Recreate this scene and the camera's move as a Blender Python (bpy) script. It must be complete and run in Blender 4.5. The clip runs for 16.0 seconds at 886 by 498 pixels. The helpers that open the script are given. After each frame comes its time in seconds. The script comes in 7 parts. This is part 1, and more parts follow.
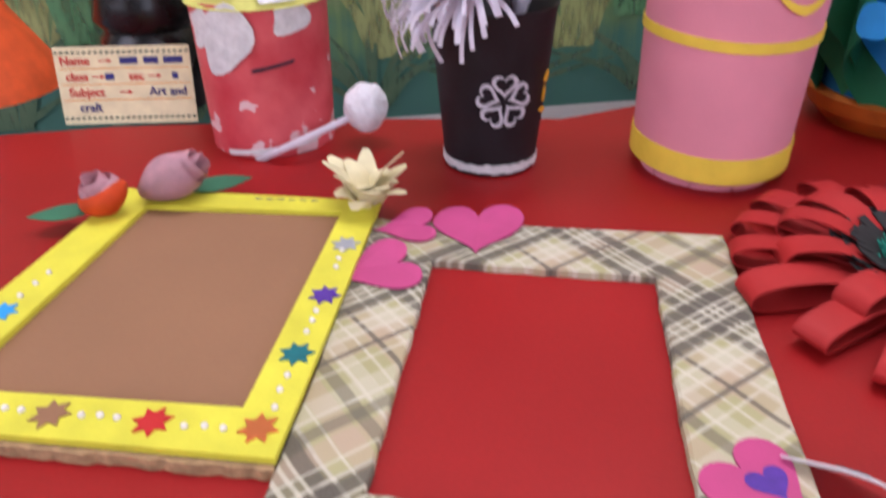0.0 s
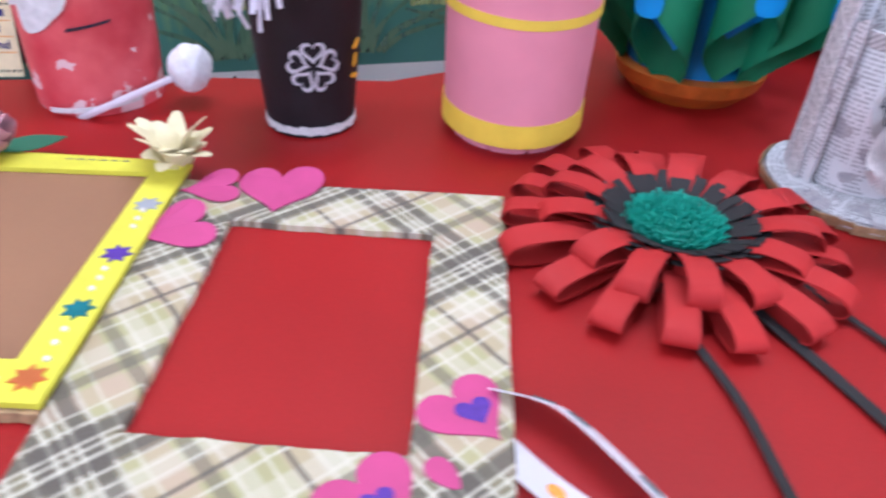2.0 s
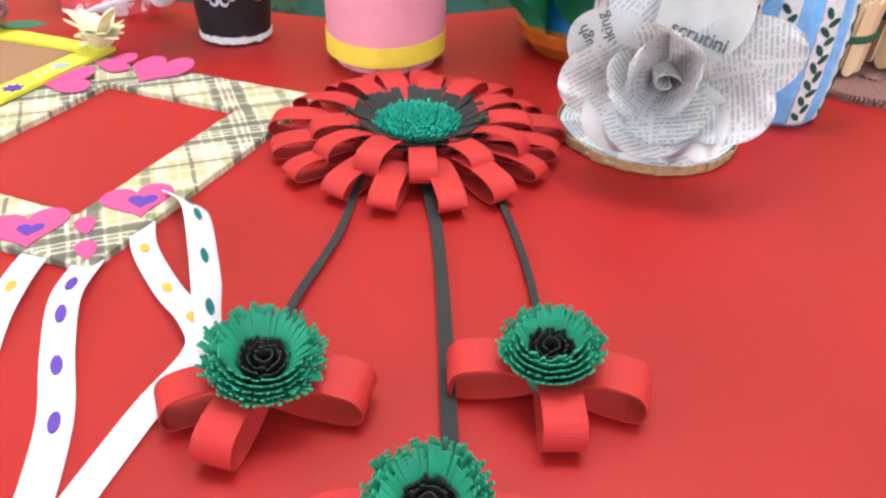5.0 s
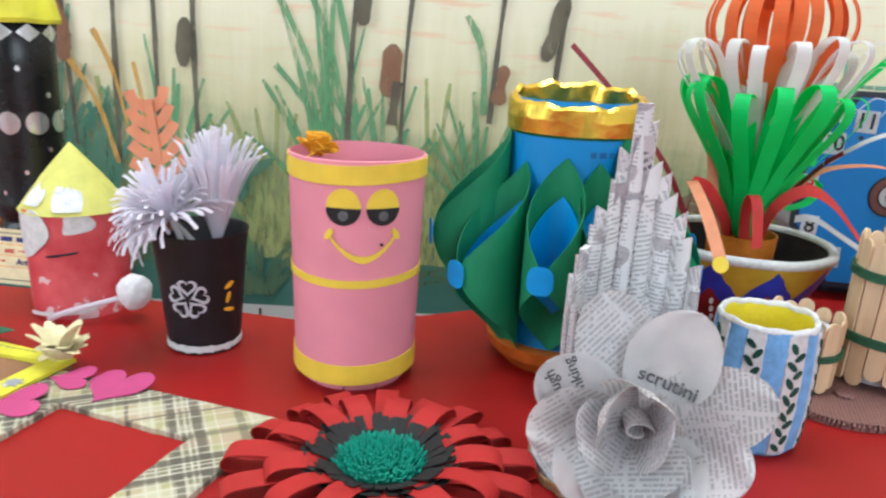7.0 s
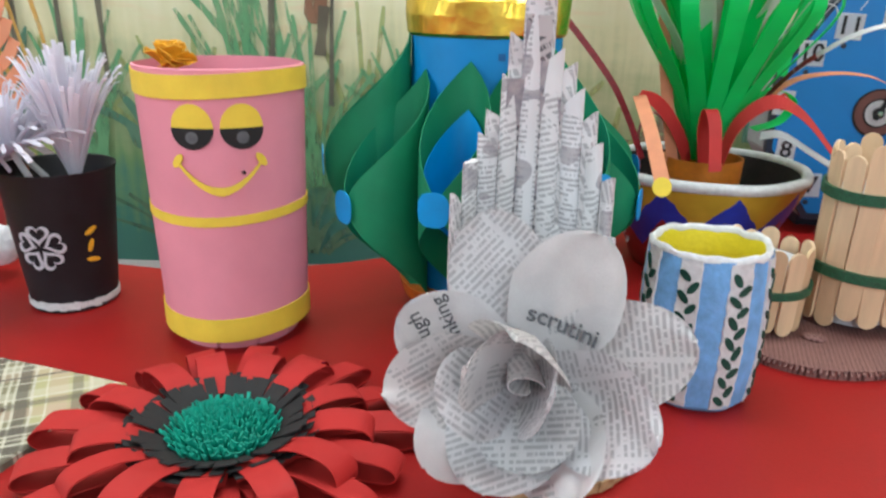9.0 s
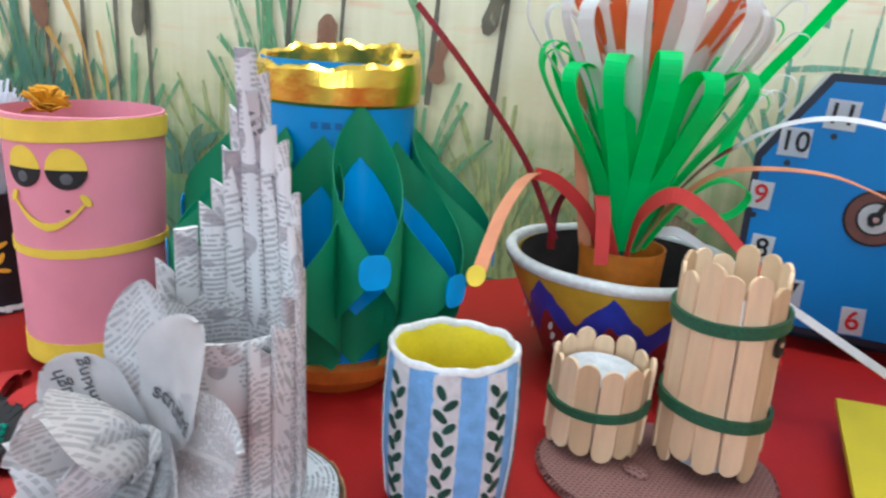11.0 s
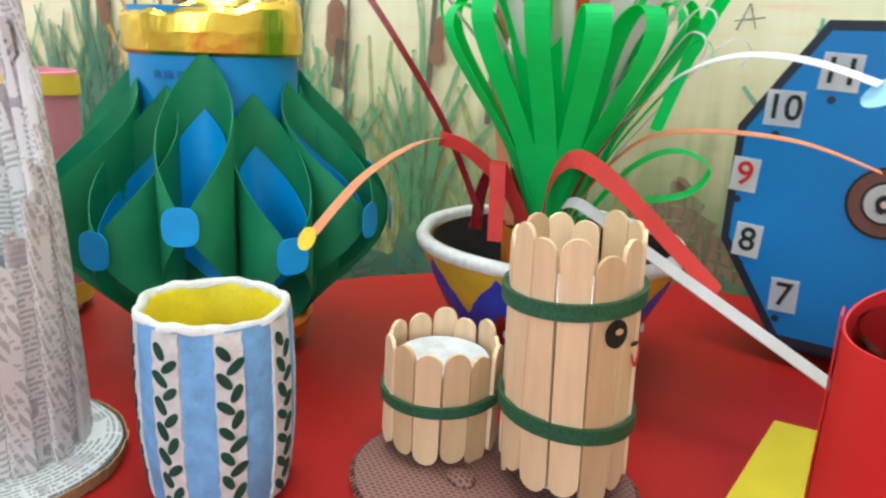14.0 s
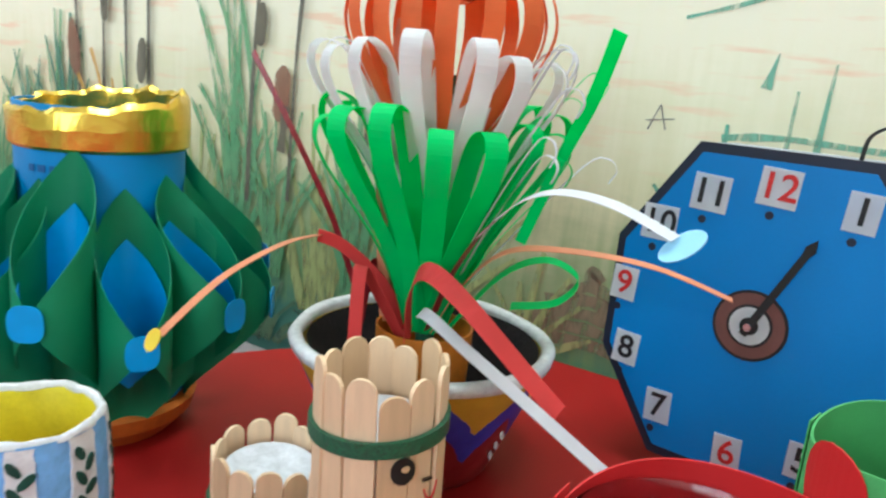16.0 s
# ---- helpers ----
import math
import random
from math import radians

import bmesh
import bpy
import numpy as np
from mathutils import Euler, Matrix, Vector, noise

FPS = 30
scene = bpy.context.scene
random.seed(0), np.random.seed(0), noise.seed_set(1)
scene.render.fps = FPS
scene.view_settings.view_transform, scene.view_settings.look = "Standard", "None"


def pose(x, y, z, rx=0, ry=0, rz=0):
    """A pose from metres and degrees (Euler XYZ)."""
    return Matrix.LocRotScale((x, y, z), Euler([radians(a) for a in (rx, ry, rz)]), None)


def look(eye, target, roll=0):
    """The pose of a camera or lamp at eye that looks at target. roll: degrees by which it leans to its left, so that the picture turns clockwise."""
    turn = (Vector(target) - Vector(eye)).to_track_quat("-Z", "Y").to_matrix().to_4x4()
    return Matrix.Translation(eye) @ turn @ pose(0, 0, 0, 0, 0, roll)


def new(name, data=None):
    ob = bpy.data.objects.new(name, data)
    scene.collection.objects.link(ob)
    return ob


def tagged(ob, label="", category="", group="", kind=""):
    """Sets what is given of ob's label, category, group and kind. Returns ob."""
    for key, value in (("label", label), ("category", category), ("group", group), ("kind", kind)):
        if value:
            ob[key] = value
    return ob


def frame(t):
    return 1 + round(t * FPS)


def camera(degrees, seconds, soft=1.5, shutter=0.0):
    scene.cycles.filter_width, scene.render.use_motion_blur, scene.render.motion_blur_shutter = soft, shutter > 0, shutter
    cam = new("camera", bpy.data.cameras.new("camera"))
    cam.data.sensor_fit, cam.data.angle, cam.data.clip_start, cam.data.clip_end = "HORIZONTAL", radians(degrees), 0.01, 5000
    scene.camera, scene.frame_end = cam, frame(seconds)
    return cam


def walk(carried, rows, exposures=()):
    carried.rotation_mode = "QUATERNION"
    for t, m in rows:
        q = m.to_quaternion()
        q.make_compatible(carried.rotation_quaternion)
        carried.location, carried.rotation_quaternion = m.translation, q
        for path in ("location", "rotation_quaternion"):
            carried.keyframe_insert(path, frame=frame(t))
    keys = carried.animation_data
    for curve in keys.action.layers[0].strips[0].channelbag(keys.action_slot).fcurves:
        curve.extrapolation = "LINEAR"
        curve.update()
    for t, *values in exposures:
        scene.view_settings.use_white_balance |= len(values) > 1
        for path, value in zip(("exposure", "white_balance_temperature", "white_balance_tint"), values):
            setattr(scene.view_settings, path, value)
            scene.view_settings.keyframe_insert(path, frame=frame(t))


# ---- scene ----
cam = camera(63.0, 16.0, 2.3, 0.4)
PATH = [
    (0, (0.208, 0.181, 0.183), (-0.117, 1.862, -0.851), -0.7),
    (0.5, (0.217, 0.168, 0.169), (-0.024, 1.768, -1.007), 0.2),
    (1, (0.224, 0.158, 0.169), (-0.009, 1.751, -1.018), 0.6),
    (1.5, (0.236, 0.161, 0.182), (0.049, 1.758, -1.008), 1.9),
    (2, (0.271, 0.166, 0.206), (0.188, 1.799, -0.946), 3.5),
    (2.5, (0.408, 0.194, 0.197), (0.025, 1.76, -0.987), 0.1),
    (2.9, (0.471, 0.198, 0.206), (-0.116, 1.557, -1.139), -0.3),
    (3, (0.474, 0.185, 0.203), (-0.153, 1.571, -1.095), 0.5),
    (3.2, (0.48, 0.173, 0.195), (-0.169, 1.498, -1.156), 0.3),
    (5.3, (0.539, 0.115, 0.202), (-0.066, 1.681, -0.885), 2.5),
    (5.5, (0.541, 0.115, 0.212), (-0.068, 1.711, -0.828), 2.6),
    (6, (0.539, 0.132, 0.23), (-0.087, 1.864, -0.55), 2.7),
    (6.5, (0.53, 0.138, 0.243), (-0.185, 1.922, -0.308), 2.6),
    (7, (0.525, 0.156, 0.242), (-0.16, 1.951, -0.312), 3.0),
    (7.5, (0.539, 0.207, 0.223), (-0.021, 2.02, -0.407), 3.4),
    (8, (0.544, 0.235, 0.193), (0.025, 2.032, -0.513), 3.5),
    (8.2, (0.547, 0.238, 0.187), (0.021, 2.031, -0.527), 3.3),
    (10.3, (0.665, 0.333, 0.233), (-0.386, 1.943, -0.317), 1.6),
    (10.5, (0.691, 0.355, 0.228), (-0.359, 1.949, -0.368), 3.5),
    (11, (0.749, 0.378, 0.227), (-0.407, 1.904, -0.353), 3.8),
    (11.5, (0.773, 0.402, 0.215), (-0.354, 1.956, -0.347), 3.5),
    (12, (0.803, 0.442, 0.205), (-0.256, 2.058, -0.313), 3.3),
    (12.5, (0.832, 0.483, 0.189), (-0.18, 2.112, -0.377), 2.0),
    (13, (0.851, 0.5, 0.181), (-0.304, 2.033, -0.381), 2.0),
    (13.5, (0.847, 0.515, 0.184), (-0.483, 1.91, -0.351), -0.7),
    (14, (0.843, 0.528, 0.192), (-0.646, 1.748, -0.352), 2.4),
    (14.5, (0.849, 0.544, 0.185), (-0.69, 1.694, -0.371), 5.1),
    (15, (0.894, 0.568, 0.199), (-0.741, 1.568, -0.372), 4.4),
    (15.5, (0.908, 0.576, 0.225), (-0.696, 1.683, -0.227), 5.2),
    (16, (0.891, 0.596, 0.239), (-0.643, 1.793, -0.225), 5.1),
]
EXPOSURES = [(0.0, -0.30, 6200, 27), (0.5, -0.20, 5500, 24), (2.0, 0.06, 5450, 22), (3.2, 0.30, 6150, 10), (5.4, 0.54, 6250, 6), (6.0, 0.42, 6250, 5), (6.6, 0.06, 6050, 6), (8.0, -0.02, 6350, 3), (10.4, -0.08, 5850, 4), (11.5, 0.02, 5750, 2), (12.5, 0.30, 6250, 0), (14.5, 0.18, 6350, 0), (15.5, 0.28, 5950, 0), (16.0, 0.05, 5900, 0)]
walk(cam, [(t, look(eye, target, roll)) for t, eye, target, roll in PATH], EXPOSURES)

# ---------------------------------------------------------------- light
world = bpy.data.worlds.new("world")
scene.world = world
world.use_nodes = True
wn = world.node_tree
sky = wn.nodes.new("ShaderNodeTexSky")
sky.sky_type = "NISHITA"
sky.sun_disc = False
sky.sun_elevation, sky.sun_rotation = radians(40), radians(200)
wn.nodes["Background"].inputs[1].default_value = 0.12
wn.links.new(sky.outputs[0], wn.nodes["Background"].inputs[0])

WALL_ANGLE = math.atan(0.37)
ROOM = pose(0, 0.885, 0, 0, 0, math.degrees(WALL_ANGLE))      # x along the painted wall, -y into the room


def area(name, m, sx, sy, watts, colour=(1, 1, 1)):
    lamp = bpy.data.lights.new(name, "AREA")
    lamp.shape, lamp.size, lamp.size_y, lamp.energy, lamp.color = "RECTANGLE", sx, sy, watts, colour
    ob = new(name, lamp)
    ob.matrix_world = m
    return ob


# soft fill from the left and behind the camera; both windows are assumed, unseen
area("assumed_window_fill", ROOM @ look((-1.55, -1.35, 0.95), (0.2, -0.3, 0.05)), 1.3, 1.2, 19, (0.95, 1.0, 1.07))
area("assumed_window_fill", ROOM @ look((1.0, -2.75, 1.0), (0.5, -0.3, 0.05)), 1.5, 1.2, 29, (0.95, 1.0, 1.07))
# overhead lamp added to brighten the back of the table; no fitting is known
area("added_ceiling_fill", ROOM @ look((0.35, -0.27, 1.98), (0.35, -0.27, 0)), 1.5, 0.5, 30, (0.96, 1.0, 1.05))


# ---------------------------------------------------------------- materials
def node(nt, kind, **kw):
    n = nt.nodes.new(kind)
    for k, v in kw.items():
        if k.startswith("i_"):
            n.inputs[k[2:].replace("_", " ")].default_value = v
    return n


def mat(name, colour, rough=0.6, vary=0.12, scale=60.0, bump=0.15, grain=900.0, metal=0.0, spec=0.4, colour2=None, coat=0.0, sheen=0.0, stretch=(1, 1, 1), trans=0.0):
    """Painted, paper or cloth surface: base colour, blotches at a large scale, grain and relief at a small one."""
    m = bpy.data.materials.new(name)
    m.use_nodes = True
    nt = m.node_tree
    b = nt.nodes["Principled BSDF"]
    tc = nt.nodes.new("ShaderNodeTexCoord")
    mp = nt.nodes.new("ShaderNodeMapping")
    mp.inputs["Scale"].default_value = stretch
    nt.links.new(tc.outputs["Object"], mp.inputs[0])
    n1 = nt.nodes.new("ShaderNodeTexNoise")
    n1.inputs["Scale"].default_value, n1.inputs["Detail"].default_value = scale, 4
    n2 = nt.nodes.new("ShaderNodeTexNoise")
    n2.inputs["Scale"].default_value, n2.inputs["Detail"].default_value = grain, 3
    nt.links.new(mp.outputs[0], n1.inputs["Vector"])
    nt.links.new(mp.outputs[0], n2.inputs["Vector"])
    r1 = nt.nodes.new("ShaderNodeValToRGB")
    dark = colour2 or tuple(c * (1 - 2.2 * vary) for c in colour)
    r1.color_ramp.elements[0].position, r1.color_ramp.elements[1].position = 0.3, 0.68
    r1.color_ramp.elements[0].color = (*dark, 1)
    r1.color_ramp.elements[1].color = (*colour, 1)
    nt.links.new(n1.outputs[0], r1.inputs[0])
    mx = nt.nodes.new("ShaderNodeMix")
    mx.data_type, mx.blend_type = "RGBA", "MULTIPLY"
    mx.inputs[0].default_value = min(1.0, vary * 2.0)
    r2 = nt.nodes.new("ShaderNodeValToRGB")
    r2.color_ramp.elements[0].position, r2.color_ramp.elements[1].position = 0.35, 0.6
    r2.color_ramp.elements[0].color = (0.72, 0.72, 0.72, 1)
    nt.links.new(n2.outputs[0], r2.inputs[0])
    nt.links.new(r1.outputs[0], mx.inputs[6])
    nt.links.new(r2.outputs[0], mx.inputs[7])
    nt.links.new(mx.outputs[2], b.inputs["Base Color"])
    rr = nt.nodes.new("ShaderNodeMapRange")
    rr.inputs[3].default_value, rr.inputs[4].default_value = max(0.03, rough - 0.1), min(1, rough + 0.1)
    nt.links.new(n1.outputs[0], rr.inputs[0])
    nt.links.new(rr.outputs[0], b.inputs["Roughness"])
    b.inputs["Metallic"].default_value = metal
    b.inputs["Specular IOR Level"].default_value = spec
    b.inputs["Coat Weight"].default_value = coat
    b.inputs["Sheen Weight"].default_value = sheen
    if bump:
        bp = nt.nodes.new("ShaderNodeBump")
        bp.inputs["Strength"].default_value, bp.inputs["Distance"].default_value = bump, 0.001
        nt.links.new(n2.outputs[0], bp.inputs["Height"])
        nt.links.new(bp.outputs[0], b.inputs["Normal"])
    if trans:
        tr = nt.nodes.new("ShaderNodeBsdfTranslucent")
        nt.links.new(mx.outputs[2], tr.inputs["Color"])
        ms = nt.nodes.new("ShaderNodeMixShader")
        ms.inputs[0].default_value = trans
        nt.links.new(b.outputs[0], ms.inputs[1])
        nt.links.new(tr.outputs[0], ms.inputs[2])
        nt.links.new(ms.outputs[0], nt.nodes["Material Output"].inputs["Surface"])
    return m


RED_TABLE = mat("red_table_paint", (0.35, 0.0105, 0.0098), 0.46, 0.10, 7, 0.08, 500, spec=0.24)
RED_PAPER = mat("red_paper", (0.42, 0.014, 0.012), 0.7, 0.06, 40, 0.12, 1400)
RED_CARD = mat("red_card", (0.55, 0.014, 0.016), 0.45, 0.05, 20, 0.08, 1200)
DARK_RED = mat("dark_red_foil_paper", (0.30, 0.012, 0.02), 0.35, 0.2, 200, 0.15, 900)
BLACK_PAPER = mat("black_paper", (0.018, 0.016, 0.016), 0.75, 0.15, 60, 0.15, 1200)
BLACK_CUP = mat("black_painted_paper", (0.014, 0.013, 0.017), 0.6, 0.2, 60, 0.1, 700)
BLACK_SHINE = mat("black_gloss_paint", (0.008, 0.008, 0.009), 0.28, 0.2, 50, 0.12, 500)
GREEN_PAPER = mat("green_paper", (0.028, 0.36, 0.165), 0.55, 0.08, 30, 0.12, 1300, trans=0.34)
FRINGE_TEAL = mat("teal_green_paper", (0.02, 0.40, 0.28), 0.6, 0.12, 120, 0.1, 1300)
FRINGE_GREEN = mat("sea_green_paper", (0.022, 0.27, 0.15), 0.6, 0.12, 120, 0.1, 1300)
BRIGHT_GREEN = mat("bright_green_paper", (0.05, 0.86, 0.24), 0.55, 0.04, 40, 0.1, 1300, trans=0.52)
HEART_GREEN = mat("soft_green_felt_paper", (0.09, 0.38, 0.11), 0.8, 0.08, 60, 0.2, 1500)
BLUE_PAPER = mat("blue_paper", (0.006, 0.26, 0.64), 0.55, 0.07, 30, 0.1, 1300)
BLUE_DOT = mat("bright_blue_paper", (0.01, 0.34, 0.80), 0.5, 0.06, 60, 0.08, 1300)
SKY_BLUE = mat("sky_blue_paint", (0.21, 0.48, 0.86), 0.7, 0.12, 130, 0.5, 420)
PALE_BLUE = mat("pale_blue_paper", (0.30, 0.58, 0.78), 0.6, 0.06, 60, 0.1, 1200)
CLOCK_BLUE = mat("blue_board_paint", (0.002, 0.19, 0.55), 0.5, 0.06, 14, 0.06, 700)
NAVY = mat("navy_edge_tape", (0.012, 0.018, 0.04), 0.5, 0.12, 60, 0.1, 800)
GREY_CARD = mat("grey_card", (0.36, 0.38, 0.41), 0.7, 0.08, 40, 0.1, 900)
PINK_PAPER = mat("pink_paper", (0.78, 0.285, 0.355), 0.7, 0.05, 26, 0.22, 1300)
ROSE_PAPER = mat("dusty_rose_paper", (0.84, 0.50, 0.55), 0.75, 0.10, 90, 0.15, 1300)
HOT_PINK = mat("hot_pink_paper", (0.52, 0.062, 0.20), 0.7, 0.06, 60, 0.15, 1300)
ORANGE_ROSE = mat("orange_red_paper", (0.98, 0.13, 0.025), 0.65, 0.1, 80, 0.12, 1300)
YELLOW_PAPER = mat("yellow_paper", (0.86, 0.62, 0.06), 0.65, 0.06, 60, 0.15, 1300)
LEMON_PAPER = mat("lemon_yellow_paper", (0.74, 0.70, 0.05), 0.6, 0.09, 50, 0.12, 1300)
LIME_FOAM = mat("lime_yellow_card", (0.68, 0.66, 0.16), 0.7, 0.08, 60, 0.15, 900)
OCHRE_CARD = mat("mustard_card", (0.52, 0.42, 0.012), 0.6, 0.06, 30, 0.1, 900)
YELLOW_PAINT = mat("yellow_inside_paint", (0.80, 0.66, 0.02), 0.6, 0.08, 60, 0.3, 400)
MARIGOLD = mat("marigold_paper", (0.85, 0.42, 0.02), 0.7, 0.12, 150, 0.2, 900)
ORANGE_PAPER = mat("orange_paper", (0.94, 0.26, 0.075), 0.65, 0.05, 50, 0.12, 1300, trans=0.5)
PEACH_PAPER = mat("peach_paper", (0.88, 0.37, 0.20), 0.7, 0.06, 60, 0.12, 1300, trans=0.25)
CREAM_PAPER = mat("cream_paper", (0.82, 0.74, 0.45), 0.75, 0.08, 90, 0.15, 1200)
WHITE_PAPER = mat("white_paper", (0.90, 0.90, 0.92), 0.7, 0.03, 60, 0.12, 1300, trans=0.5)
LILAC_WHITE = mat("lilac_white_paper", (0.90, 0.88, 0.94), 0.75, 0.03, 90, 0.12, 1300, trans=0.5)
WHITE_PAINT = mat("white_paint", (0.74, 0.74, 0.74), 0.7, 0.1, 160, 0.6, 380)
PURPLE_INK = mat("purple_felt_pen", (0.10, 0.035, 0.32), 0.7, 0.12, 200, 0.05, 900)
ORANGE_INK = mat("orange_felt_pen", (0.85, 0.36, 0.05), 0.7, 0.12, 200, 0.05, 900)
TEAL_INK = mat("teal_felt_pen", (0.0, 0.16, 0.18), 0.7, 0.12, 200, 0.05, 900)
BLACK_INK = mat("black_ink", (0.012, 0.011, 0.012), 0.6, 0.1, 200, 0.0, 900)
GREY_INK = mat("grey_print", (0.13, 0.13, 0.14), 0.7, 0.15, 200, 0.0, 900)
RED_INK = mat("red_ink", (0.60, 0.02, 0.02), 0.6, 0.1, 200, 0.0, 900)
BLUE_INK = mat("blue_pen_ink", (0.03, 0.03, 0.18), 0.6, 0.1, 200, 0.0, 900)
SILVER_SEQUIN = mat("silver_sequin", (0.75, 0.76, 0.78), 0.22, 0.08, 90, 0.05, 400, metal=0.85)
PEARL = mat("pearl_bead", (0.78, 0.74, 0.68), 0.18, 0.04, 200, 0.0, 400, spec=0.7, coat=0.5)
LEAF_PAINT = mat("dark_green_paint", (0.008, 0.075, 0.05), 0.6, 0.2, 200, 0.2, 600)
LEAF_PAPER = mat("leaf_green_paper", (0.03, 0.17, 0.09), 0.7, 0.08, 60, 0.12, 1200)
CARDBOARD = mat("brown_cardboard", (0.296, 0.148, 0.074), 0.75, 0.05, 14, 0.12, 700)
CARD_EDGE = mat("raw_cardboard_edge", (0.50, 0.32, 0.16), 0.85, 0.2, 220, 0.6, 500)
GLITTER_GREEN = mat("green_glitter_tape", (0.010, 0.16, 0.065), 0.4, 0.35, 900, 0.9, 1600, spec=0.6)
COTTON = mat("cotton_wool", (0.80, 0.78, 0.80), 0.95, 0.06, 300, 1.0, 700, sheen=0.5)
POT_INSIDE = mat("dark_pot_inside", (0.020, 0.014, 0.014), 0.85, 0.3, 90, 0.6, 300)
WALL_WHITE = mat("white_wall_paint", (0.74, 0.73, 0.70), 0.85, 0.05, 3, 0.15, 180)
TILE_WHITE = mat("white_tile", (0.74, 0.72, 0.70), 0.35, 0.04, 10, 0.02, 300)
FLOOR_GREY = mat("grey_floor_tile", (0.42, 0.40, 0.37), 0.5, 0.08, 4, 0.05, 120)
WOOD_TABLE = mat("brown_table_wood", (0.22, 0.11, 0.05), 0.55, 0.2, 12, 0.15, 200, stretch=(1, 8, 1))


def stick_wood():
    m = mat("craft_stick_wood", (0.83, 0.61, 0.40), 0.65, 0.06, 45, 0.2, 900, stretch=(6, 6, 0.6))
    nt = m.node_tree
    b = nt.nodes["Principled BSDF"]
    oi = nt.nodes.new("ShaderNodeObjectInfo")
    rp = nt.nodes.new("ShaderNodeValToRGB")
    rp.color_ramp.elements[0].color, rp.color_ramp.elements[1].color = (0.74, 0.66, 0.56, 1), (1.06, 1.05, 1.03, 1)
    nt.links.new(oi.outputs["Random"], rp.inputs[0])
    mx = nt.nodes.new("ShaderNodeMix")
    mx.data_type, mx.blend_type = "RGBA", "MULTIPLY"
    mx.inputs[0].default_value = 1
    nt.links.new(b.inputs["Base Color"].links[0].from_socket, mx.inputs[6])
    nt.links.new(rp.outputs[0], mx.inputs[7])
    nt.links.new(mx.outputs[2], b.inputs["Base Color"])
    return m


STICK = stick_wood()


def maths(nt, op, a, b=None, c=None):
    n = nt.nodes.new("ShaderNodeMath")
    n.operation = op
    for i, v in enumerate((a, b, c)):
        if v is None:
            continue
        if hasattr(v, "links"):
            nt.links.new(v, n.inputs[i])
        else:
            n.inputs[i].default_value = v
    return n.outputs[0]


def blend(nt, fac, a, b, mode="MIX"):
    n = nt.nodes.new("ShaderNodeMix")
    n.data_type, n.blend_type = "RGBA", mode
    for s, v in ((n.inputs[0], fac), (n.inputs[6], a), (n.inputs[7], b)):
        if hasattr(v, "links"):
            nt.links.new(v, s)
        elif isinstance(v, tuple):
            s.default_value = (*v, 1)
        else:
            s.default_value = v
    return n.outputs[2]


def base_of(name, rough, spec=0.4):
    m = bpy.data.materials.new(name)
    m.use_nodes = True
    nt = m.node_tree
    b = nt.nodes["Principled BSDF"]
    b.inputs["Roughness"].default_value, b.inputs["Specular IOR Level"].default_value = rough, spec
    tc = nt.nodes.new("ShaderNodeTexCoord")
    return m, nt, b, tc


def relief(nt, b, vec, scale, strength, dist=0.0006):
    n = nt.nodes.new("ShaderNodeTexNoise")
    n.inputs["Scale"].default_value = scale
    nt.links.new(vec, n.inputs["Vector"])
    bp = nt.nodes.new("ShaderNodeBump")
    bp.inputs["Strength"].default_value, bp.inputs["Distance"].default_value = strength, dist
    nt.links.new(n.outputs[0], bp.inputs["Height"])
    nt.links.new(bp.outputs[0], b.inputs["Normal"])
    return n.outputs[0]


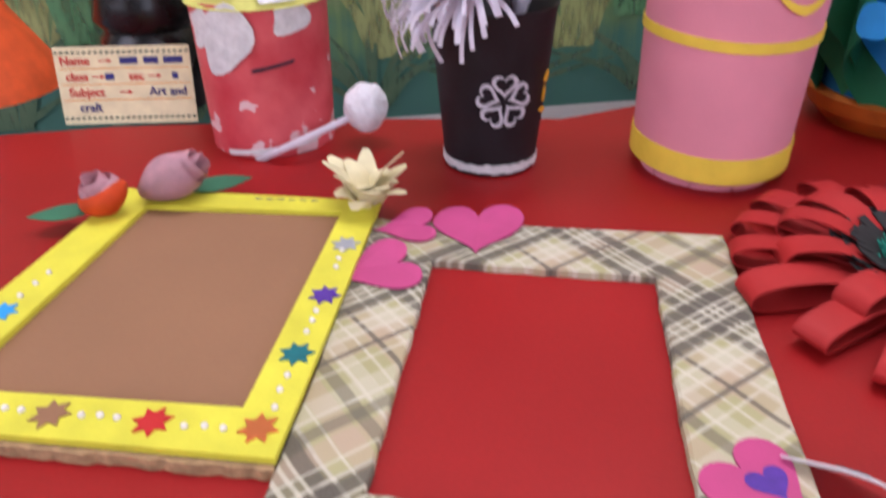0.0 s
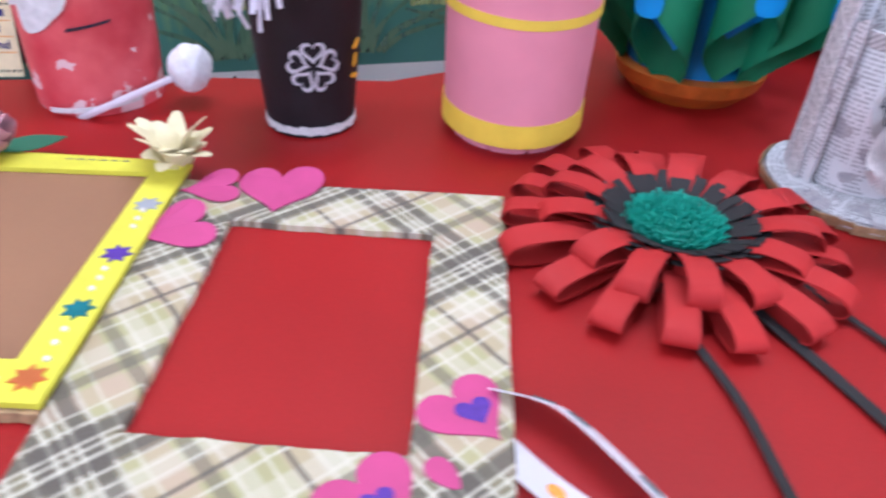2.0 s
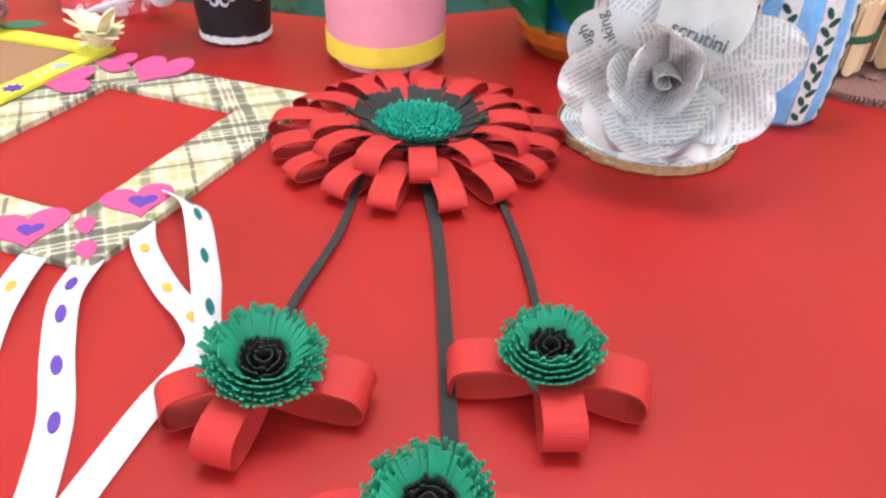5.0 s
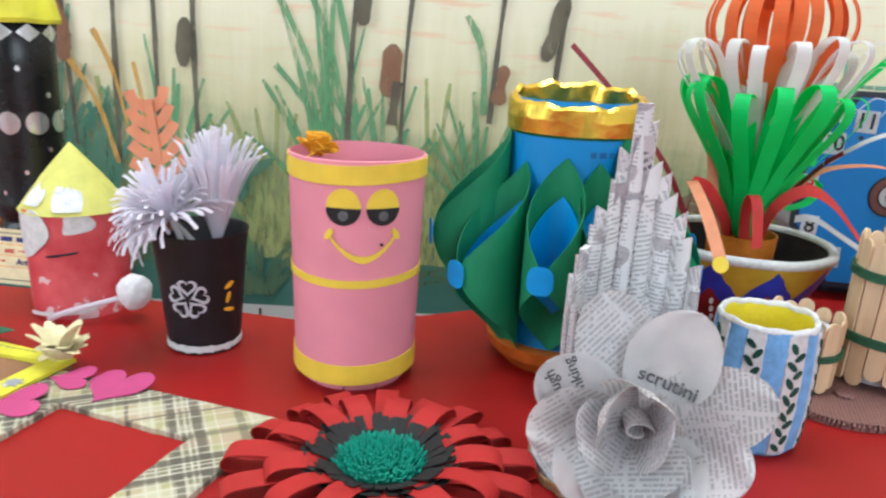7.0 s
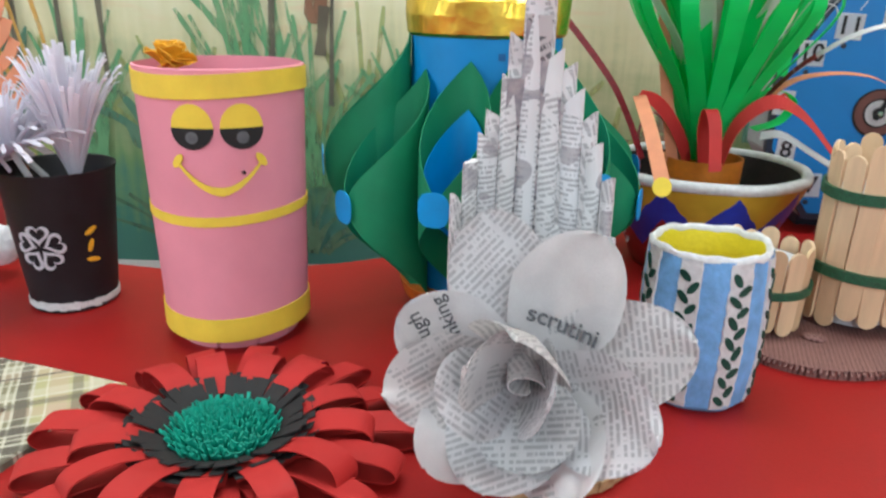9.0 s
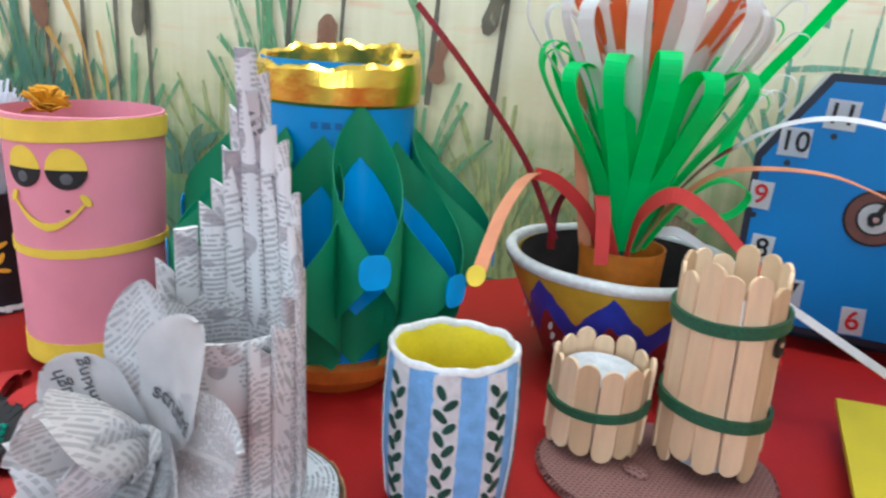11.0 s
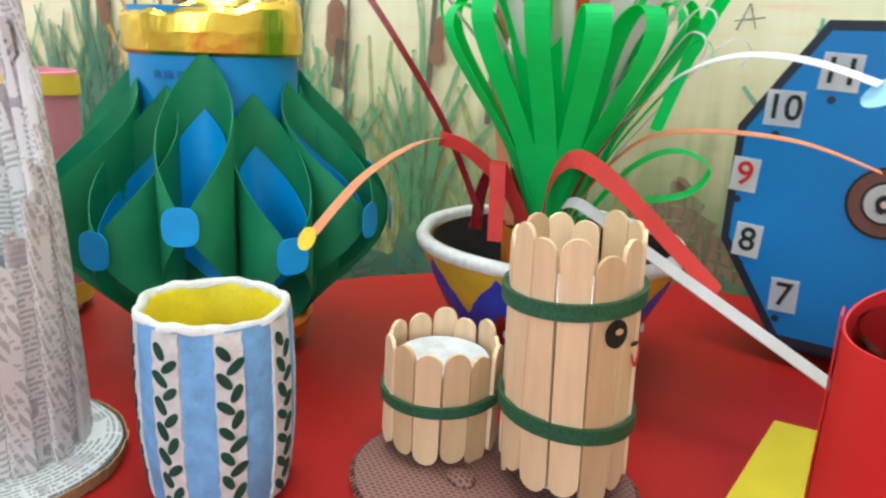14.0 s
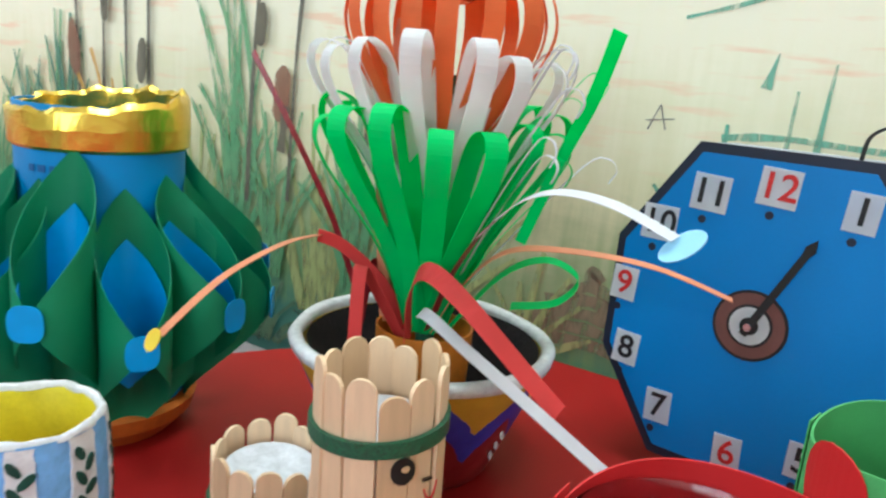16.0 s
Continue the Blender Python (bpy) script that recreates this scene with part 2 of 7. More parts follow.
def plaid():
    """Checked cloth, its stripes running diagonally: broad brown groups, thin dark bands, fine pale and pink lines."""
    m, nt, b, tc = base_of("plaid_cloth", 0.85, 0.2)
    sep = nt.nodes.new("ShaderNodeSeparateXYZ")
    nz = nt.nodes.new("ShaderNodeTexNoise")
    nz.inputs["Scale"].default_value = 22
    nt.links.new(tc.outputs["Object"], nz.inputs["Vector"])
    nt.links.new(tc.outputs["Object"], sep.inputs[0])
    bend = maths(nt, "MULTIPLY", maths(nt, "SUBTRACT", nz.outputs[0], 0.5), 0.004)
    p = maths(nt, "ADD", maths(nt, "MULTIPLY", maths(nt, "ADD", sep.outputs[0], sep.outputs[1]), 0.7071), bend)
    q = maths(nt, "ADD", maths(nt, "MULTIPLY", maths(nt, "SUBTRACT", sep.outputs[1], sep.outputs[0]), 0.7071), bend)

    nz2 = nt.nodes.new("ShaderNodeTexNoise")
    nz2.inputs["Scale"].default_value, nz2.inputs["Detail"].default_value = 160, 3
    nt.links.new(tc.outputs["Object"], nz2.inputs["Vector"])

    def stripes(axis, period, at):
        """Distance, in metres, from the repeat's middle, as bands."""
        f = maths(nt, "MULTIPLY", maths(nt, "SUBTRACT", maths(nt, "FRACT", maths(nt, "ADD", maths(nt, "DIVIDE", maths(nt, "SUBTRACT", axis, at), period), 0.5 + 20)), 0.5), period)

        def band(c, half, amount):
            d = maths(nt, "ABSOLUTE", maths(nt, "SUBTRACT", f, c))
            r = nt.nodes.new("ShaderNodeMapRange")
            r.inputs[1].default_value, r.inputs[2].default_value, r.inputs[4].default_value = half + 0.0003, half - 0.0003, amount
            nt.links.new(d, r.inputs[0])
            return r.outputs[0]
        return band

    sp, sq = stripes(p, 0.091, 0.322), stripes(q, 0.097, 0.119)
    out = blend(nt, nz.outputs[0], (0.34, 0.32, 0.14), (0.44, 0.41, 0.21))
    brown, pale, rose, dark = (0.095, 0.08, 0.06), (0.60, 0.57, 0.44), (0.50, 0.35, 0.26), (0.075, 0.065, 0.05)
    for s in (sp, sq):
        out = blend(nt, s(0.024, 0.0045, 0.45), out, rose)
        out = blend(nt, s(-0.030, 0.006, 0.40), out, rose)
        out = blend(nt, s(-0.022, 0.005, 0.45), out, pale)
        out = blend(nt, s(0.043, 0.005, 0.40), out, pale)
        out = blend(nt, s(0.0, 0.0125, 0.66), out, brown)
    for s in (sp, sq):
        out = blend(nt, s(0.007, 0.0028, 0.72), out, dark)
        out = blend(nt, s(-0.0075, 0.0022, 0.72), out, dark)
        for c, k in ((0.0, 0.0007), (0.0035, 0.0006), (-0.0042, 0.0008), (0.0118, 0.0007), (-0.0122, 0.0006), (0.0185, 0.0005), (-0.0190, 0.0006), (-0.0250, 0.0005), (0.0395, 0.0006), (-0.0405, 0.0006)):
            out = blend(nt, maths(nt, "MULTIPLY", s(c, k * 1.1, 1.0), maths(nt, "ADD", nz2.outputs[0], 0.1)), out, (0.64, 0.61, 0.48))
        out = blend(nt, s(0.033, 0.0026, 0.58), out, brown)
        out = blend(nt, s(-0.0335, 0.0011, 0.78), out, dark)
    wv = nt.nodes.new("ShaderNodeTexNoise")
    wv.inputs["Scale"].default_value = 1300
    nt.links.new(tc.outputs["Object"], wv.inputs["Vector"])
    out = blend(nt, maths(nt, "MULTIPLY", wv.outputs[0], 0.25), out, (0.40, 0.37, 0.30))
    nt.links.new(out, b.inputs["Base Color"])
    relief(nt, b, tc.outputs["Object"], 900, 0.35)
    return m


def newsprint(name, colour=(0.84, 0.84, 0.85), line=0.0025, angle=0, tint=0.52, pictures=0.6, cut=0.60):
    """Grey newspaper: columns of small broken lines of print, with blotches and creases."""
    m, nt, b, tc = base_of(name, 0.8, 0.25)
    mp = nt.nodes.new("ShaderNodeMapping")
    mp.inputs["Rotation"].default_value = (0, 0, radians(angle))
    nt.links.new(tc.outputs["UV"], mp.inputs[0])
    sep = nt.nodes.new("ShaderNodeSeparateXYZ")
    nt.links.new(mp.outputs[0], sep.inputs[0])
    x, y = sep.outputs[0], sep.outputs[1]
    row = maths(nt, "DIVIDE", y, line)
    rowid = maths(nt, "FLOOR", row)
    inrow = maths(nt, "LESS_THAN", maths(nt, "ABSOLUTE", maths(nt, "SUBTRACT", maths(nt, "FRACT", row), 0.5)), 0.26)
    cx = nt.nodes.new("ShaderNodeCombineXYZ")
    nt.links.new(maths(nt, "DIVIDE", x, 0.0017), cx.inputs[0])
    nt.links.new(maths(nt, "MULTIPLY", rowid, 7.31), cx.inputs[1])
    wn_ = nt.nodes.new("ShaderNodeTexNoise")
    wn_.inputs["Scale"].default_value, wn_.inputs["Detail"].default_value = 1.0, 2
    nt.links.new(cx.outputs[0], wn_.inputs["Vector"])
    word = maths(nt, "GREATER_THAN", wn_.outputs[0], 0.44)
    col = maths(nt, "GREATER_THAN", maths(nt, "FRACT", maths(nt, "DIVIDE", x, 0.031)), 0.07)
    big = nt.nodes.new("ShaderNodeTexNoise")
    big.inputs["Scale"].default_value = 16
    nt.links.new(mp.outputs[0], big.inputs["Vector"])
    patch = maths(nt, "GREATER_THAN", big.outputs[0], 0.40)
    ink = maths(nt, "MULTIPLY", maths(nt, "MULTIPLY", inrow, word), maths(nt, "MULTIPLY", col, patch))
    n3 = nt.nodes.new("ShaderNodeTexNoise")
    n3.inputs["Scale"].default_value, n3.inputs["Detail"].default_value = 34, 4
    nt.links.new(tc.outputs["Object"], n3.inputs["Vector"])
    paper = blend(nt, n3.outputs[0], tuple(c * 0.84 for c in colour), tuple(min(1, c * 1.12) for c in colour))
    pic = nt.nodes.new("ShaderNodeTexNoise")
    pic.inputs["Scale"].default_value, pic.inputs["Detail"].default_value = 42, 1
    nt.links.new(mp.outputs[0], pic.inputs["Vector"])
    hue = nt.nodes.new("ShaderNodeTexNoise")
    hue.inputs["Scale"].default_value, hue.inputs["Detail"].default_value = 190, 3
    nt.links.new(mp.outputs[0], hue.inputs["Vector"])
    shot = blend(nt, hue.outputs[0], (0.09, 0.10, 0.16), (0.55, 0.48, 0.46))
    printed = blend(nt, maths(nt, "MULTIPLY", ink, tint), paper, (0.06, 0.06, 0.07))
    inpic = maths(nt, "MULTIPLY", maths(nt, "GREATER_THAN", pic.outputs[0], cut), pictures)
    nt.links.new(blend(nt, inpic, printed, shot), b.inputs["Base Color"])
    relief(nt, b, tc.outputs["Object"], 120, 0.5, 0.001)
    return m


NEWS = newsprint("newspaper", (0.70, 0.69, 0.70), tint=0.44, pictures=0.75)
NEWS_B = newsprint("newspaper_turned", (0.67, 0.65, 0.65), 0.0024, 74, 0.42, 0.25)
NEWS_C = newsprint("newspaper_slant", (0.70, 0.69, 0.69), 0.0026, -32, 0.42, 0.7)
NEWS_PALE = mat("newspaper_margin", (0.82, 0.81, 0.82), 0.8, 0.06, 40, 0.3, 900, trans=0.2)
NEWS_DARK = newsprint("newspaper_shaded_print", (0.60, 0.61, 0.62), 0.0026, 4, 0.6)
PETAL_A = newsprint("newspaper_petal", (0.80, 0.79, 0.79), 0.0026, 8, 0.34, 0.0)
PETAL_B = newsprint("newspaper_petal_turned", (0.78, 0.75, 0.74), 0.0025, 68, 0.30, 0.0)
PETAL_C = newsprint("newspaper_petal_slant", (0.80, 0.79, 0.80), 0.0027, -32, 0.32, 0.0)
NEWS_COLOUR = newsprint("newspaper_colour_print", (0.50, 0.46, 0.46), 0.0045, 60, 0.85, 1.0, 0.50)
PLAID = plaid()


def mural():
    """Painted wall: pale yellow-green sky that turns to a green and dark teal foot, with brushed streaks."""
    m, nt, b, tc = base_of("painted_wall", 0.7, 0.3)
    sep = nt.nodes.new("ShaderNodeSeparateXYZ")
    nt.links.new(tc.outputs["Object"], sep.inputs[0])
    mp = nt.nodes.new("ShaderNodeMapping")
    mp.inputs["Scale"].default_value = (1, 1, 2.6)
    nt.links.new(tc.outputs["Object"], mp.inputs[0])
    n = nt.nodes.new("ShaderNodeTexNoise")
    n.inputs["Scale"].default_value, n.inputs["Detail"].default_value, n.inputs["Roughness"].default_value = 7, 6, 0.62
    nt.links.new(mp.outputs[0], n.inputs["Vector"])
    up = nt.nodes.new("ShaderNodeMapping")
    up.inputs["Scale"].default_value = (9, 1, 0.8)
    nt.links.new(tc.outputs["Object"], up.inputs[0])
    n2 = nt.nodes.new("ShaderNodeTexNoise")
    n2.inputs["Scale"].default_value, n2.inputs["Detail"].default_value = 9, 5
    nt.links.new(up.outputs[0], n2.inputs["Vector"])
    h = maths(nt, "ADD", sep.outputs[2], maths(nt, "MULTIPLY", maths(nt, "SUBTRACT", n.outputs[0], 0.5), 0.16))
    h = maths(nt, "ADD", h, maths(nt, "MULTIPLY", maths(nt, "SUBTRACT", n2.outputs[0], 0.5), 0.13))
    rp = nt.nodes.new("ShaderNodeValToRGB")
    r = nt.nodes.new("ShaderNodeMapRange")
    r.inputs[1].default_value, r.inputs[2].default_value = -0.1, 0.42
    nt.links.new(h, r.inputs[0])
    nt.links.new(r.outputs[0], rp.inputs[0])
    e = rp.color_ramp.elements
    e[0].position, e[0].color = 0.0, (0.07, 0.20, 0.17, 1)
    e[1].position, e[1].color = 1.0, (0.82, 0.79, 0.64, 1)
    for p, c in ((0.13, (0.07, 0.21, 0.16)), (0.24, (0.18, 0.31, 0.13)), (0.36, (0.36, 0.42, 0.22)), (0.50, (0.68, 0.65, 0.40)), (0.72, (0.82, 0.78, 0.58))):
        k = e.new(p)
        k.color = (*c, 1)
    streak = nt.nodes.new("ShaderNodeMapping")
    streak.inputs["Scale"].default_value = (2.2, 1, 15)
    nt.links.new(tc.outputs["Object"], streak.inputs[0])
    n3 = nt.nodes.new("ShaderNodeTexNoise")
    n3.inputs["Scale"].default_value, n3.inputs["Detail"].default_value = 5, 4
    nt.links.new(streak.outputs[0], n3.inputs["Vector"])
    rs = nt.nodes.new("ShaderNodeMapRange")
    rs.inputs[1].default_value, rs.inputs[2].default_value = 0.56, 0.68
    nt.links.new(n3.outputs[0], rs.inputs[0])
    hi = nt.nodes.new("ShaderNodeMapRange")
    hi.inputs[1].default_value, hi.inputs[2].default_value = 0.12, 0.26
    nt.links.new(sep.outputs[2], hi.inputs[0])
    out = blend(nt, maths(nt, "MULTIPLY", maths(nt, "MULTIPLY", rs.outputs[0], hi.outputs[0]), 0.6), rp.outputs[0], (0.80, 0.48, 0.30))
    nt.links.new(out, b.inputs["Base Color"])
    relief(nt, b, tc.outputs["Object"], 160, 0.25)
    return m


MURAL = mural()


def streaky(name, colour, keep=0.45):
    """Brushed wall paint, thin in places."""
    m, nt, b, tc = base_of(name, 0.7, 0.3)
    mp = nt.nodes.new("ShaderNodeMapping")
    mp.inputs["Scale"].default_value = (60, 60, 14)
    nt.links.new(tc.outputs["Object"], mp.inputs[0])
    n = nt.nodes.new("ShaderNodeTexNoise")
    n.inputs["Scale"].default_value, n.inputs["Detail"].default_value = 2.5, 5
    nt.links.new(mp.outputs[0], n.inputs["Vector"])
    r = nt.nodes.new("ShaderNodeMapRange")
    r.inputs[1].default_value, r.inputs[2].default_value = keep, keep + 0.22
    nt.links.new(n.outputs[0], r.inputs[0])
    n2 = nt.nodes.new("ShaderNodeTexNoise")
    n2.inputs["Scale"].default_value, n2.inputs["Detail"].default_value = 22, 3
    nt.links.new(tc.outputs["Object"], n2.inputs["Vector"])
    pale = tuple(0.7 * c + 0.3 * w for c, w in zip(colour, (0.60, 0.58, 0.34)))
    nt.links.new(blend(nt, n2.outputs[0], colour, pale), b.inputs["Base Color"])
    bare = nt.nodes.new("ShaderNodeBsdfTransparent")
    mix = nt.nodes.new("ShaderNodeMixShader")
    nt.links.new(maths(nt, "MINIMUM", maths(nt, "ADD", maths(nt, "MULTIPLY", r.outputs[0], 0.65), 0.06), 0.9), mix.inputs[0])
    nt.links.new(b.outputs[0], mix.inputs[1])
    nt.links.new(bare.outputs[0], mix.inputs[2])
    nt.links.new(mix.outputs[0], nt.nodes["Material Output"].inputs["Surface"])
    return m


BLADE_GREEN = streaky("wall_paint_green", (0.06, 0.30, 0.13))
BLADE_DARK = streaky("wall_paint_dark_green", (0.02, 0.12, 0.07), 0.5)
BLADE_OLIVE = streaky("wall_paint_olive", (0.36, 0.42, 0.15), 0.44)
BLADE_TEAL = streaky("wall_paint_teal", (0.10, 0.38, 0.28), 0.42)
STEM_DARK = streaky("wall_paint_dark_stem", (0.035, 0.028, 0.035), 0.58)
TAIL_BROWN = streaky("wall_paint_brown", (0.20, 0.06, 0.035), 0.55)
TAIL_DARK = streaky("wall_paint_dark_brown", (0.04, 0.025, 0.028), 0.6)
BLADE_SEA = streaky("wall_paint_sea_green", (0.012, 0.17, 0.12), 0.5)
BROWN_WASH = streaky("wall_paint_brown_wash", (0.20, 0.14, 0.09), 0.44)
ORANGE_BLADE = streaky("wall_paint_orange", (0.55, 0.28, 0.03), 0.5)


def pot_paint():
    m, nt, b, tc = base_of("painted_clay_zigzag", 0.42, 0.5)
    sep = nt.nodes.new("ShaderNodeSeparateXYZ")
    nt.links.new(tc.outputs["Object"], sep.inputs[0])
    ang = maths(nt, "ARCTAN2", sep.outputs[1], sep.outputs[0])
    tri = maths(nt, "PINGPONG", maths(nt, "ADD", maths(nt, "MULTIPLY", ang, 9 / (2 * math.pi)), 20.18), 0.5)
    nz = nt.nodes.new("ShaderNodeTexNoise")
    nz.inputs["Scale"].default_value = 55
    nt.links.new(tc.outputs["Object"], nz.inputs["Vector"])
    wob = maths(nt, "MULTIPLY", maths(nt, "SUBTRACT", nz.outputs[0], 0.5), 0.012)
    line = maths(nt, "ADD", maths(nt, "ADD", maths(nt, "MULTIPLY", tri, 0.056), 0.036), wob)
    d = maths(nt, "SUBTRACT", sep.outputs[2], line)
    above = maths(nt, "GREATER_THAN", d, 0.009)
    below = maths(nt, "LESS_THAN", d, -0.013)
    n = nt.nodes.new("ShaderNodeTexNoise")
    n.inputs["Scale"].default_value, n.inputs["Detail"].default_value = 70, 4
    nt.links.new(tc.outputs["Object"], n.inputs["Vector"])
    blue = blend(nt, n.outputs[0], (0.010, 0.022, 0.28), (0.03, 0.075, 0.62))
    gold = blend(nt, n.outputs[0], (0.42, 0.25, 0.02), (0.66, 0.43, 0.04))
    maroon = blend(nt, n.outputs[0], (0.16, 0.014, 0.016), (0.36, 0.025, 0.025))
    out = blend(nt, above, blue, gold)
    out = blend(nt, below, out, maroon)
    nt.links.new(out, b.inputs["Base Color"])
    relief(nt, b, tc.outputs["Object"], 130, 0.5)
    return m


POT_PAINT = pot_paint()


def gold_foil():
    m, nt, b, tc = base_of("gold_foil", 0.27)
    b.inputs["Metallic"].default_value = 1.0
    n = nt.nodes.new("ShaderNodeTexNoise")
    n.inputs["Scale"].default_value, n.inputs["Detail"].default_value = 90, 3
    nt.links.new(tc.outputs["Object"], n.inputs["Vector"])
    nt.links.new(blend(nt, n.outputs[0], (0.80, 0.52, 0.05), (0.96, 0.72, 0.14)), b.inputs["Base Color"])
    v = nt.nodes.new("ShaderNodeTexVoronoi")
    v.inputs["Scale"].default_value = 120
    nt.links.new(tc.outputs["Object"], v.inputs["Vector"])
    bp = nt.nodes.new("ShaderNodeBump")
    bp.inputs["Strength"].default_value, bp.inputs["Distance"].default_value = 0.22, 0.001
    nt.links.new(maths(nt, "ADD", v.outputs[0], maths(nt, "MULTIPLY", n.outputs[0], 2.0)), bp.inputs["Height"])
    nt.links.new(bp.outputs[0], b.inputs["Normal"])
    return m


GOLD = gold_foil()


def rubber_mesh():
    m, nt, b, tc = base_of("brown_net_mat", 0.6)
    v = nt.nodes.new("ShaderNodeTexBrick")
    v.inputs["Scale"].default_value = 250
    v.inputs["Mortar Size"].default_value = 0.13
    v.offset = 0.5
    v.inputs["Color1"].default_value, v.inputs["Color2"].default_value = (0.075, 0.028, 0.024, 1), (0.12, 0.045, 0.036, 1)
    v.inputs["Mortar"].default_value = (0.30, 0.15, 0.13, 1)
    v.inputs["Brick Width"].default_value, v.inputs["Row Height"].default_value = 0.8, 0.55
    nt.links.new(tc.outputs["Object"], v.inputs["Vector"])
    n = nt.nodes.new("ShaderNodeTexNoise")
    n.inputs["Scale"].default_value = 40
    nt.links.new(tc.outputs["Object"], n.inputs["Vector"])
    nt.links.new(blend(nt, maths(nt, "MULTIPLY", n.outputs[0], 0.45), v.outputs[0], (0.10, 0.04, 0.035)), b.inputs["Base Color"])
    bp = nt.nodes.new("ShaderNodeBump")
    bp.inputs["Strength"].default_value, bp.inputs["Distance"].default_value = 0.6, 0.001
    nt.links.new(v.outputs["Fac"], bp.inputs["Height"])
    nt.links.new(bp.outputs[0], b.inputs["Normal"])
    return m


NET = rubber_mesh()


def blotchy_red():
    """Coral paint brushed over white, worn through in patches."""
    m, nt, b, tc = base_of("coral_paint_over_white", 0.5, 0.45)
    n = nt.nodes.new("ShaderNodeTexNoise")
    n.inputs["Scale"].default_value, n.inputs["Detail"].default_value = 28, 5
    nt.links.new(tc.outputs["Object"], n.inputs["Vector"])
    rp = nt.nodes.new("ShaderNodeValToRGB")
    e = rp.color_ramp.elements
    e[0].position, e[0].color = 0.32, (0.52, 0.03, 0.045, 1)
    e[1].position, e[1].color = 0.70, (0.74, 0.14, 0.15, 1)
    nt.links.new(n.outputs[0], rp.inputs[0])
    n2 = nt.nodes.new("ShaderNodeTexNoise")
    n2.inputs["Scale"].default_value, n2.inputs["Detail"].default_value = 48, 5
    nt.links.new(tc.outputs["Object"], n2.inputs["Vector"])
    sep = nt.nodes.new("ShaderNodeSeparateXYZ")
    nt.links.new(tc.outputs["Object"], sep.inputs[0])
    lo = nt.nodes.new("ShaderNodeMapRange")
    lo.inputs[1].default_value, lo.inputs[2].default_value, lo.inputs[3].default_value, lo.inputs[4].default_value = 0.0, 0.02, 0.1, 0.0
    nt.links.new(sep.outputs[2], lo.inputs[0])
    k = maths(nt, "GREATER_THAN", maths(nt, "ADD", n2.outputs[0], lo.outputs[0]), 0.64)
    nt.links.new(blend(nt, maths(nt, "MULTIPLY", k, 0.75), rp.outputs[0], (0.78, 0.66, 0.66)), b.inputs["Base Color"])
    relief(nt, b, tc.outputs["Object"], 200, 0.35)
    return m


CORAL = blotchy_red()


def clear_plastic():
    m, nt, b, tc = base_of("clear_plastic", 0.04, 0.5)
    b.inputs["Transmission Weight"].default_value = 1.0
    b.inputs["IOR"].default_value = 1.08
    b.inputs["Coat Weight"].default_value = 1.0
    return m


PLASTIC = clear_plastic()


# ---------------------------------------------------------------- mesh helpers
def part(name, bm, material, parent=None, label="", smooth=False):
    me = bpy.data.meshes.new(name)
    bmesh.ops.recalc_face_normals(bm, faces=bm.faces)
    if smooth:
        for f in bm.faces:
            f.smooth = True
    bm.to_mesh(me)
    bm.free()
    if smooth:
        me.set_sharp_from_angle(angle=radians(62))
    me.materials.append(material)
    ob = new(name, me)
    if parent is not None:
        ob.parent = parent
    if label:
        ob["label"] = label
    return ob


def thing(name, label, category, m=None, group="", kind=""):
    ob = new(name)
    ob.empty_display_size = 0.02
    if m is not None:
        ob.matrix_world = m
    return tagged(ob, label, category, group, kind)


def shift(ob, m):
    ob.matrix_basis = m
    return ob


def lathe(prof, n=48, a0=0.0, a1=2 * math.pi, oval=1.0, wobble=0.0, seed=0):
    """Turned body: prof is a list of (radius, height); wobble roughens it by hand."""
    bm = bmesh.new()
    uv = bm.loops.layers.uv.new("uv")
    full = abs(a1 - a0 - 2 * math.pi) < 1e-6
    m = n if full else n + 1
    rings = []
    for i in range(m):
        a = a0 + (a1 - a0) * i / n
        ring = []
        for r, z in prof:
            k = wobble * noise.noise((math.cos(a) * 2.1 + seed, math.sin(a) * 2.1, z * 30 + seed)) if wobble and r > 1e-6 else 0
            ring.append(bm.verts.new(((r + k) * math.cos(a), (r + k) * oval * math.sin(a), z + (k * 0.6 if z > 0.004 else 0))))
        rings.append(ring)
    run = [0.0]
    for (r0, z0), (r1, z1) in zip(prof, prof[1:]):
        run.append(run[-1] + math.hypot(r1 - r0, z1 - z0))
    rm = max(r for r, z in prof)
    for i in range(n):
        A, B = rings[i], rings[(i + 1) % m]
        for j in range(len(prof) - 1):
            vs = [A[j], B[j], B[j + 1], A[j + 1]]
            try:
                f = bm.faces.new(vs)
            except ValueError:
                continue
            for loop in f.loops:
                for k, (R, jj, ii) in enumerate(((A, j, i), (B, j, i + 1), (B, j + 1, i + 1), (A, j + 1, i))):
                    if loop.vert is R[jj]:
                        loop[uv].uv = ((a0 + (a1 - a0) * ii / n) * rm, run[jj])
    bmesh.ops.remove_doubles(bm, verts=bm.verts, dist=1e-7)
    return bm


def smooth_path(pts, k=6):
    P = [Vector(p) for p in pts]
    if len(P) < 3:
        return [P[0].lerp(P[1], i / k) for i in range(k + 1)]
    out = []
    for i in range(len(P) - 1):
        a, b, c, d = P[max(i - 1, 0)], P[i], P[i + 1], P[min(i + 2, len(P) - 1)]
        for j in range(k):
            t = j / k
            out.append(0.5 * ((2 * b) + (c - a) * t + (2 * a - 5 * b + 4 * c - d) * t * t + (3 * b - a - 3 * c + d) * t ** 3))
    out.append(P[-1])
    return out


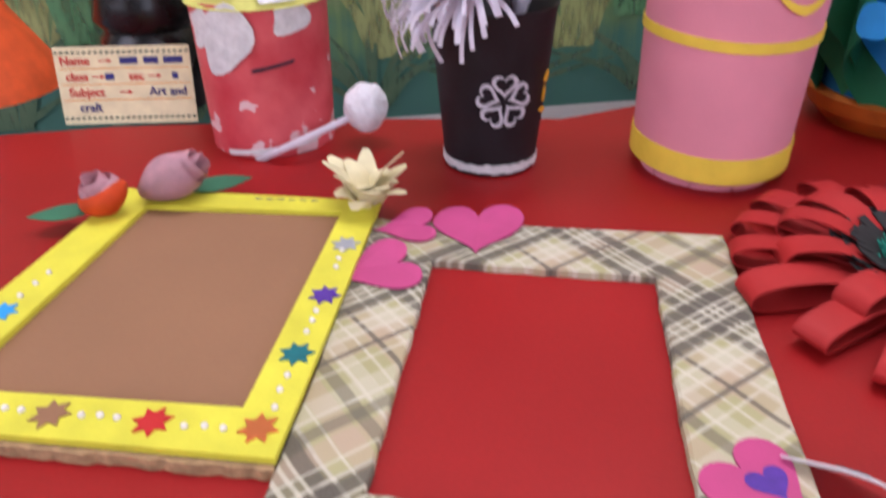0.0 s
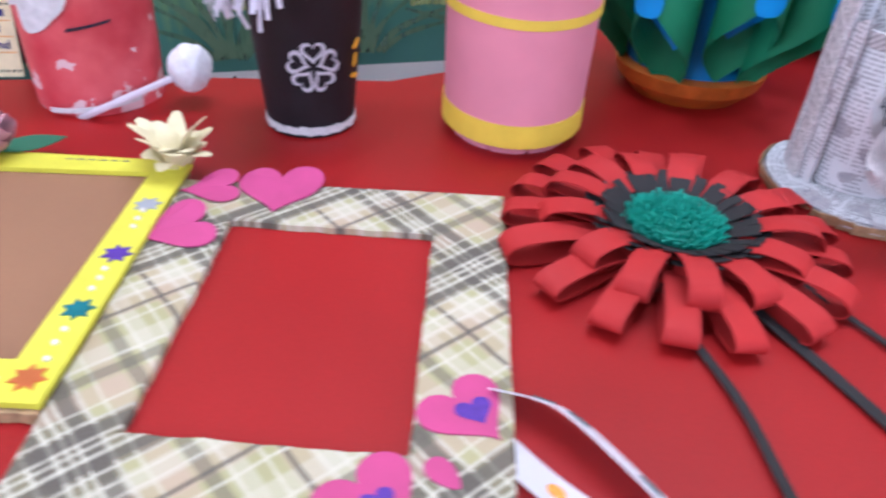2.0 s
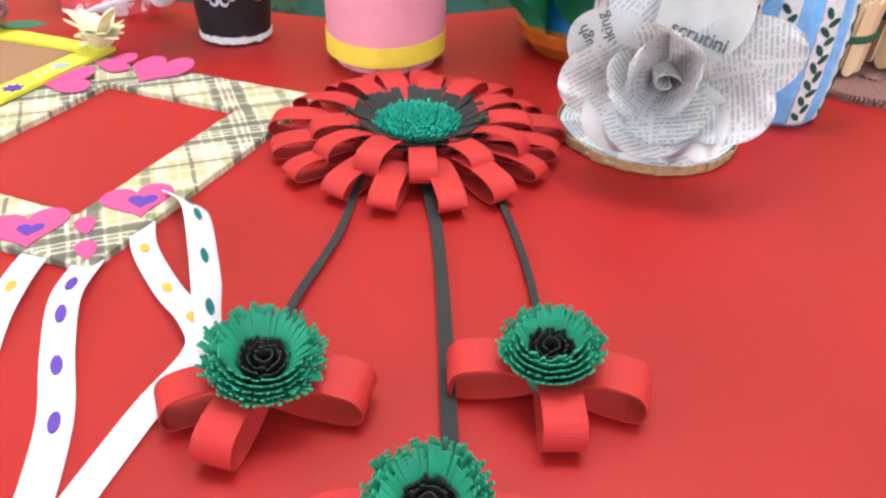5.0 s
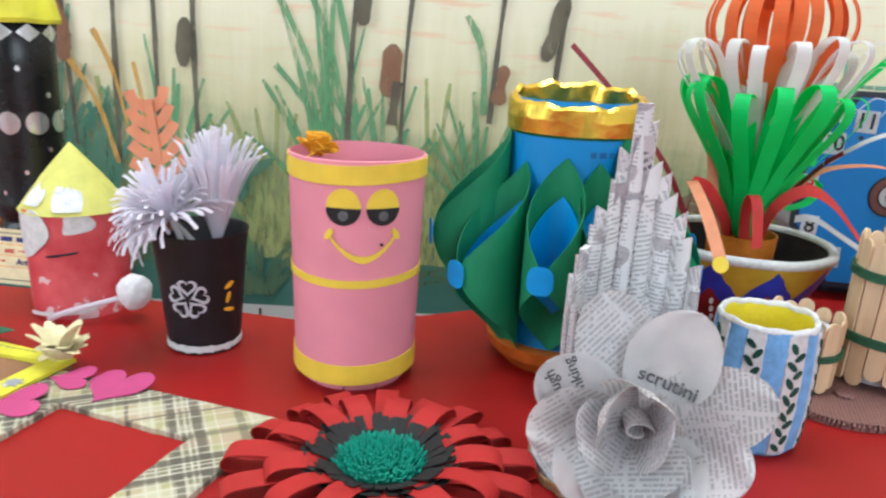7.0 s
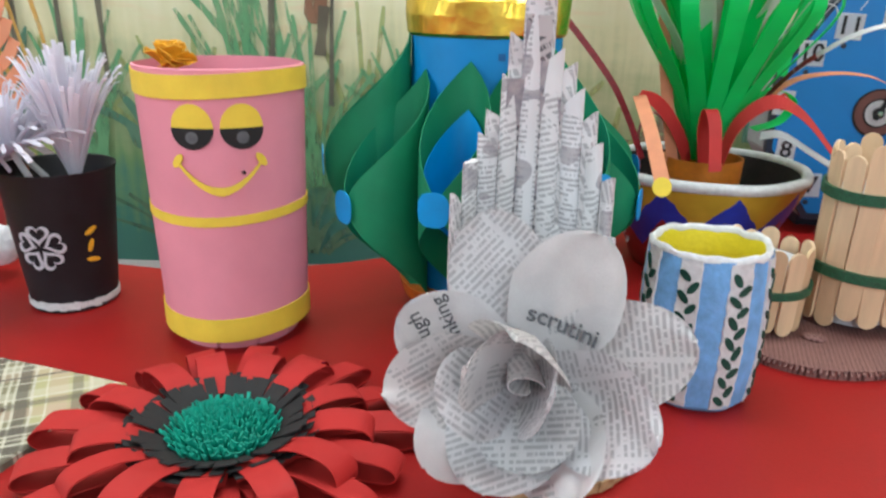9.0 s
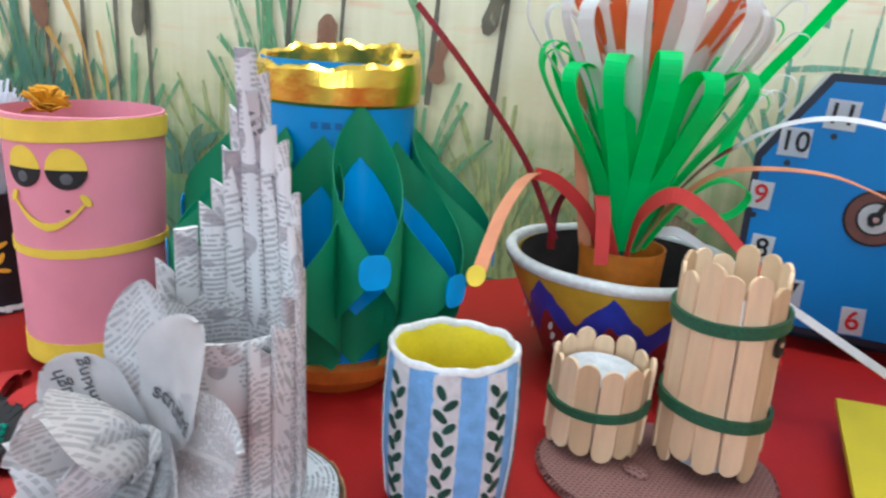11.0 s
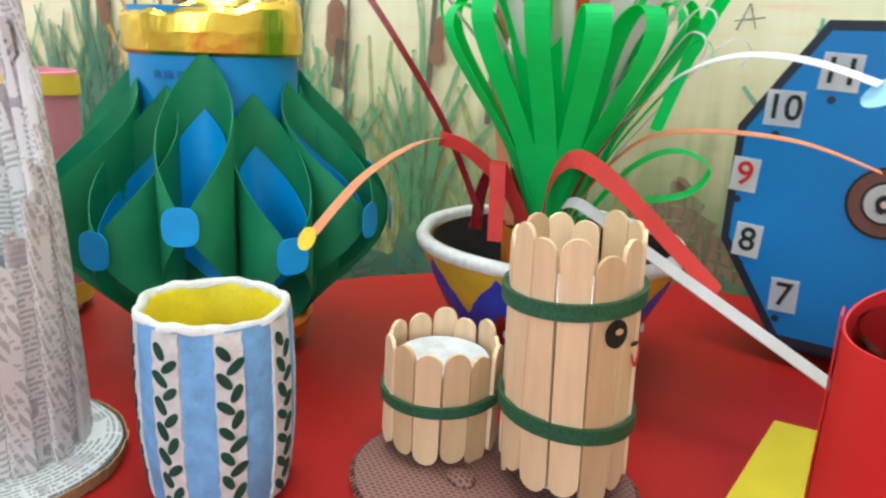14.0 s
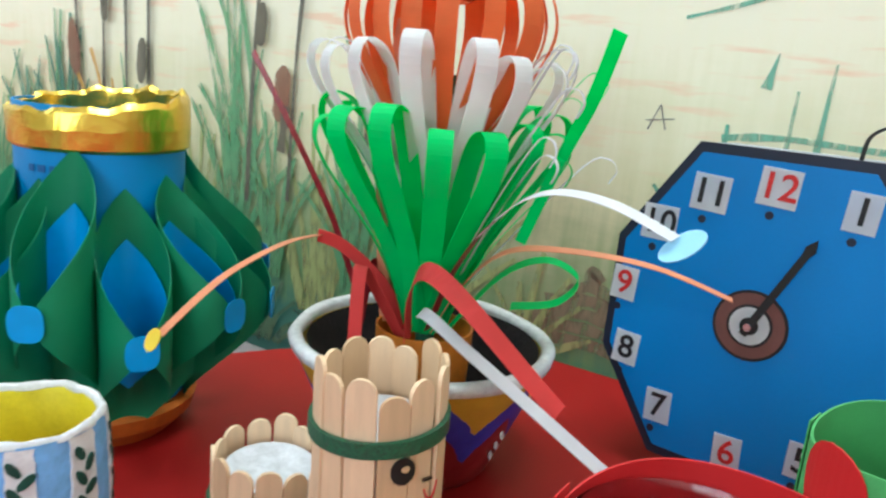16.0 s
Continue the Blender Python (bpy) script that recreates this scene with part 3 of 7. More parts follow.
def ribbon(pts, width, thick=0.0004, side=None, k=6, bm=None, taper=None, twist=0.0):
    """Paper strip of a given width swept along a smooth path; side: the direction of its width (else level)."""
    bm = bm or bmesh.new()
    uv = bm.loops.layers.uv.verify()
    P = smooth_path(pts, k)
    rows, run = [], 0.0
    n = len(P)
    for i, p in enumerate(P):
        d = (P[min(i + 1, n - 1)] - P[max(i - 1, 0)])
        d = d.normalized() if d.length > 1e-9 else Vector((1, 0, 0))
        s = Vector(side) if side is not None else d.cross(Vector((0, 0, 1)))
        if s.length < 1e-6:
            s = Vector((1, 0, 0))
        s = (s - d * s.dot(d)).normalized()
        if twist:
            s = Matrix.Rotation(twist * i / (n - 1), 3, d) @ s
        up = s.cross(d)
        w = width * (taper(i / (n - 1)) if taper else 1) / 2
        if i:
            run += (p - P[i - 1]).length
        rows.append(([bm.verts.new(p + s * w + up * thick / 2), bm.verts.new(p - s * w + up * thick / 2), bm.verts.new(p - s * w - up * thick / 2), bm.verts.new(p + s * w - up * thick / 2)], run, w))
    for (A, ra, wa), (B, rb, wb) in zip(rows, rows[1:]):
        for j in range(4):
            f = bm.faces.new((A[j], A[(j + 1) % 4], B[(j + 1) % 4], B[j]))
            for loop in f.loops:
                first = loop.vert in A
                idx = (A if first else B).index(loop.vert)
                w = wa if first else wb
                loop[uv].uv = (ra if first else rb, w if idx in (0, 3) else -w)
    bm.faces.new(rows[0][0])
    bm.faces.new(rows[-1][0][::-1])
    return bm


def slab(outline, z0, z1, bm=None, bevel=0.0):
    """Flat piece cut to an outline, with thickness."""
    bm = bm or bmesh.new()
    uv = bm.loops.layers.uv.verify()
    lo = [bm.verts.new((x, y, z0)) for x, y in outline]
    hi = [bm.verts.new((x, y, z1)) for x, y in outline]
    n = len(outline)
    fs = [bm.faces.new(hi), bm.faces.new(lo[::-1])] + [bm.faces.new((lo[i], lo[(i + 1) % n], hi[(i + 1) % n], hi[i])) for i in range(n)]
    for f in fs:
        for loop in f.loops:
            loop[uv].uv = loop.vert.co.xy
    return bm


def box(x0, x1, y0, y1, z0, z1, bevel=0.0, seg=2):
    bm = slab([(x0, y0), (x1, y0), (x1, y1), (x0, y1)], z0, z1)
    if bevel:
        bmesh.ops.bevel(bm, geom=bm.edges[:], offset=bevel, segments=seg, affect="EDGES", profile=0.5)
    return bm


def tube(pts, r, n=10, k=5, bm=None, cap=True, taper=None):
    bm = bm or bmesh.new()
    P = smooth_path(pts, k)
    rings = []
    ref = Vector((0.31, 0.17, 0.93))
    m = len(P)
    for i, p in enumerate(P):
        d = (P[min(i + 1, m - 1)] - P[max(i - 1, 0)]).normalized()
        a = d.cross(ref).normalized()
        b = d.cross(a)
        rr = r * (taper(i / (m - 1)) if taper else 1)
        rings.append([bm.verts.new(p + rr * (a * math.cos(2 * math.pi * j / n) + b * math.sin(2 * math.pi * j / n))) for j in range(n)])
    for A, B in zip(rings, rings[1:]):
        for j in range(n):
            bm.faces.new((A[j], A[(j + 1) % n], B[(j + 1) % n], B[j]))
    if cap:
        bm.faces.new(rings[0][::-1])
        bm.faces.new(rings[-1])
    return bm


def heart(s, n=40, skew=0.0):
    out = []
    for i in range(n):
        t = 2 * math.pi * i / n
        x, y = 16 * math.sin(t) ** 3, 13 * math.cos(t) - 5 * math.cos(2 * t) - 2 * math.cos(3 * t) - math.cos(4 * t)
        out.append((s * (x + skew * y) / 32, s * y / 32))
    return out


def star(s, points=7, inner=0.55, turn=0.3):
    return [((s if i % 2 == 0 else s * inner) * math.cos(turn + math.pi * i / points), (s if i % 2 == 0 else s * inner) * math.sin(turn + math.pi * i / points)) for i in range(2 * points)]


def moved(outline, x, y, deg=0.0, sx=1.0, sy=1.0):
    c, s = math.cos(radians(deg)), math.sin(radians(deg))
    return [(x + sx * px * c - sy * py * s, y + sx * px * s + sy * py * c) for px, py in outline]


def oval(rx, ry, n=20):
    return [(rx * math.cos(2 * math.pi * i / n), ry * math.sin(2 * math.pi * i / n)) for i in range(n)]


def on_drum(outline, r, z, ang, thick=0.0006):
    """A flat cut-out wrapped on an upright drum of radius r, its middle at angle ang and height z."""
    bm = slab(outline, 0.0, thick)
    x0, x1 = min(p[0] for p in outline), max(p[0] for p in outline)
    n = int((x1 - x0) / 0.003)
    for k in range(1, n + 1):
        x = x0 + (x1 - x0) * k / (n + 1) + 1e-5
        bmesh.ops.bisect_plane(bm, geom=bm.verts[:] + bm.edges[:] + bm.faces[:], plane_co=(x, 0, 0), plane_no=(1, 0, 0))
    for v in bm.verts:
        a, rr = ang + v.co.x / r, r + v.co.z
        v.co = (rr * math.cos(a), rr * math.sin(a), z + v.co.y)
    return bm


def writing(name, text, size, material, parent, m, depth=0.0003, label=""):
    """Printed characters as a thin mesh in the built-in font."""
    cu = bpy.data.curves.new(name, "FONT")
    cu.body, cu.size, cu.align_x, cu.align_y, cu.extrude = text, size, "CENTER", "CENTER", depth
    cu.offset = size * 0.012
    tmp = bpy.data.objects.new(name, cu)
    scene.collection.objects.link(tmp)
    dg = bpy.context.evaluated_depsgraph_get()
    me = bpy.data.meshes.new_from_object(tmp.evaluated_get(dg))
    bpy.data.objects.remove(tmp)
    me.materials.clear()
    me.materials.append(material)
    ob = new(name, me)
    ob.parent = parent
    ob.matrix_basis = m
    if label:
        ob["label"] = label
    return ob


# ---------------------------------------------------------------- room and table
def room_box(name, u0, u1, v0, v1, z0, z1, material, label, category):
    ob = part(name, box(u0, u1, v0, v1, z0, z1), material)
    ob.matrix_world = ROOM
    return tagged(ob, label, category, kind="structure")


wall_north = room_box("wall_north", -1.6, 1.9, 0, 0.15, -0.095, 2.0, MURAL, "wall painted with a pond-side reed mural", "wall")
room_box("wall_dado", -1.6, 1.9, 0, 0.15, -0.72, -0.095, TILE_WHITE, "white tiled foot of the painted wall", "wall")
room_box("floor", -1.75, 2.05, -3.0, 0.15, -0.80, -0.72, FLOOR_GREY, "grey tiled classroom floor", "floor")
# ceiling and east wall are out of view, added to bounce the light
room_box("ceiling", -1.75, 2.05, -3.0, 0.15, 2.0, 2.1, WALL_WHITE, "unseen white ceiling added to close the room", "ceiling")
room_box("wall_east", 1.9, 2.05, -3.0, 0.15, -0.72, 2.0, WALL_WHITE, "unseen white wall added to close the room", "wall")


def wall_with_opening(name, m, length, gap0, gap1, sill, head):
    """Unseen wall along local x with an assumed window opening through it."""
    for i, (a, b, c, d) in enumerate(((0, gap0, -0.72, 2.0), (gap1, length, -0.72, 2.0), (gap0, gap1, -0.72, sill), (gap0, gap1, head, 2.0))):
        ob = part(name, box(a, b, 0, 0.12, c, d), WALL_WHITE)
        ob.matrix_world = m
        tagged(ob, "unseen white wall beside an assumed window", "wall", kind="structure")


# both walls are out of view, added with openings that let the sky in
wall_with_opening("wall_west", ROOM @ pose(-1.75, -3.0, 0, 0, 0, 90) @ pose(0, -0.12, 0), 3.15, 0.9, 2.4, 0.3, 1.6)
wall_with_opening("wall_south", ROOM @ pose(-1.75, -3.12, 0), 3.8, 1.5, 3.2, 0.35, 1.65)

table = thing("table", "long display table covered in glossy red sheet", "table")
TOP = [(-0.9, 0.29), (-0.104, 0.600), (0.05, 0.640), (0.20, 0.664), (0.29, 0.726), (0.338, 0.775), (0.352, 0.850), (0.372, 0.900), (0.42, 0.985), (0.468, 1.054), (1.5, 1.42), (1.9, 0.2), (0.9, -0.55), (-0.6, -0.55)]
bm = slab(TOP, -0.03, 0.0)
part("tabletop", bm, RED_TABLE, table)
for x, y in ((-0.5, -0.45), (0.85, -0.45), (-0.6, 0.33), (1.4, 1.25), (1.7, 0.25)):
    part("leg", box(x - 0.025, x + 0.025, y - 0.025, y + 0.025, -0.72, -0.03, 0.004), WOOD_TABLE, table)


# painted reeds on the wall: flat brush strokes a hair proud of the plaster
def stroke(bm, pts, w0, w1, off):
    P = smooth_path([(u, 0, z) for u, z in pts], 5)
    n = len(P)
    L, R = [], []
    for i, p in enumerate(P):
        d = (P[min(i + 1, n - 1)] - P[max(i - 1, 0)]).normalized()
        s = Vector((d.z, 0, -d.x))
        t = i / (n - 1)
        w = (w0 + (w1 - w0) * t) * (0.82 + 0.45 * noise.noise((p.x * 60, p.z * 60, off * 900))) / 2
        if w0 > 0.0175:
            w *= 1.15 * min(1.0, max(0.12, 6 * t * (1 - t)) ** 0.5)
        L.append(bm.verts.new((p.x + s.x * w, -off, p.z + s.z * w)))
        R.append(bm.verts.new((p.x - s.x * w, -off, p.z - s.z * w)))
    for i in range(n - 1):
        bm.faces.new((L[i], L[i + 1], R[i + 1], R[i]))


def painted(name, material, strokes, off, label):
    bm = bmesh.new()
    for i, (pts, w0, w1) in enumerate(strokes):
        stroke(bm, pts, w0, w1, off + (i % 40) * 0.00003)
    return shift(part(name, bm, material, wall_north, label), Matrix())


rnd = random.Random(4)


def clump(u, z, n, spread, h, lean=0.0):
    out = []
    for i in range(n):
        f = (i + rnd.random()) / n * 2 - 1
        hh = h * rnd.uniform(0.55, 1.0) * (1 - 0.35 * abs(f))
        du = spread * f + lean * hh
        out.append(([(u + 0.25 * spread * f * rnd.uniform(0.2, 1), z), (u + du * 0.5, z + hh * 0.55), (u + du + 0.02 * f, z + hh)], rnd.uniform(0.008, 0.017), rnd.uniform(0.003, 0.006)))
    return out


strokes_olive, strokes_green, strokes_dark, strokes_teal = [], [], [], []
for u, n, s, h in ((-0.32, 9, 0.10, 0.26), (-0.16, 10, 0.10, 0.24), (0.02, 12, 0.10, 0.23), (0.21, 14, 0.10, 0.25), (0.36, 12, 0.09, 0.22), (0.47, 7, 0.05, 0.14)):
    strokes_olive += clump(u, -0.03, n + 2, s * 1.1, h)
for u, n, s, h in ((-0.27, 7, 0.06, 0.34), (-0.10, 8, 0.07, 0.25), (0.09, 10, 0.08, 0.34), (0.155, 8, 0.06, 0.24), (0.27, 9, 0.07, 0.22), (-0.6, 9, 0.12, 0.3), (-0.45, 9, 0.12, 0.3)):
    strokes_green += clump(u, 0.0, n + 2, s, h, -0.05)
for u, n, s, h in ((-0.36, 10, 0.12, 0.12), (-0.2, 12, 0.12, 0.13), (0.0, 10, 0.10, 0.10), (0.14, 10, 0.1, 0.09), (0.30, 10, 0.1, 0.08), (0.44, 7, 0.07, 0.09)):
    strokes_dark += clump(u, -0.08, n, s, h)
for pts in ([(0.02, 0.30), (0.06, 0.22), (0.095, 0.12)], [(0.045, 0.33), (0.085, 0.24), (0.11, 0.13)], [(0.075, 0.36), (0.105, 0.25), (0.12, 0.14)], [(0.025, 0.205), (0.06, 0.165), (0.095, 0.11)], [(0.245, 0.27), (0.265, 0.23), (0.27, 0.16)]):
    strokes_green.append((pts, 0.008, 0.010))
painted("painted_grass", BLADE_OLIVE, strokes_olive, 0.0006, "olive painted grass blades").update_tag()
painted("painted_grass", BLADE_DARK, strokes_dark, 0.002, "dark green painted water plants")
painted("painted_grass", BLADE_GREEN, strokes_green, 0.0034, "green painted reed leaves")
stems = [([(u0, z0), ((u0 + u1) / 2 + b, (z0 + z1) / 2), (u1, z1)], w * 1.3, w * 1.1) for u0, z0, u1, z1, b, w in (
    (-0.115, 0.10, -0.118, 0.42, 0.002, 0.006), (-0.069, 0.10, -0.066, 0.40, -0.002, 0.006), (0.108, 0.08, 0.130, 0.40, -0.004, 0.006),
    (0.172, 0.09, 0.198, 0.42, -0.006, 0.005), (0.277, 0.15, 0.300, 0.42, -0.003, 0.006), (0.345, 0.12, 0.372, 0.42, -0.003, 0.006),
    (-0.165, 0.08, -0.158, 0.42, 0.0, 0.006), (-0.215, 0.10, -0.225, 0.40, 0.0, 0.006))]
bush = clump(-0.245, 0.04, 7, 0.075, 0.26) + clump(-0.185, 0.03, 6, 0.06, 0.19) + clump(-0.34, 0.04, 6, 0.07, 0.22) + clump(-0.235, 0.05, 5, 0.05, 0.16) + clump(-0.30, 0.05, 5, 0.06, 0.14) + clump(-0.03, 0.04, 4, 0.05, 0.12)
painted("painted_grass", BLADE_SEA, [(p, w0 * 1.6, w1 * 1.5) for p, w0, w1 in bush], 0.0042, "broad sea-green painted leaves")
painted("painted_stem", STEM_DARK, stems, 0.0048, "dark painted reed stems")
tails = [([(u, z - h / 2), (u + l / 2, z), (u + l, z + h / 2)], w, w * 0.9) for u, z, h, w, l in (
    (-0.222, 0.235, 0.075, 0.022, -0.010), (0.158, 0.205, 0.060, 0.020, 0.004), (0.285, 0.195, 0.045, 0.018, 0.006))]
painted("painted_cattail", TAIL_BROWN, tails, 0.0062, "brown painted cattail heads")
tails = [([(u, z - h / 2), (u + l / 2, z), (u + l, z + h / 2)], w, w * 0.9) for u, z, h, w, l in (
    (-0.082, 0.225, 0.055, 0.018, 0.004), (0.126, 0.276, 0.045, 0.019, 0.003), (0.336, 0.262, 0.075, 0.018, 0.020), (0.162, 0.168, 0.05, 0.014, 0.006), (-0.155, 0.30, 0.06, 0.018, 0.0))]
painted("painted_cattail", TAIL_DARK, tails, 0.0074, "dark painted cattail heads")
painted("painted_grass", ORANGE_BLADE, [([(-0.215, 0.20), (-0.185, 0.15), (-0.165, 0.08)], 0.010, 0.006), ([(-0.185, 0.235), (-0.165, 0.19), (-0.15, 0.12)], 0.008, 0.005), ([(-0.14, 0.2), (-0.13, 0.14), (-0.13, 0.08)], 0.006, 0.004)], 0.0086, "orange painted blades")
teal = [([(0.615, 0.212), (0.66, 0.216), (0.74, 0.214), (0.9, 0.22)], 0.006, 0.006), ([(0.62, 0.135), (0.7, 0.13), (0.9, 0.14)], 0.006, 0.006), ([(0.62, 0.17), (0.8, 0.165), (0.95, 0.17)], 0.004, 0.004), ([(0.575, 0.298), (0.62, 0.31), (0.66, 0.325)], 0.003, 0.006), ([(0.68, 0.19), (0.683, 0.27)], 0.006, 0.002), ([(0.66, 0.18), (0.662, 0.25)], 0.006, 0.002), ([(0.64, 0.25), (0.645, 0.275)], 0.008, 0.001), ([(0.618, 0.16), (0.618, 0.222)], 0.005, 0.004)]
teal += clump(0.63, 0.06, 9, 0.05, 0.16) + clump(0.80, 0.08, 8, 0.08, 0.2)
painted("painted_fence", BLADE_TEAL, teal, 0.0006, "teal painted fence and reeds")
ground = [([(0.43 + 0.02 * i, 0.012 + 0.013 * i), (0.53, 0.022 + 0.013 * i), (0.60 - 0.012 * i, 0.010 + 0.014 * i)], 0.016, 0.012) for i in range(6)]
painted("painted_ground", BROWN_WASH, ground, 0.0010, "brown painted river bank")
painted("pencil_mark", GREY_INK, [([(0.558, 0.212), (0.566, 0.232)], 0.0012, 0.0012), ([(0.566, 0.232), (0.572, 0.213)], 0.0012, 0.0012), ([(0.556, 0.219), (0.578, 0.222)], 0.001, 0.001)], 0.0012, "small pencilled letter A")
painted("tile_joint", BLACK_INK, [([(0.0, -0.72), (0.0, -0.10)], 0.003, 0.003)], 0.0005, "dark joint between white tiles")


# ---------------------------------------------------------------- yellow photo frame
def yellow_frame():
    t = thing("photo_frame", "brown cardboard photo frame with lemon-yellow border, star stickers and pearls", "photo frame")
    outer = [(-0.0275, 0.3205), (0.124, 0.330), (0.112, 0.508), (-0.031, 0.500)]
    inner = [(-0.004, 0.341), (0.1045, 0.350), (0.095, 0.493), (-0.0085, 0.4830)]
    part("backing", slab([(-0.0262, 0.3220), (0.122, 0.332), (0.1105, 0.506), (-0.0295, 0.498)], 0.0, 0.0052), CARDBOARD, t, "smooth brown cardboard backing")
    bm = bmesh.new()
    for i in range(4):
        j = (i + 1) % 4
        slab([outer[i], outer[j], inner[j], inner[i]], 0.0054, 0.0082, bm)
    bmesh.ops.remove_doubles(bm, verts=bm.verts, dist=1e-6)
    part("border", bm, LEMON_PAPER, t, "lemon-yellow paper border")
    rag = [(outer[0][0] + (outer[1][0] - outer[0][0]) * i / 40, outer[0][1] + (outer[1][1] - outer[0][1]) * i / 40 - 0.0012 - 0.0016 * rnd.random()) for i in range(41)]
    part("torn_edge", slab(rag + [(0.122, 0.333), (-0.025, 0.323)], 0.0, 0.0050), CARD_EDGE, t, "ragged raw cardboard edge")
    for x, y, ink, turn in ((0.0409, 0.3352, CARDBOARD, 0.2), (0.0772, 0.338, RED_CARD, 0.5), (0.1139, 0.3413, ORANGE_PAPER, 0.0), (0.1126, 0.3803, TEAL_INK, 0.3), (0.1107, 0.4193, PURPLE_INK, 0.1), (0.1069, 0.4614, GREY_CARD, 0.4), (-0.0175, 0.3850, BLUE_DOT, 0.2), (0.004, 0.3335, PURPLE_INK, 0.2), (-0.0165, 0.345, TEAL_INK, 0)):
        part("star_sticker", slab(moved(star(0.0072, 7, 0.56, turn), x, y), 0.0082, 0.0088), ink, t, "glittery star sticker")
    bead = bmesh.new()
    bmesh.ops.create_icosphere(bead, subdivisions=2, radius=0.0014)
    first = part("pearl", bead, PEARL, t, "tiny stuck-on pearl", True)
    spots = [(0.052, 0.3363), (0.0583, 0.3374), (0.0646, 0.3374), (0.0891, 0.3377), (0.0958, 0.3389), (0.1024, 0.339), (0.1156, 0.3513), (0.114, 0.36), (0.1138, 0.3678), (0.1119, 0.3935), (0.1116, 0.401), (0.111, 0.4075), (0.1087, 0.4411), (0.1077, 0.4482), (0.1068, 0.4556), (0.0237, 0.3349), (0.017, 0.334), (0.030, 0.335), (-0.0170, 0.4061), (-0.0172, 0.3965), (-0.0168, 0.4150)]
    first.location = (*spots[0], 0.0088)
    for x, y in spots[1:]:
        o = new("pearl", first.data)
        o.parent, o.location = t, (x, y, 0.0088)
    # writing on the top border, too faint to read
    for i in range(6):
        part("pen_mark", slab([(0.045 + 0.006 * i, 0.499 + 0.0005 * i), (0.049 + 0.006 * i, 0.4994 + 0.0005 * i), (0.049 + 0.006 * i, 0.5004 + 0.0005 * i), (0.045 + 0.006 * i, 0.5 + 0.0005 * i)], 0.0082, 0.0084), GREY_INK, t)
    # rolled paper roses and leaves on the corner
    for x, y, r, h, ink, lab, tilt in ((-0.0235, 0.4725, 0.0130, 0.0155, ORANGE_ROSE, "rolled orange and pink paper rose", (12, -16, 0)), (0.0015, 0.4925, 0.0126, 0.034, ROSE_PAPER, "rolled dusty-pink paper rose", (0, 64, 8))):
        rose = None
        for k in range(6):
            rr, span, a0 = r * (1 - 0.12 * k), 3.6 - 0.2 * k, 2.1 * k - 1.2
            bm = bmesh.new()
            grid = []
            for i in range(9):
                g = i / 8
                belly = rr * (0.30 + 0.70 * math.sin(math.pi * (0.04 + 0.74 * g)) ** 0.8)
                grid.append([bm.verts.new((belly * math.cos(a0 + span * (q / 12 - 0.5)), belly * math.sin(a0 + span * (q / 12 - 0.5)), h * (g - 0.5) * (1 - 0.22 * abs(q / 6 - 1) ** 2) + 0.0015 * k)) for q in range(13)])
            for A, B in zip(grid, grid[1:]):
                for q in range(12):
                    bm.faces.new((A[q], A[q + 1], B[q + 1], B[q]))
            bmesh.ops.solidify(bm, geom=bm.faces[:], thickness=0.0005)
            if rose is None:
                rose = part("paper_rose", bm, ink, t, lab, True)
                rose.matrix_basis = pose(x, y, 0.0205 if h > 0.02 else 0.0168, *tilt)
            else:
                part("petal", bm, ROSE_PAPER, rose, "", True)
    for x, y, L, w, deg in ((-0.044, 0.466, 0.036, 0.017, 208), (0.018, 0.510, 0.040, 0.019, 34)):
        out = [(L * (i / 12 - 0.5), w / 2 * math.sin(math.pi * i / 12)) for i in range(13)] + [(L * (0.5 - i / 12), -w / 2 * math.sin(math.pi * i / 12)) for i in range(1, 12)]
        bm = slab(moved(out, x, y, deg), 0.0096, 0.0102)
        part("paper_leaf", bm, LEAF_PAPER, t, "pointed green paper leaf")
    # pale crumpled flower on the other corner
    bm = bmesh.new()
    for k in range(17):
        a = k * 2.4
        rr = 0.006 + 0.0125 * (k / 17)
        L = 0.009 + 0.006 * rnd.random()
        base = Vector((0.107 + 0.35 * rr * math.cos(a), 0.5 + 0.35 * rr * math.sin(a), 0.010 + 0.006 * (1 - k / 17)))
        d = Vector((math.cos(a), math.sin(a), 0.75 - 0.5 * k / 17 + 0.7 * rnd.random()))
        ribbon([base, base + d * L * 0.5 + Vector((0, 0, 0.004)), base + d * L * (1.1 + 0.4 * rnd.random())], 0.010, 0.0005, (-math.sin(a), math.cos(a), 0.5 * (rnd.random() - 0.5)), 4, bm, lambda q: 0.55 + 0.75 * math.sin(math.pi * min(1, q * 0.9 + 0.1)) - 0.25 * q)
    part("paper_flower", bm, CREAM_PAPER, t, "crumpled cream paper flower")
    return t


yellow_frame()


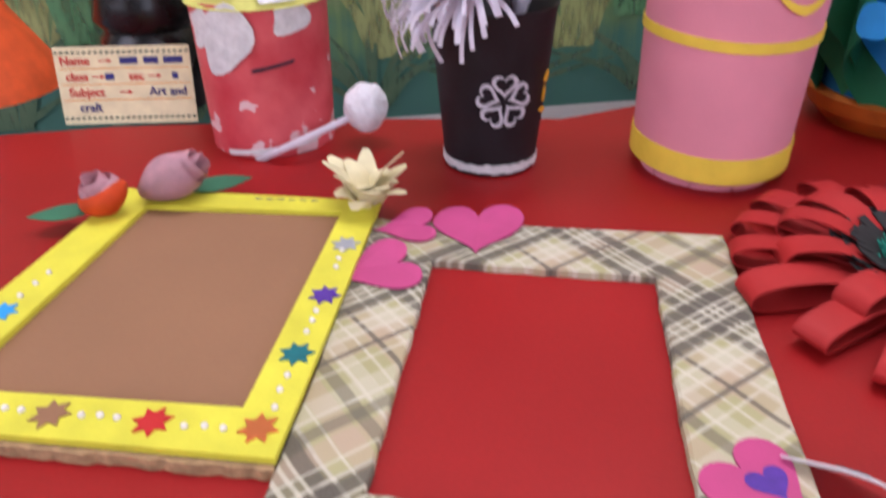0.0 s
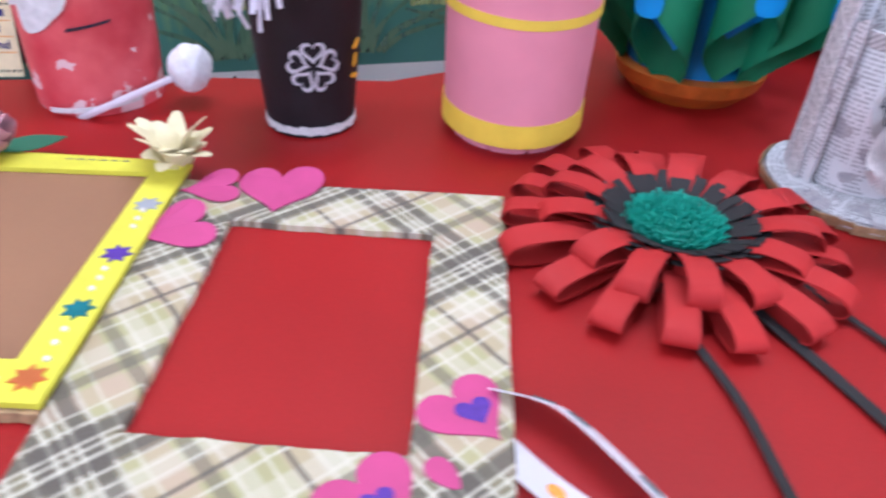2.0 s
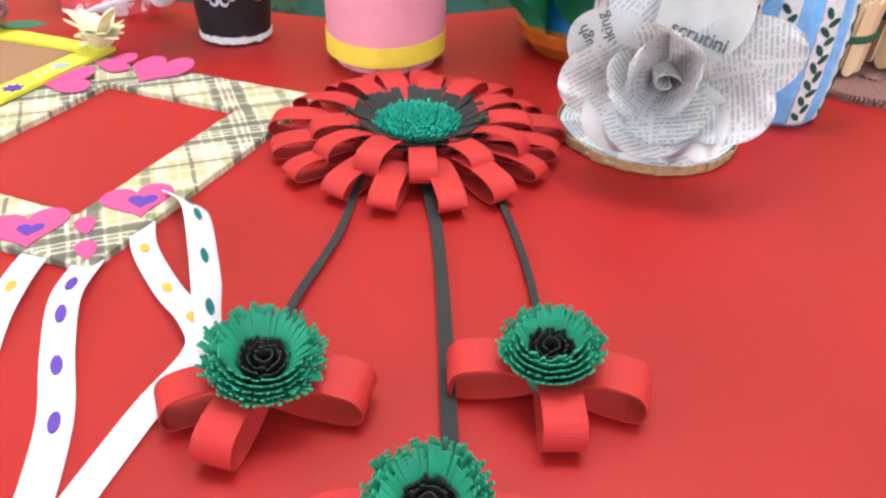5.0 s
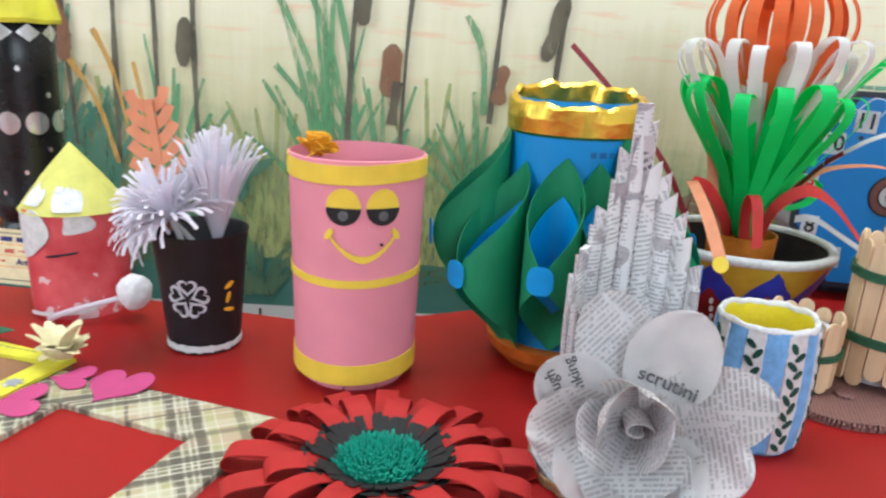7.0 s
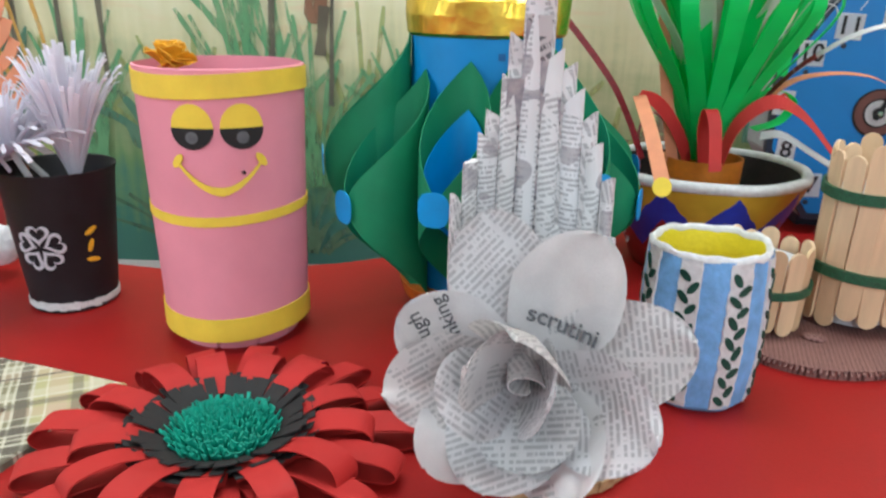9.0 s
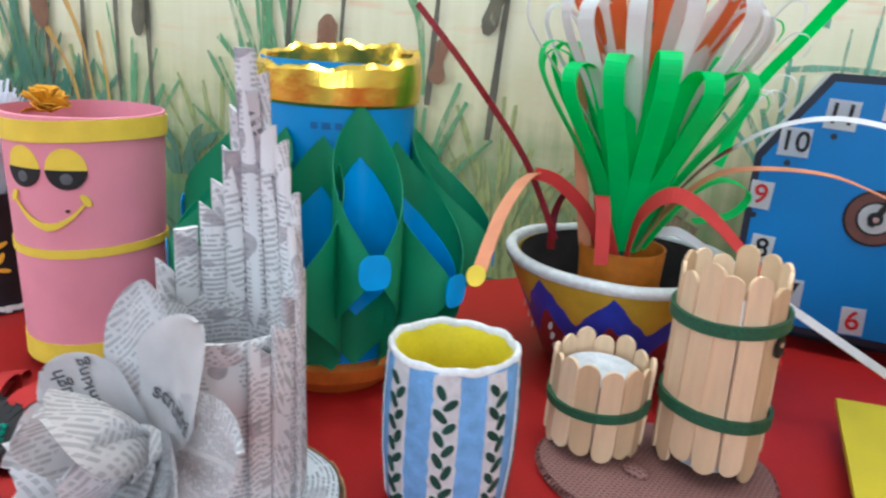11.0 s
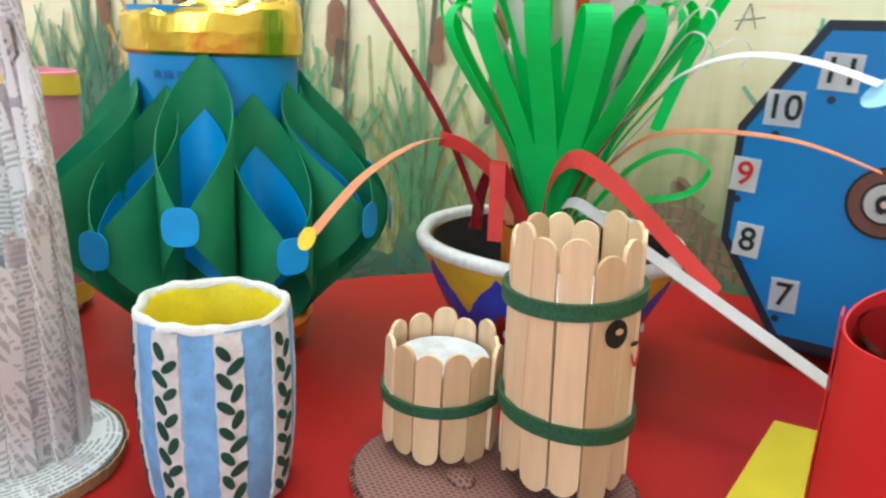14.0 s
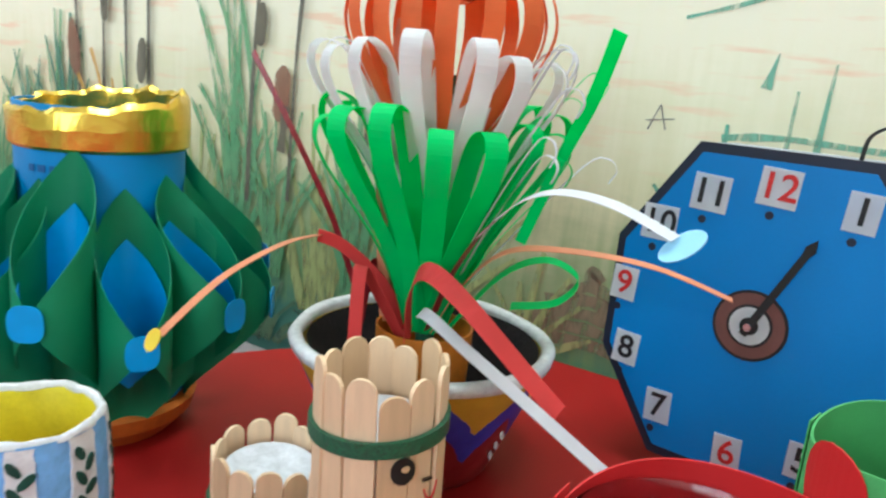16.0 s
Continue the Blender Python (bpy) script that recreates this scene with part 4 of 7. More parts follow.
# ---------------------------------------------------------------- checked photo frame
def plaid_frame():
    t = thing("photo_frame", "plaid-covered photo frame with pink paper hearts and white ribbon tails", "photo frame")
    O = [(0.1275, 0.2855), (0.2935, 0.2965), (0.2850, 0.5075), (0.1110, 0.4960)]
    I = [(0.1545, 0.3255), (0.2555, 0.3275), (0.2500, 0.4640), (0.1490, 0.4610)]

    def wavy(a, b, k, amp):
        out = []
        for i in range(k):
            f = i / k
            out.append((a[0] + (b[0] - a[0]) * f + amp * (rnd.random() - 0.5), a[1] + (b[1] - a[1]) * f + amp * (rnd.random() - 0.5)))
        return out
    bm = bmesh.new()
    n = 14
    ow = [wavy(O[i], O[(i + 1) % 4], n, 0.0008) for i in range(4)]
    iw = [wavy(I[i], I[(i + 1) % 4], n, 0.0012) for i in range(4)]
    ow, iw = sum(ow, []), sum(iw, [])
    N = len(ow)
    rows = []
    for (a, b), (c, d) in zip(ow, iw):
        m = lambda f: (a + (c - a) * f, b + (d - b) * f)
        rows.append([bm.verts.new((*m(f), z)) for f, z in ((0, 0.0), (0, 0.0036), (0.03, 0.0045), (0.97, 0.0045), (1, 0.0036), (1, 0.0))])
    for i in range(N):
        A, B = rows[i], rows[(i + 1) % N]
        for j in range(6):
            bm.faces.new((A[j], B[j], B[(j + 1) % 6], A[(j + 1) % 6]))
    part("border", bm, PLAID, t)
    for name, s, x, y, deg, sx, ink, z in (
            ("paper_heart", 0.0355, 0.2735, 0.3505, 46, 1.0, HOT_PINK, 0.0045), ("paper_heart", 0.037, 0.2450, 0.3085, 46, 1.0, HOT_PINK, 0.0045),
            ("paper_heart", 0.040, 0.1285, 0.4480, -56, 0.95, HOT_PINK, 0.0045), ("paper_heart", 0.046, 0.1655, 0.4925, 6, 1.0, HOT_PINK, 0.0045), ("paper_heart", 0.034, 0.1320, 0.4870, -72, 0.85, HOT_PINK, 0.0047),
            ("felt_pen_heart", 0.0145, 0.2770, 0.3500, 32, 1.0, PURPLE_INK, 0.0052), ("felt_pen_heart", 0.0125, 0.2480, 0.3070, 34, 1.0, PURPLE_INK, 0.0052)):
        bm = slab(moved(heart(s), x, y, deg, sx), z + 0.0002, z + (0.0008 if ink is HOT_PINK else 0.0003))
        if y > 0.44:
            for v in bm.verts:
                v.co.z += 4.0 * max(0, (v.co.x - x) * 0.3 + (v.co.y - y)) ** 1.0 * 0.05 + 0.0005
        part(name, bm, ink, t, "hot-pink paper heart" if ink is HOT_PINK else "small purple inked heart")
    for x, y, deg in ((0.268, 0.3208, -42), (0.2836, 0.3058, -40)):
        out = [(0.0078 * math.cos(a) , 0.0040 * math.sin(a) * (1.15 - 0.45 * math.cos(a))) for a in [2 * math.pi * i / 18 for i in range(18)]]
        part("paper_drop", slab(moved(out, x, y, deg), 0.0047, 0.0052), HOT_PINK, t, "hot-pink paper drop")
    tails = [([(0.262, 0.297, 0.0022), (0.272, 0.278, 0.004), (0.284, 0.256, 0.003), (0.298, 0.236, 0.001)], 0.013, ORANGE_INK, ((0.2735, 0.271), (0.289, 0.2495))),
             ([(0.288, 0.303, 0.0022), (0.3025, 0.276, 0.006), (0.322, 0.252, 0.003), (0.345, 0.2285, 0.001), (0.362, 0.206, 0.001), (0.372, 0.19, 0.001)], 0.0125, PURPLE_INK, ((0.3003, 0.2841), (0.3119, 0.2669), (0.3307, 0.2472), (0.3484, 0.2272))),
             ([(0.287, 0.338, 0.0022), (0.3057, 0.3186, 0.004), (0.3338, 0.3003, 0.003), (0.3586, 0.2867, 0.006), (0.371, 0.274, 0.004), (0.3725, 0.244, 0.002), (0.376, 0.218, 0.001), (0.38, 0.195, 0.001)], 0.0115, ORANGE_INK, ((0.3057, 0.3186), (0.3338, 0.3003), (0.3586, 0.2867))),
             ([(0.286, 0.364, 0.0022), (0.3017, 0.3553, 0.008), (0.314, 0.3466, 0.009), (0.3365, 0.3223, 0.007), (0.3587, 0.2967, 0.004), (0.378, 0.276, 0.002)], 0.0165, TEAL_INK, ((0.3017, 0.3553), (0.314, 0.3466), (0.3365, 0.3223), (0.3587, 0.2967)))]
    for pts, w, ink, dots in tails:
        edge = (0.38, 0.61, -0.69) if ink is TEAL_INK else None
        strip = part("ribbon_tail", ribbon(pts, w, 0.0006, edge, 8), WHITE_PAPER, t, "white ribbon tail with painted spots")
        P = smooth_path(pts, 8)
        for x, y in dots:
            i = min(range(1, len(P) - 1), key=lambda q: (P[q].x - x) ** 2 + (P[q].y - y) ** 2)
            d = (P[i + 1] - P[i - 1]).normalized()
            s = Vector(edge) if edge else d.cross(Vector((0, 0, 1)))
            s = (s - d * s.dot(d)).normalized()
            up = s.cross(d)
            up = -up if edge and up.x < 0 else up
            bm = bmesh.new()
            big = 0.0050 if ink is not ORANGE_INK else 0.0036
            vs = [bm.verts.new(P[i] + d * big * math.cos(a) + s * 0.0021 * math.sin(a) + up * 0.0009) for a in [2 * math.pi * k / 16 for k in range(16)]]
            f = bm.faces.new(vs)
            ext = bmesh.ops.extrude_face_region(bm, geom=[f])
            bmesh.ops.translate(bm, verts=[v for v in ext["geom"] if isinstance(v, bmesh.types.BMVert)], vec=up * -0.0005)
            part("spot", bm, ink, strip, "painted spot")
    return t


plaid_frame()


# ---------------------------------------------------------------- large red paper flower with hanging small flowers
def loop_petal(bm, r0, r1, z0, z1, ang, w, flat=0.35):
    """Strip bent out and folded back into an open loop."""
    c, s = math.cos(ang), math.sin(ang)
    h = z1 - z0
    prof = [(r0, z0 + h * 0.55), (r0 + (r1 - r0) * 0.45, z0 + h * 0.98), (r1 - (r1 - r0) * 0.13, z0 + h * 0.92), (r1, z0 + h * 0.45), (r1 - (r1 - r0) * 0.12, z0 + h * 0.06), (r0 + (r1 - r0) * 0.4, z0 + h * 0.10), (r0, z0 + h * 0.35)]
    ribbon([(r * c, r * s, z) for r, z in prof], w, 0.0005, (-s, c, 0.12 * math.sin(5 * ang)), 6, bm)


def fringe(bm, n, r0, z0, r1, z1, w, curl=0.0, jitter=0.12, thick=0.0005):
    for i in range(n):
        a = 2 * math.pi * (i + rnd.uniform(-0.3, 0.3)) / n
        c, s = math.cos(a), math.sin(a)
        k = 1 + rnd.uniform(-jitter, jitter)
        ra, za = r0 + (r1 - r0) * k, z0 + (z1 - z0) * k
        mr, mz = (r0 + ra) / 2 - curl, (z0 + za) / 2 - curl * 0.5
        ribbon([(r0 * c, r0 * s, z0), (mr * c, mr * s, mz), (ra * c, ra * s, za)], w, thick, (-s, c, 0), 2, bm)


def red_flower():
    t = thing("paper_flower", "large red loop-petalled paper flower with black and teal fringed centre", "paper flower", pose(0.371, 0.480, 0, 0, 0, 8))
    for ring, (n, r0, r1, z0, z1) in enumerate(((17, 0.030, 0.087, 0.001, 0.014), (13, 0.030, 0.067, 0.006, 0.021))):
        for i in range(n):
            bm = bmesh.new()
            loop_petal(bm, r0, r1 * rnd.uniform(0.95, 1.04), z0 + rnd.uniform(0, 0.003), z1 * rnd.uniform(0.92, 1.08), 2 * math.pi * (i + 0.5 * ring + rnd.uniform(-0.12, 0.12)) / n, 0.0148)
            part("loop_petal", bm, RED_PAPER, t, "", True)
    part("backing_disc", lathe([(0, 0.001), (0.045, 0.001), (0.045, 0.004), (0, 0.004)], 32), BLACK_PAPER, t)
    bm = bmesh.new()
    for k in range(3):
        fringe(bm, 34, 0.022 - 0.002 * k, 0.008 + 0.0013 * k, 0.0455 - 0.004 * k, 0.0185 + 0.001 * k, 0.0055, 0.001, 0.09)
    lat = part("black_fringe", bm, BLACK_PAPER, t, "black fringed paper collar")
    part("black_cup", lathe([(0.0, 0.006), (0.026, 0.008), (0.031, 0.011), (0.030, 0.012), (0.024, 0.010), (0, 0.009)], 32), BLACK_PAPER, t)
    bm = bmesh.new()
    for i in range(430):
        a, f = 2.39996 * i, math.sqrt((i + 0.5) / 430)
        r = 0.0255 * f * rnd.uniform(0.94, 1.06)
        c, q = math.cos(a), math.sin(a)
        top = 0.0205 - 0.0035 * f * f + rnd.uniform(-0.0012, 0.0012)
        turn = a + rnd.uniform(-1.2, 1.2)
        ribbon([(0.84 * r * c, 0.84 * r * q, 0.008), (0.92 * r * c, 0.92 * r * q, 0.5 * (top + 0.008)), (r * c * 1.04, r * q * 1.04, top)], 0.0017, 0.0004, (-math.sin(turn), math.cos(turn), 0), 1, bm)
    part("teal_centre", bm, FRINGE_TEAL, t, "teal-green fringed paper centre")
    t2 = Matrix(t.matrix_world).inverted()
    for pts, w in (([(0.360, 0.440, 0.005), (0.3638, 0.4174, 0.002), (0.3789, 0.3689, 0.003), (0.387, 0.3189, 0.003), (0.397, 0.285, 0.006)], 0.0042), ([(0.392, 0.440, 0.006), (0.4055, 0.4185, 0.003), (0.4225, 0.3895, 0.002), (0.449, 0.335, 0.0025), (0.475, 0.278, 0.003), (0.486, 0.256, 0.005)], 0.0060), ([(0.414, 0.468, 0.006), (0.4295, 0.4500, 0.003), (0.4545, 0.4105, 0.0025), (0.473, 0.377, 0.003), (0.488, 0.345, 0.003), (0.496, 0.325, 0.006)], 0.0036)):
        part("strap", ribbon([t2 @ Vector(p) for p in pts], w, 0.0007, None, 6), BLACK_PAPER, t, "black paper strap")
    return t


red_flower()


def small_flower(m, bows, spread, tilt):
    t = thing("small_paper_flower", "small sea-green fringed paper flower with black heart and red paper bow", "paper flower", m, "small flowers hanging from the red flower")
    for ang, L, w in bows:
        bm = bmesh.new()
        loop_petal(bm, 0.004, L, 0.0015, 0.016, radians(ang), w)
        part("bow_loop", bm, RED_PAPER, t, "red paper bow loop")
    head = lathe([(0.0, 0.006), (0.009, 0.006), (0.0105, 0.010), (0.0125, 0.020), (0.0115, 0.020), (0.0095, 0.011), (0, 0.009)], 24)
    cup = part("base_roll", head, FRINGE_GREEN, t, "rolled green paper base")
    cup.matrix_basis = pose(0, 0, 0, *tilt)
    bm = bmesh.new()
    for k in range(5):
        fringe(bm, 62, 0.0088 - 0.0006 * k, 0.0125 + 0.0004 * k, spread - 0.0017 * k, 0.0245 + 0.0013 * k, 0.0013, 0.0010, 0.15)
    f = part("green_fringe", bm, FRINGE_GREEN, t)
    f.matrix_basis = pose(0, 0, 0, *tilt)
    bm = bmesh.new()
    for k in range(3):
        fringe(bm, 34, 0.0020 + 0.0018 * k, 0.012, 0.0030 + 0.0026 * k, 0.0235, 0.0013, 0.0, 0.12)
    part("black_heart", bm, BLACK_PAPER, t, "black fringed paper heart").matrix_basis = pose(0, 0, 0, *tilt)
    return t


small_flower(pose(0.4045, 0.268, 0), ((-132, 0.036, 0.016), (-80, 0.038, 0.014), (12, 0.041, 0.018)), 0.0215, (5, 11, 0))
small_flower(pose(0.5005, 0.316, 0), ((-157, 0.039, 0.016), (4, 0.036, 0.018), (-67, 0.035, 0.015)), 0.0185, (7, -3, 0))
small_flower(pose(0.4855, 0.2395, 0), ((-150, 0.038, 0.016), (10, 0.038, 0.018), (-80, 0.038, 0.016)), 0.0195, (12, 0, 0))


# ---------------------------------------------------------------- pink pot with a smiling face
def pink_pot():
    t = thing("pencil_pot", "pink paper-covered pencil pot with yellow bands and smiling face", "pencil pot", pose(0.2875, 0.603, 0))
    R = 0.0465
    K = lambda z: 0.0437 + (0.0478 - 0.0437) * z / 0.165
    part("body", lathe([(0.0, 0.001), (0.036, 0.0), (0.037, 0.008), (K(0), 0.0085), (K(0.09) - 0.0004, 0.09), (K(0.165), 0.165), (K(0.165) - 0.0012, 0.1655), (K(0.09) - 0.002, 0.09), (K(0) - 0.0015, 0.012), (0.0, 0.012)], 64, wobble=0.0008), PINK_PAPER, t, smooth=True)
    for i in range(10):
        skirt = bmesh.new()
        a = 2 * math.pi * i / 10
        ribbon([(0.0372 * math.cos(a + q), 0.0372 * math.sin(a + q), 0.0052) for q in (0, 0.2, 0.4, 0.58)], 0.0100 + 0.001 * (i % 3), 0.0006, (0, 0, 1), 3, skirt)
        part("foot_flap", skirt, PINK_PAPER, t, "cut and folded paper flap")
    for z, h, r in ((0.0155, 0.0145, K(0.02) + 0.0005), (0.083, 0.0055, K(0.083) + 0.0004), (0.157, 0.0125, K(0.16) + 0.0008)):
        bm = bmesh.new()
        n = 72
        pts = [(r * math.cos(2 * math.pi * i / n), r * math.sin(2 * math.pi * i / n), z + 0.0012 * math.sin(2 * math.pi * i / n * 2 + z * 90)) for i in range(n + 1)]
        ribbon(pts, h, 0.0008, (0, 0, 1), 1, bm)
        part("band", bm, YELLOW_PAPER, t, "yellow paper band")
    face = -0.995
    R = K(0.125) + 0.0002
    for s in (-1, 1):
        a = face + s * 0.0132 / R
        lid = [(0.0115 * math.cos(q), 0.013 * math.sin(q) + 0.001) for q in [math.pi * i / 16 for i in range(17)]]
        part("eyelid", on_drum([(x, y) for x, y in lid], R, 0.1335, a, 0.0007), YELLOW_PAPER, t, "yellow paper eyelid")
        eye = [(0.0116 * math.cos(q), 0.0115 * math.sin(q)) for q in [math.pi + math.pi * i / 16 for i in range(17)]]
        part("eye", on_drum(eye, R, 0.1345, a, 0.0009), BLACK_PAPER, t, "half-closed black eye")
        part("pupil", on_drum(oval(0.0034, 0.0034, 14), R, 0.1295, a, 0.0011), GREY_INK, t)
        part("smile_end", on_drum(moved(oval(0.0022, 0.0045, 12), 0, 0, 35 * s), R, 0.1165, face + s * 0.0228 / R, 0.0009), YELLOW_PAPER, t)
    up = [(x, -0.0155 * (1 - (x / 0.0235) ** 2)) for x in [-0.0235 + 0.047 * i / 20 for i in range(21)]]
    lo = [(x, -0.0155 * (1 - (x / 0.0235) ** 2) - 0.0048 * (1 - 0.6 * abs(x) / 0.0235)) for x, y in reversed(up)]
    part("smile", on_drum(up + lo, R, 0.1175, face, 0.0008), YELLOW_PAPER, t, "yellow paper smile")
    part("mole", on_drum(oval(0.0011, 0.0011, 10), R, 0.110, face + 0.0125 / R, 0.0010), BLACK_INK, t)
    bm = bmesh.new()
    for k in range(34):
        a, e = rnd.uniform(0, 6.28), rnd.uniform(0.05, 1.2)
        d = Vector((math.cos(a) * math.cos(e), math.sin(a) * math.cos(e), math.sin(e)))
        ribbon([Vector((0, 0, 0)), d * 0.007 + Vector((0, 0, 0.001)), d * 0.0165], 0.008, 0.0005, (-math.sin(a), math.cos(a), rnd.uniform(-1, 1)), 3, bm)
    fl = thing("paper_tuft", "crumpled marigold paper tuft set in the pink pot", "paper flower")
    part("tuft", bm, MARIGOLD, fl)
    fl.matrix_world = pose(0.286 - 0.026, 0.604 - 0.012, 0.1615)
    return t


pink_pot()


# ---------------------------------------------------------------- black cup with white paper flowers
def black_cup():
    t = thing("paper_cup", "black-painted paper cup with white flower drawing", "cup", pose(0.159, 0.590, 0))
    part("body", lathe([(0, 0.002), (0.0270, 0.0), (0.0275, 0.003), (0.0355, 0.092), (0.0365, 0.0935), (0.0365, 0.095), (0.0345, 0.094), (0.0265, 0.006), (0, 0.006)], 48), BLACK_CUP, t, smooth=True)
    bm = bmesh.new()
    for i in range(40):
        a = 2 * math.pi * i / 40
        b = a + 2 * math.pi / 40
        r = 0.0281
        ribbon([(r * math.cos(a), r * math.sin(a), 0.0042 + 0.0013 * rnd.random()), (r * math.cos(b), r * math.sin(b), 0.0042 + 0.0013 * rnd.random())], 0.0052 * rnd.uniform(0.7, 1.1), 0.0009, (0, 0, 1), 1, bm)
    part("rim_paint", bm, WHITE_PAINT, t, "rough white painted foot band")
    ang = math.atan2(-0.83, 0.30)
    for k in range(5):
        q = 90 + 72 * k
        hp = moved(heart(0.0145), 0, 0.0098)
        hi = moved(heart(0.0100), 0, 0.0100)
        ring = bmesh.new()
        hp, hi = moved(hp, 0, 0, q - 90), moved(hi, 0, 0, q - 90)
        n = len(hp)
        r = 0.0318
        V = [[ring.verts.new(((r + 0.0006) * math.cos(ang + x / r), (r + 0.0006) * math.sin(ang + x / r), 0.047 + y)) for x, y in P] for P in (hp, hi)]
        W = [[ring.verts.new(((r - 0.003) * math.cos(ang + x / r), (r - 0.003) * math.sin(ang + x / r), 0.047 + y)) for x, y in P] for P in (hp, hi)]
        for i in range(n):
            j = (i + 1) % n
            ring.faces.new((V[0][i], V[0][j], V[1][j], V[1][i]))
            ring.faces.new((V[0][i], W[0][i], W[0][j], V[0][j]))
            ring.faces.new((V[1][i], V[1][j], W[1][j], W[1][i]))
        for v in ring.verts:
            f = 1 + (v.co.z - 0.047) * 0.085 / 0.0318 * 1.0
            v.co.x, v.co.y = v.co.x * f, v.co.y * f
        part("drawn_petal", ring, LILAC_WHITE, t, "white outlined petal")
    for k, (da, z) in enumerate(((0.95, 0.046), (0.97, 0.056), (0.98, 0.036))):
        r = 0.0278 + z * 0.085
        part("drawn_mark", on_drum(moved(oval(0.0045, 0.0016, 12), 0, 0, 70 - 40 * k), r, z, ang + da, 0.0008), MARIGOLD, t)
    return t


black_cup()


def tuft_flower(label, m, n, r, droop, cone):
    """A roll of fringed paper: narrow strips spring from one point, fan out and droop at the tips."""
    t = thing("fringed_paper_flower", label, "paper flower", m, "fringed paper flowers in the black cup")
    bm = bmesh.new()
    for i in range(n):
        a = rnd.uniform(0, 2 * math.pi)
        e = math.pi / 2 - cone * math.sqrt((i + 0.5) / n) * rnd.uniform(0.9, 1.1)
        out, up = Vector((math.cos(a), math.sin(a), 0)), Vector((0, 0, 1))
        L = r * rnd.uniform(0.82, 1.06)
        d = out * math.cos(e) + up * math.sin(e)
        sag = droop * L * max(0.0, math.cos(e)) ** 0.7
        ribbon([out * 0.003, d * L * 0.5 + up * 0.15 * sag, d * L * 0.85 - up * 0.25 * sag, d * L * 1.0 - up * sag], rnd.uniform(0.0022, 0.0032), 0.0004, (-math.sin(a), math.cos(a), rnd.uniform(-0.5, 0.5)), 3, bm)
    part("fringe", bm, LILAC_WHITE, t)
    part("stem", tube([(0, 0, 0.002), (0, 0, -0.045)], 0.0022, 8, 2), WHITE_PAPER, t)
    return t


tuft_flower("bushy lilac-white fringed paper flower drooping over a black cup", pose(0.152, 0.566, 0.107, 20, -10, 0), 210, 0.047, 0.16, 1.60)
tuft_flower("upright lilac-white fringed paper flower in a black cup", pose(0.173, 0.592, 0.088, 2, 4, 0), 100, 0.088, 0.22, 0.44)
tuft_flower("small lilac-white fringed paper flower beside a peach sprig", pose(0.132, 0.586, 0.101, 18, -38, 0), 110, 0.042, 0.4, 1.45)


def peach_sprig():
    t = thing("paper_sprig", "peach paper sprig with cut leaflets in the black cup", "paper flower", pose(0.130, 0.590, 0.088, -2, -9, 8) @ Matrix.Scale(1.15, 4))
    part("stem", ribbon([(0, 0, 0), (0, 0, 0.04), (0, 0, 0.088)], 0.006, 0.0006, (1, 0, 0), 4), PEACH_PAPER, t)
    for k in range(5):
        for s in (-1, 1):
            z = 0.036 + 0.0115 * k
            part("leaflet", ribbon([(0, 0.0006 * k, z), (s * 0.010, 0, z + 0.005), (s * 0.020 * (1 - 0.09 * k), 0.001 * s, z + 0.013)], 0.0078, 0.0005, (0.5 * -s, 0.1, 1), 3), PEACH_PAPER, t)


peach_sprig()


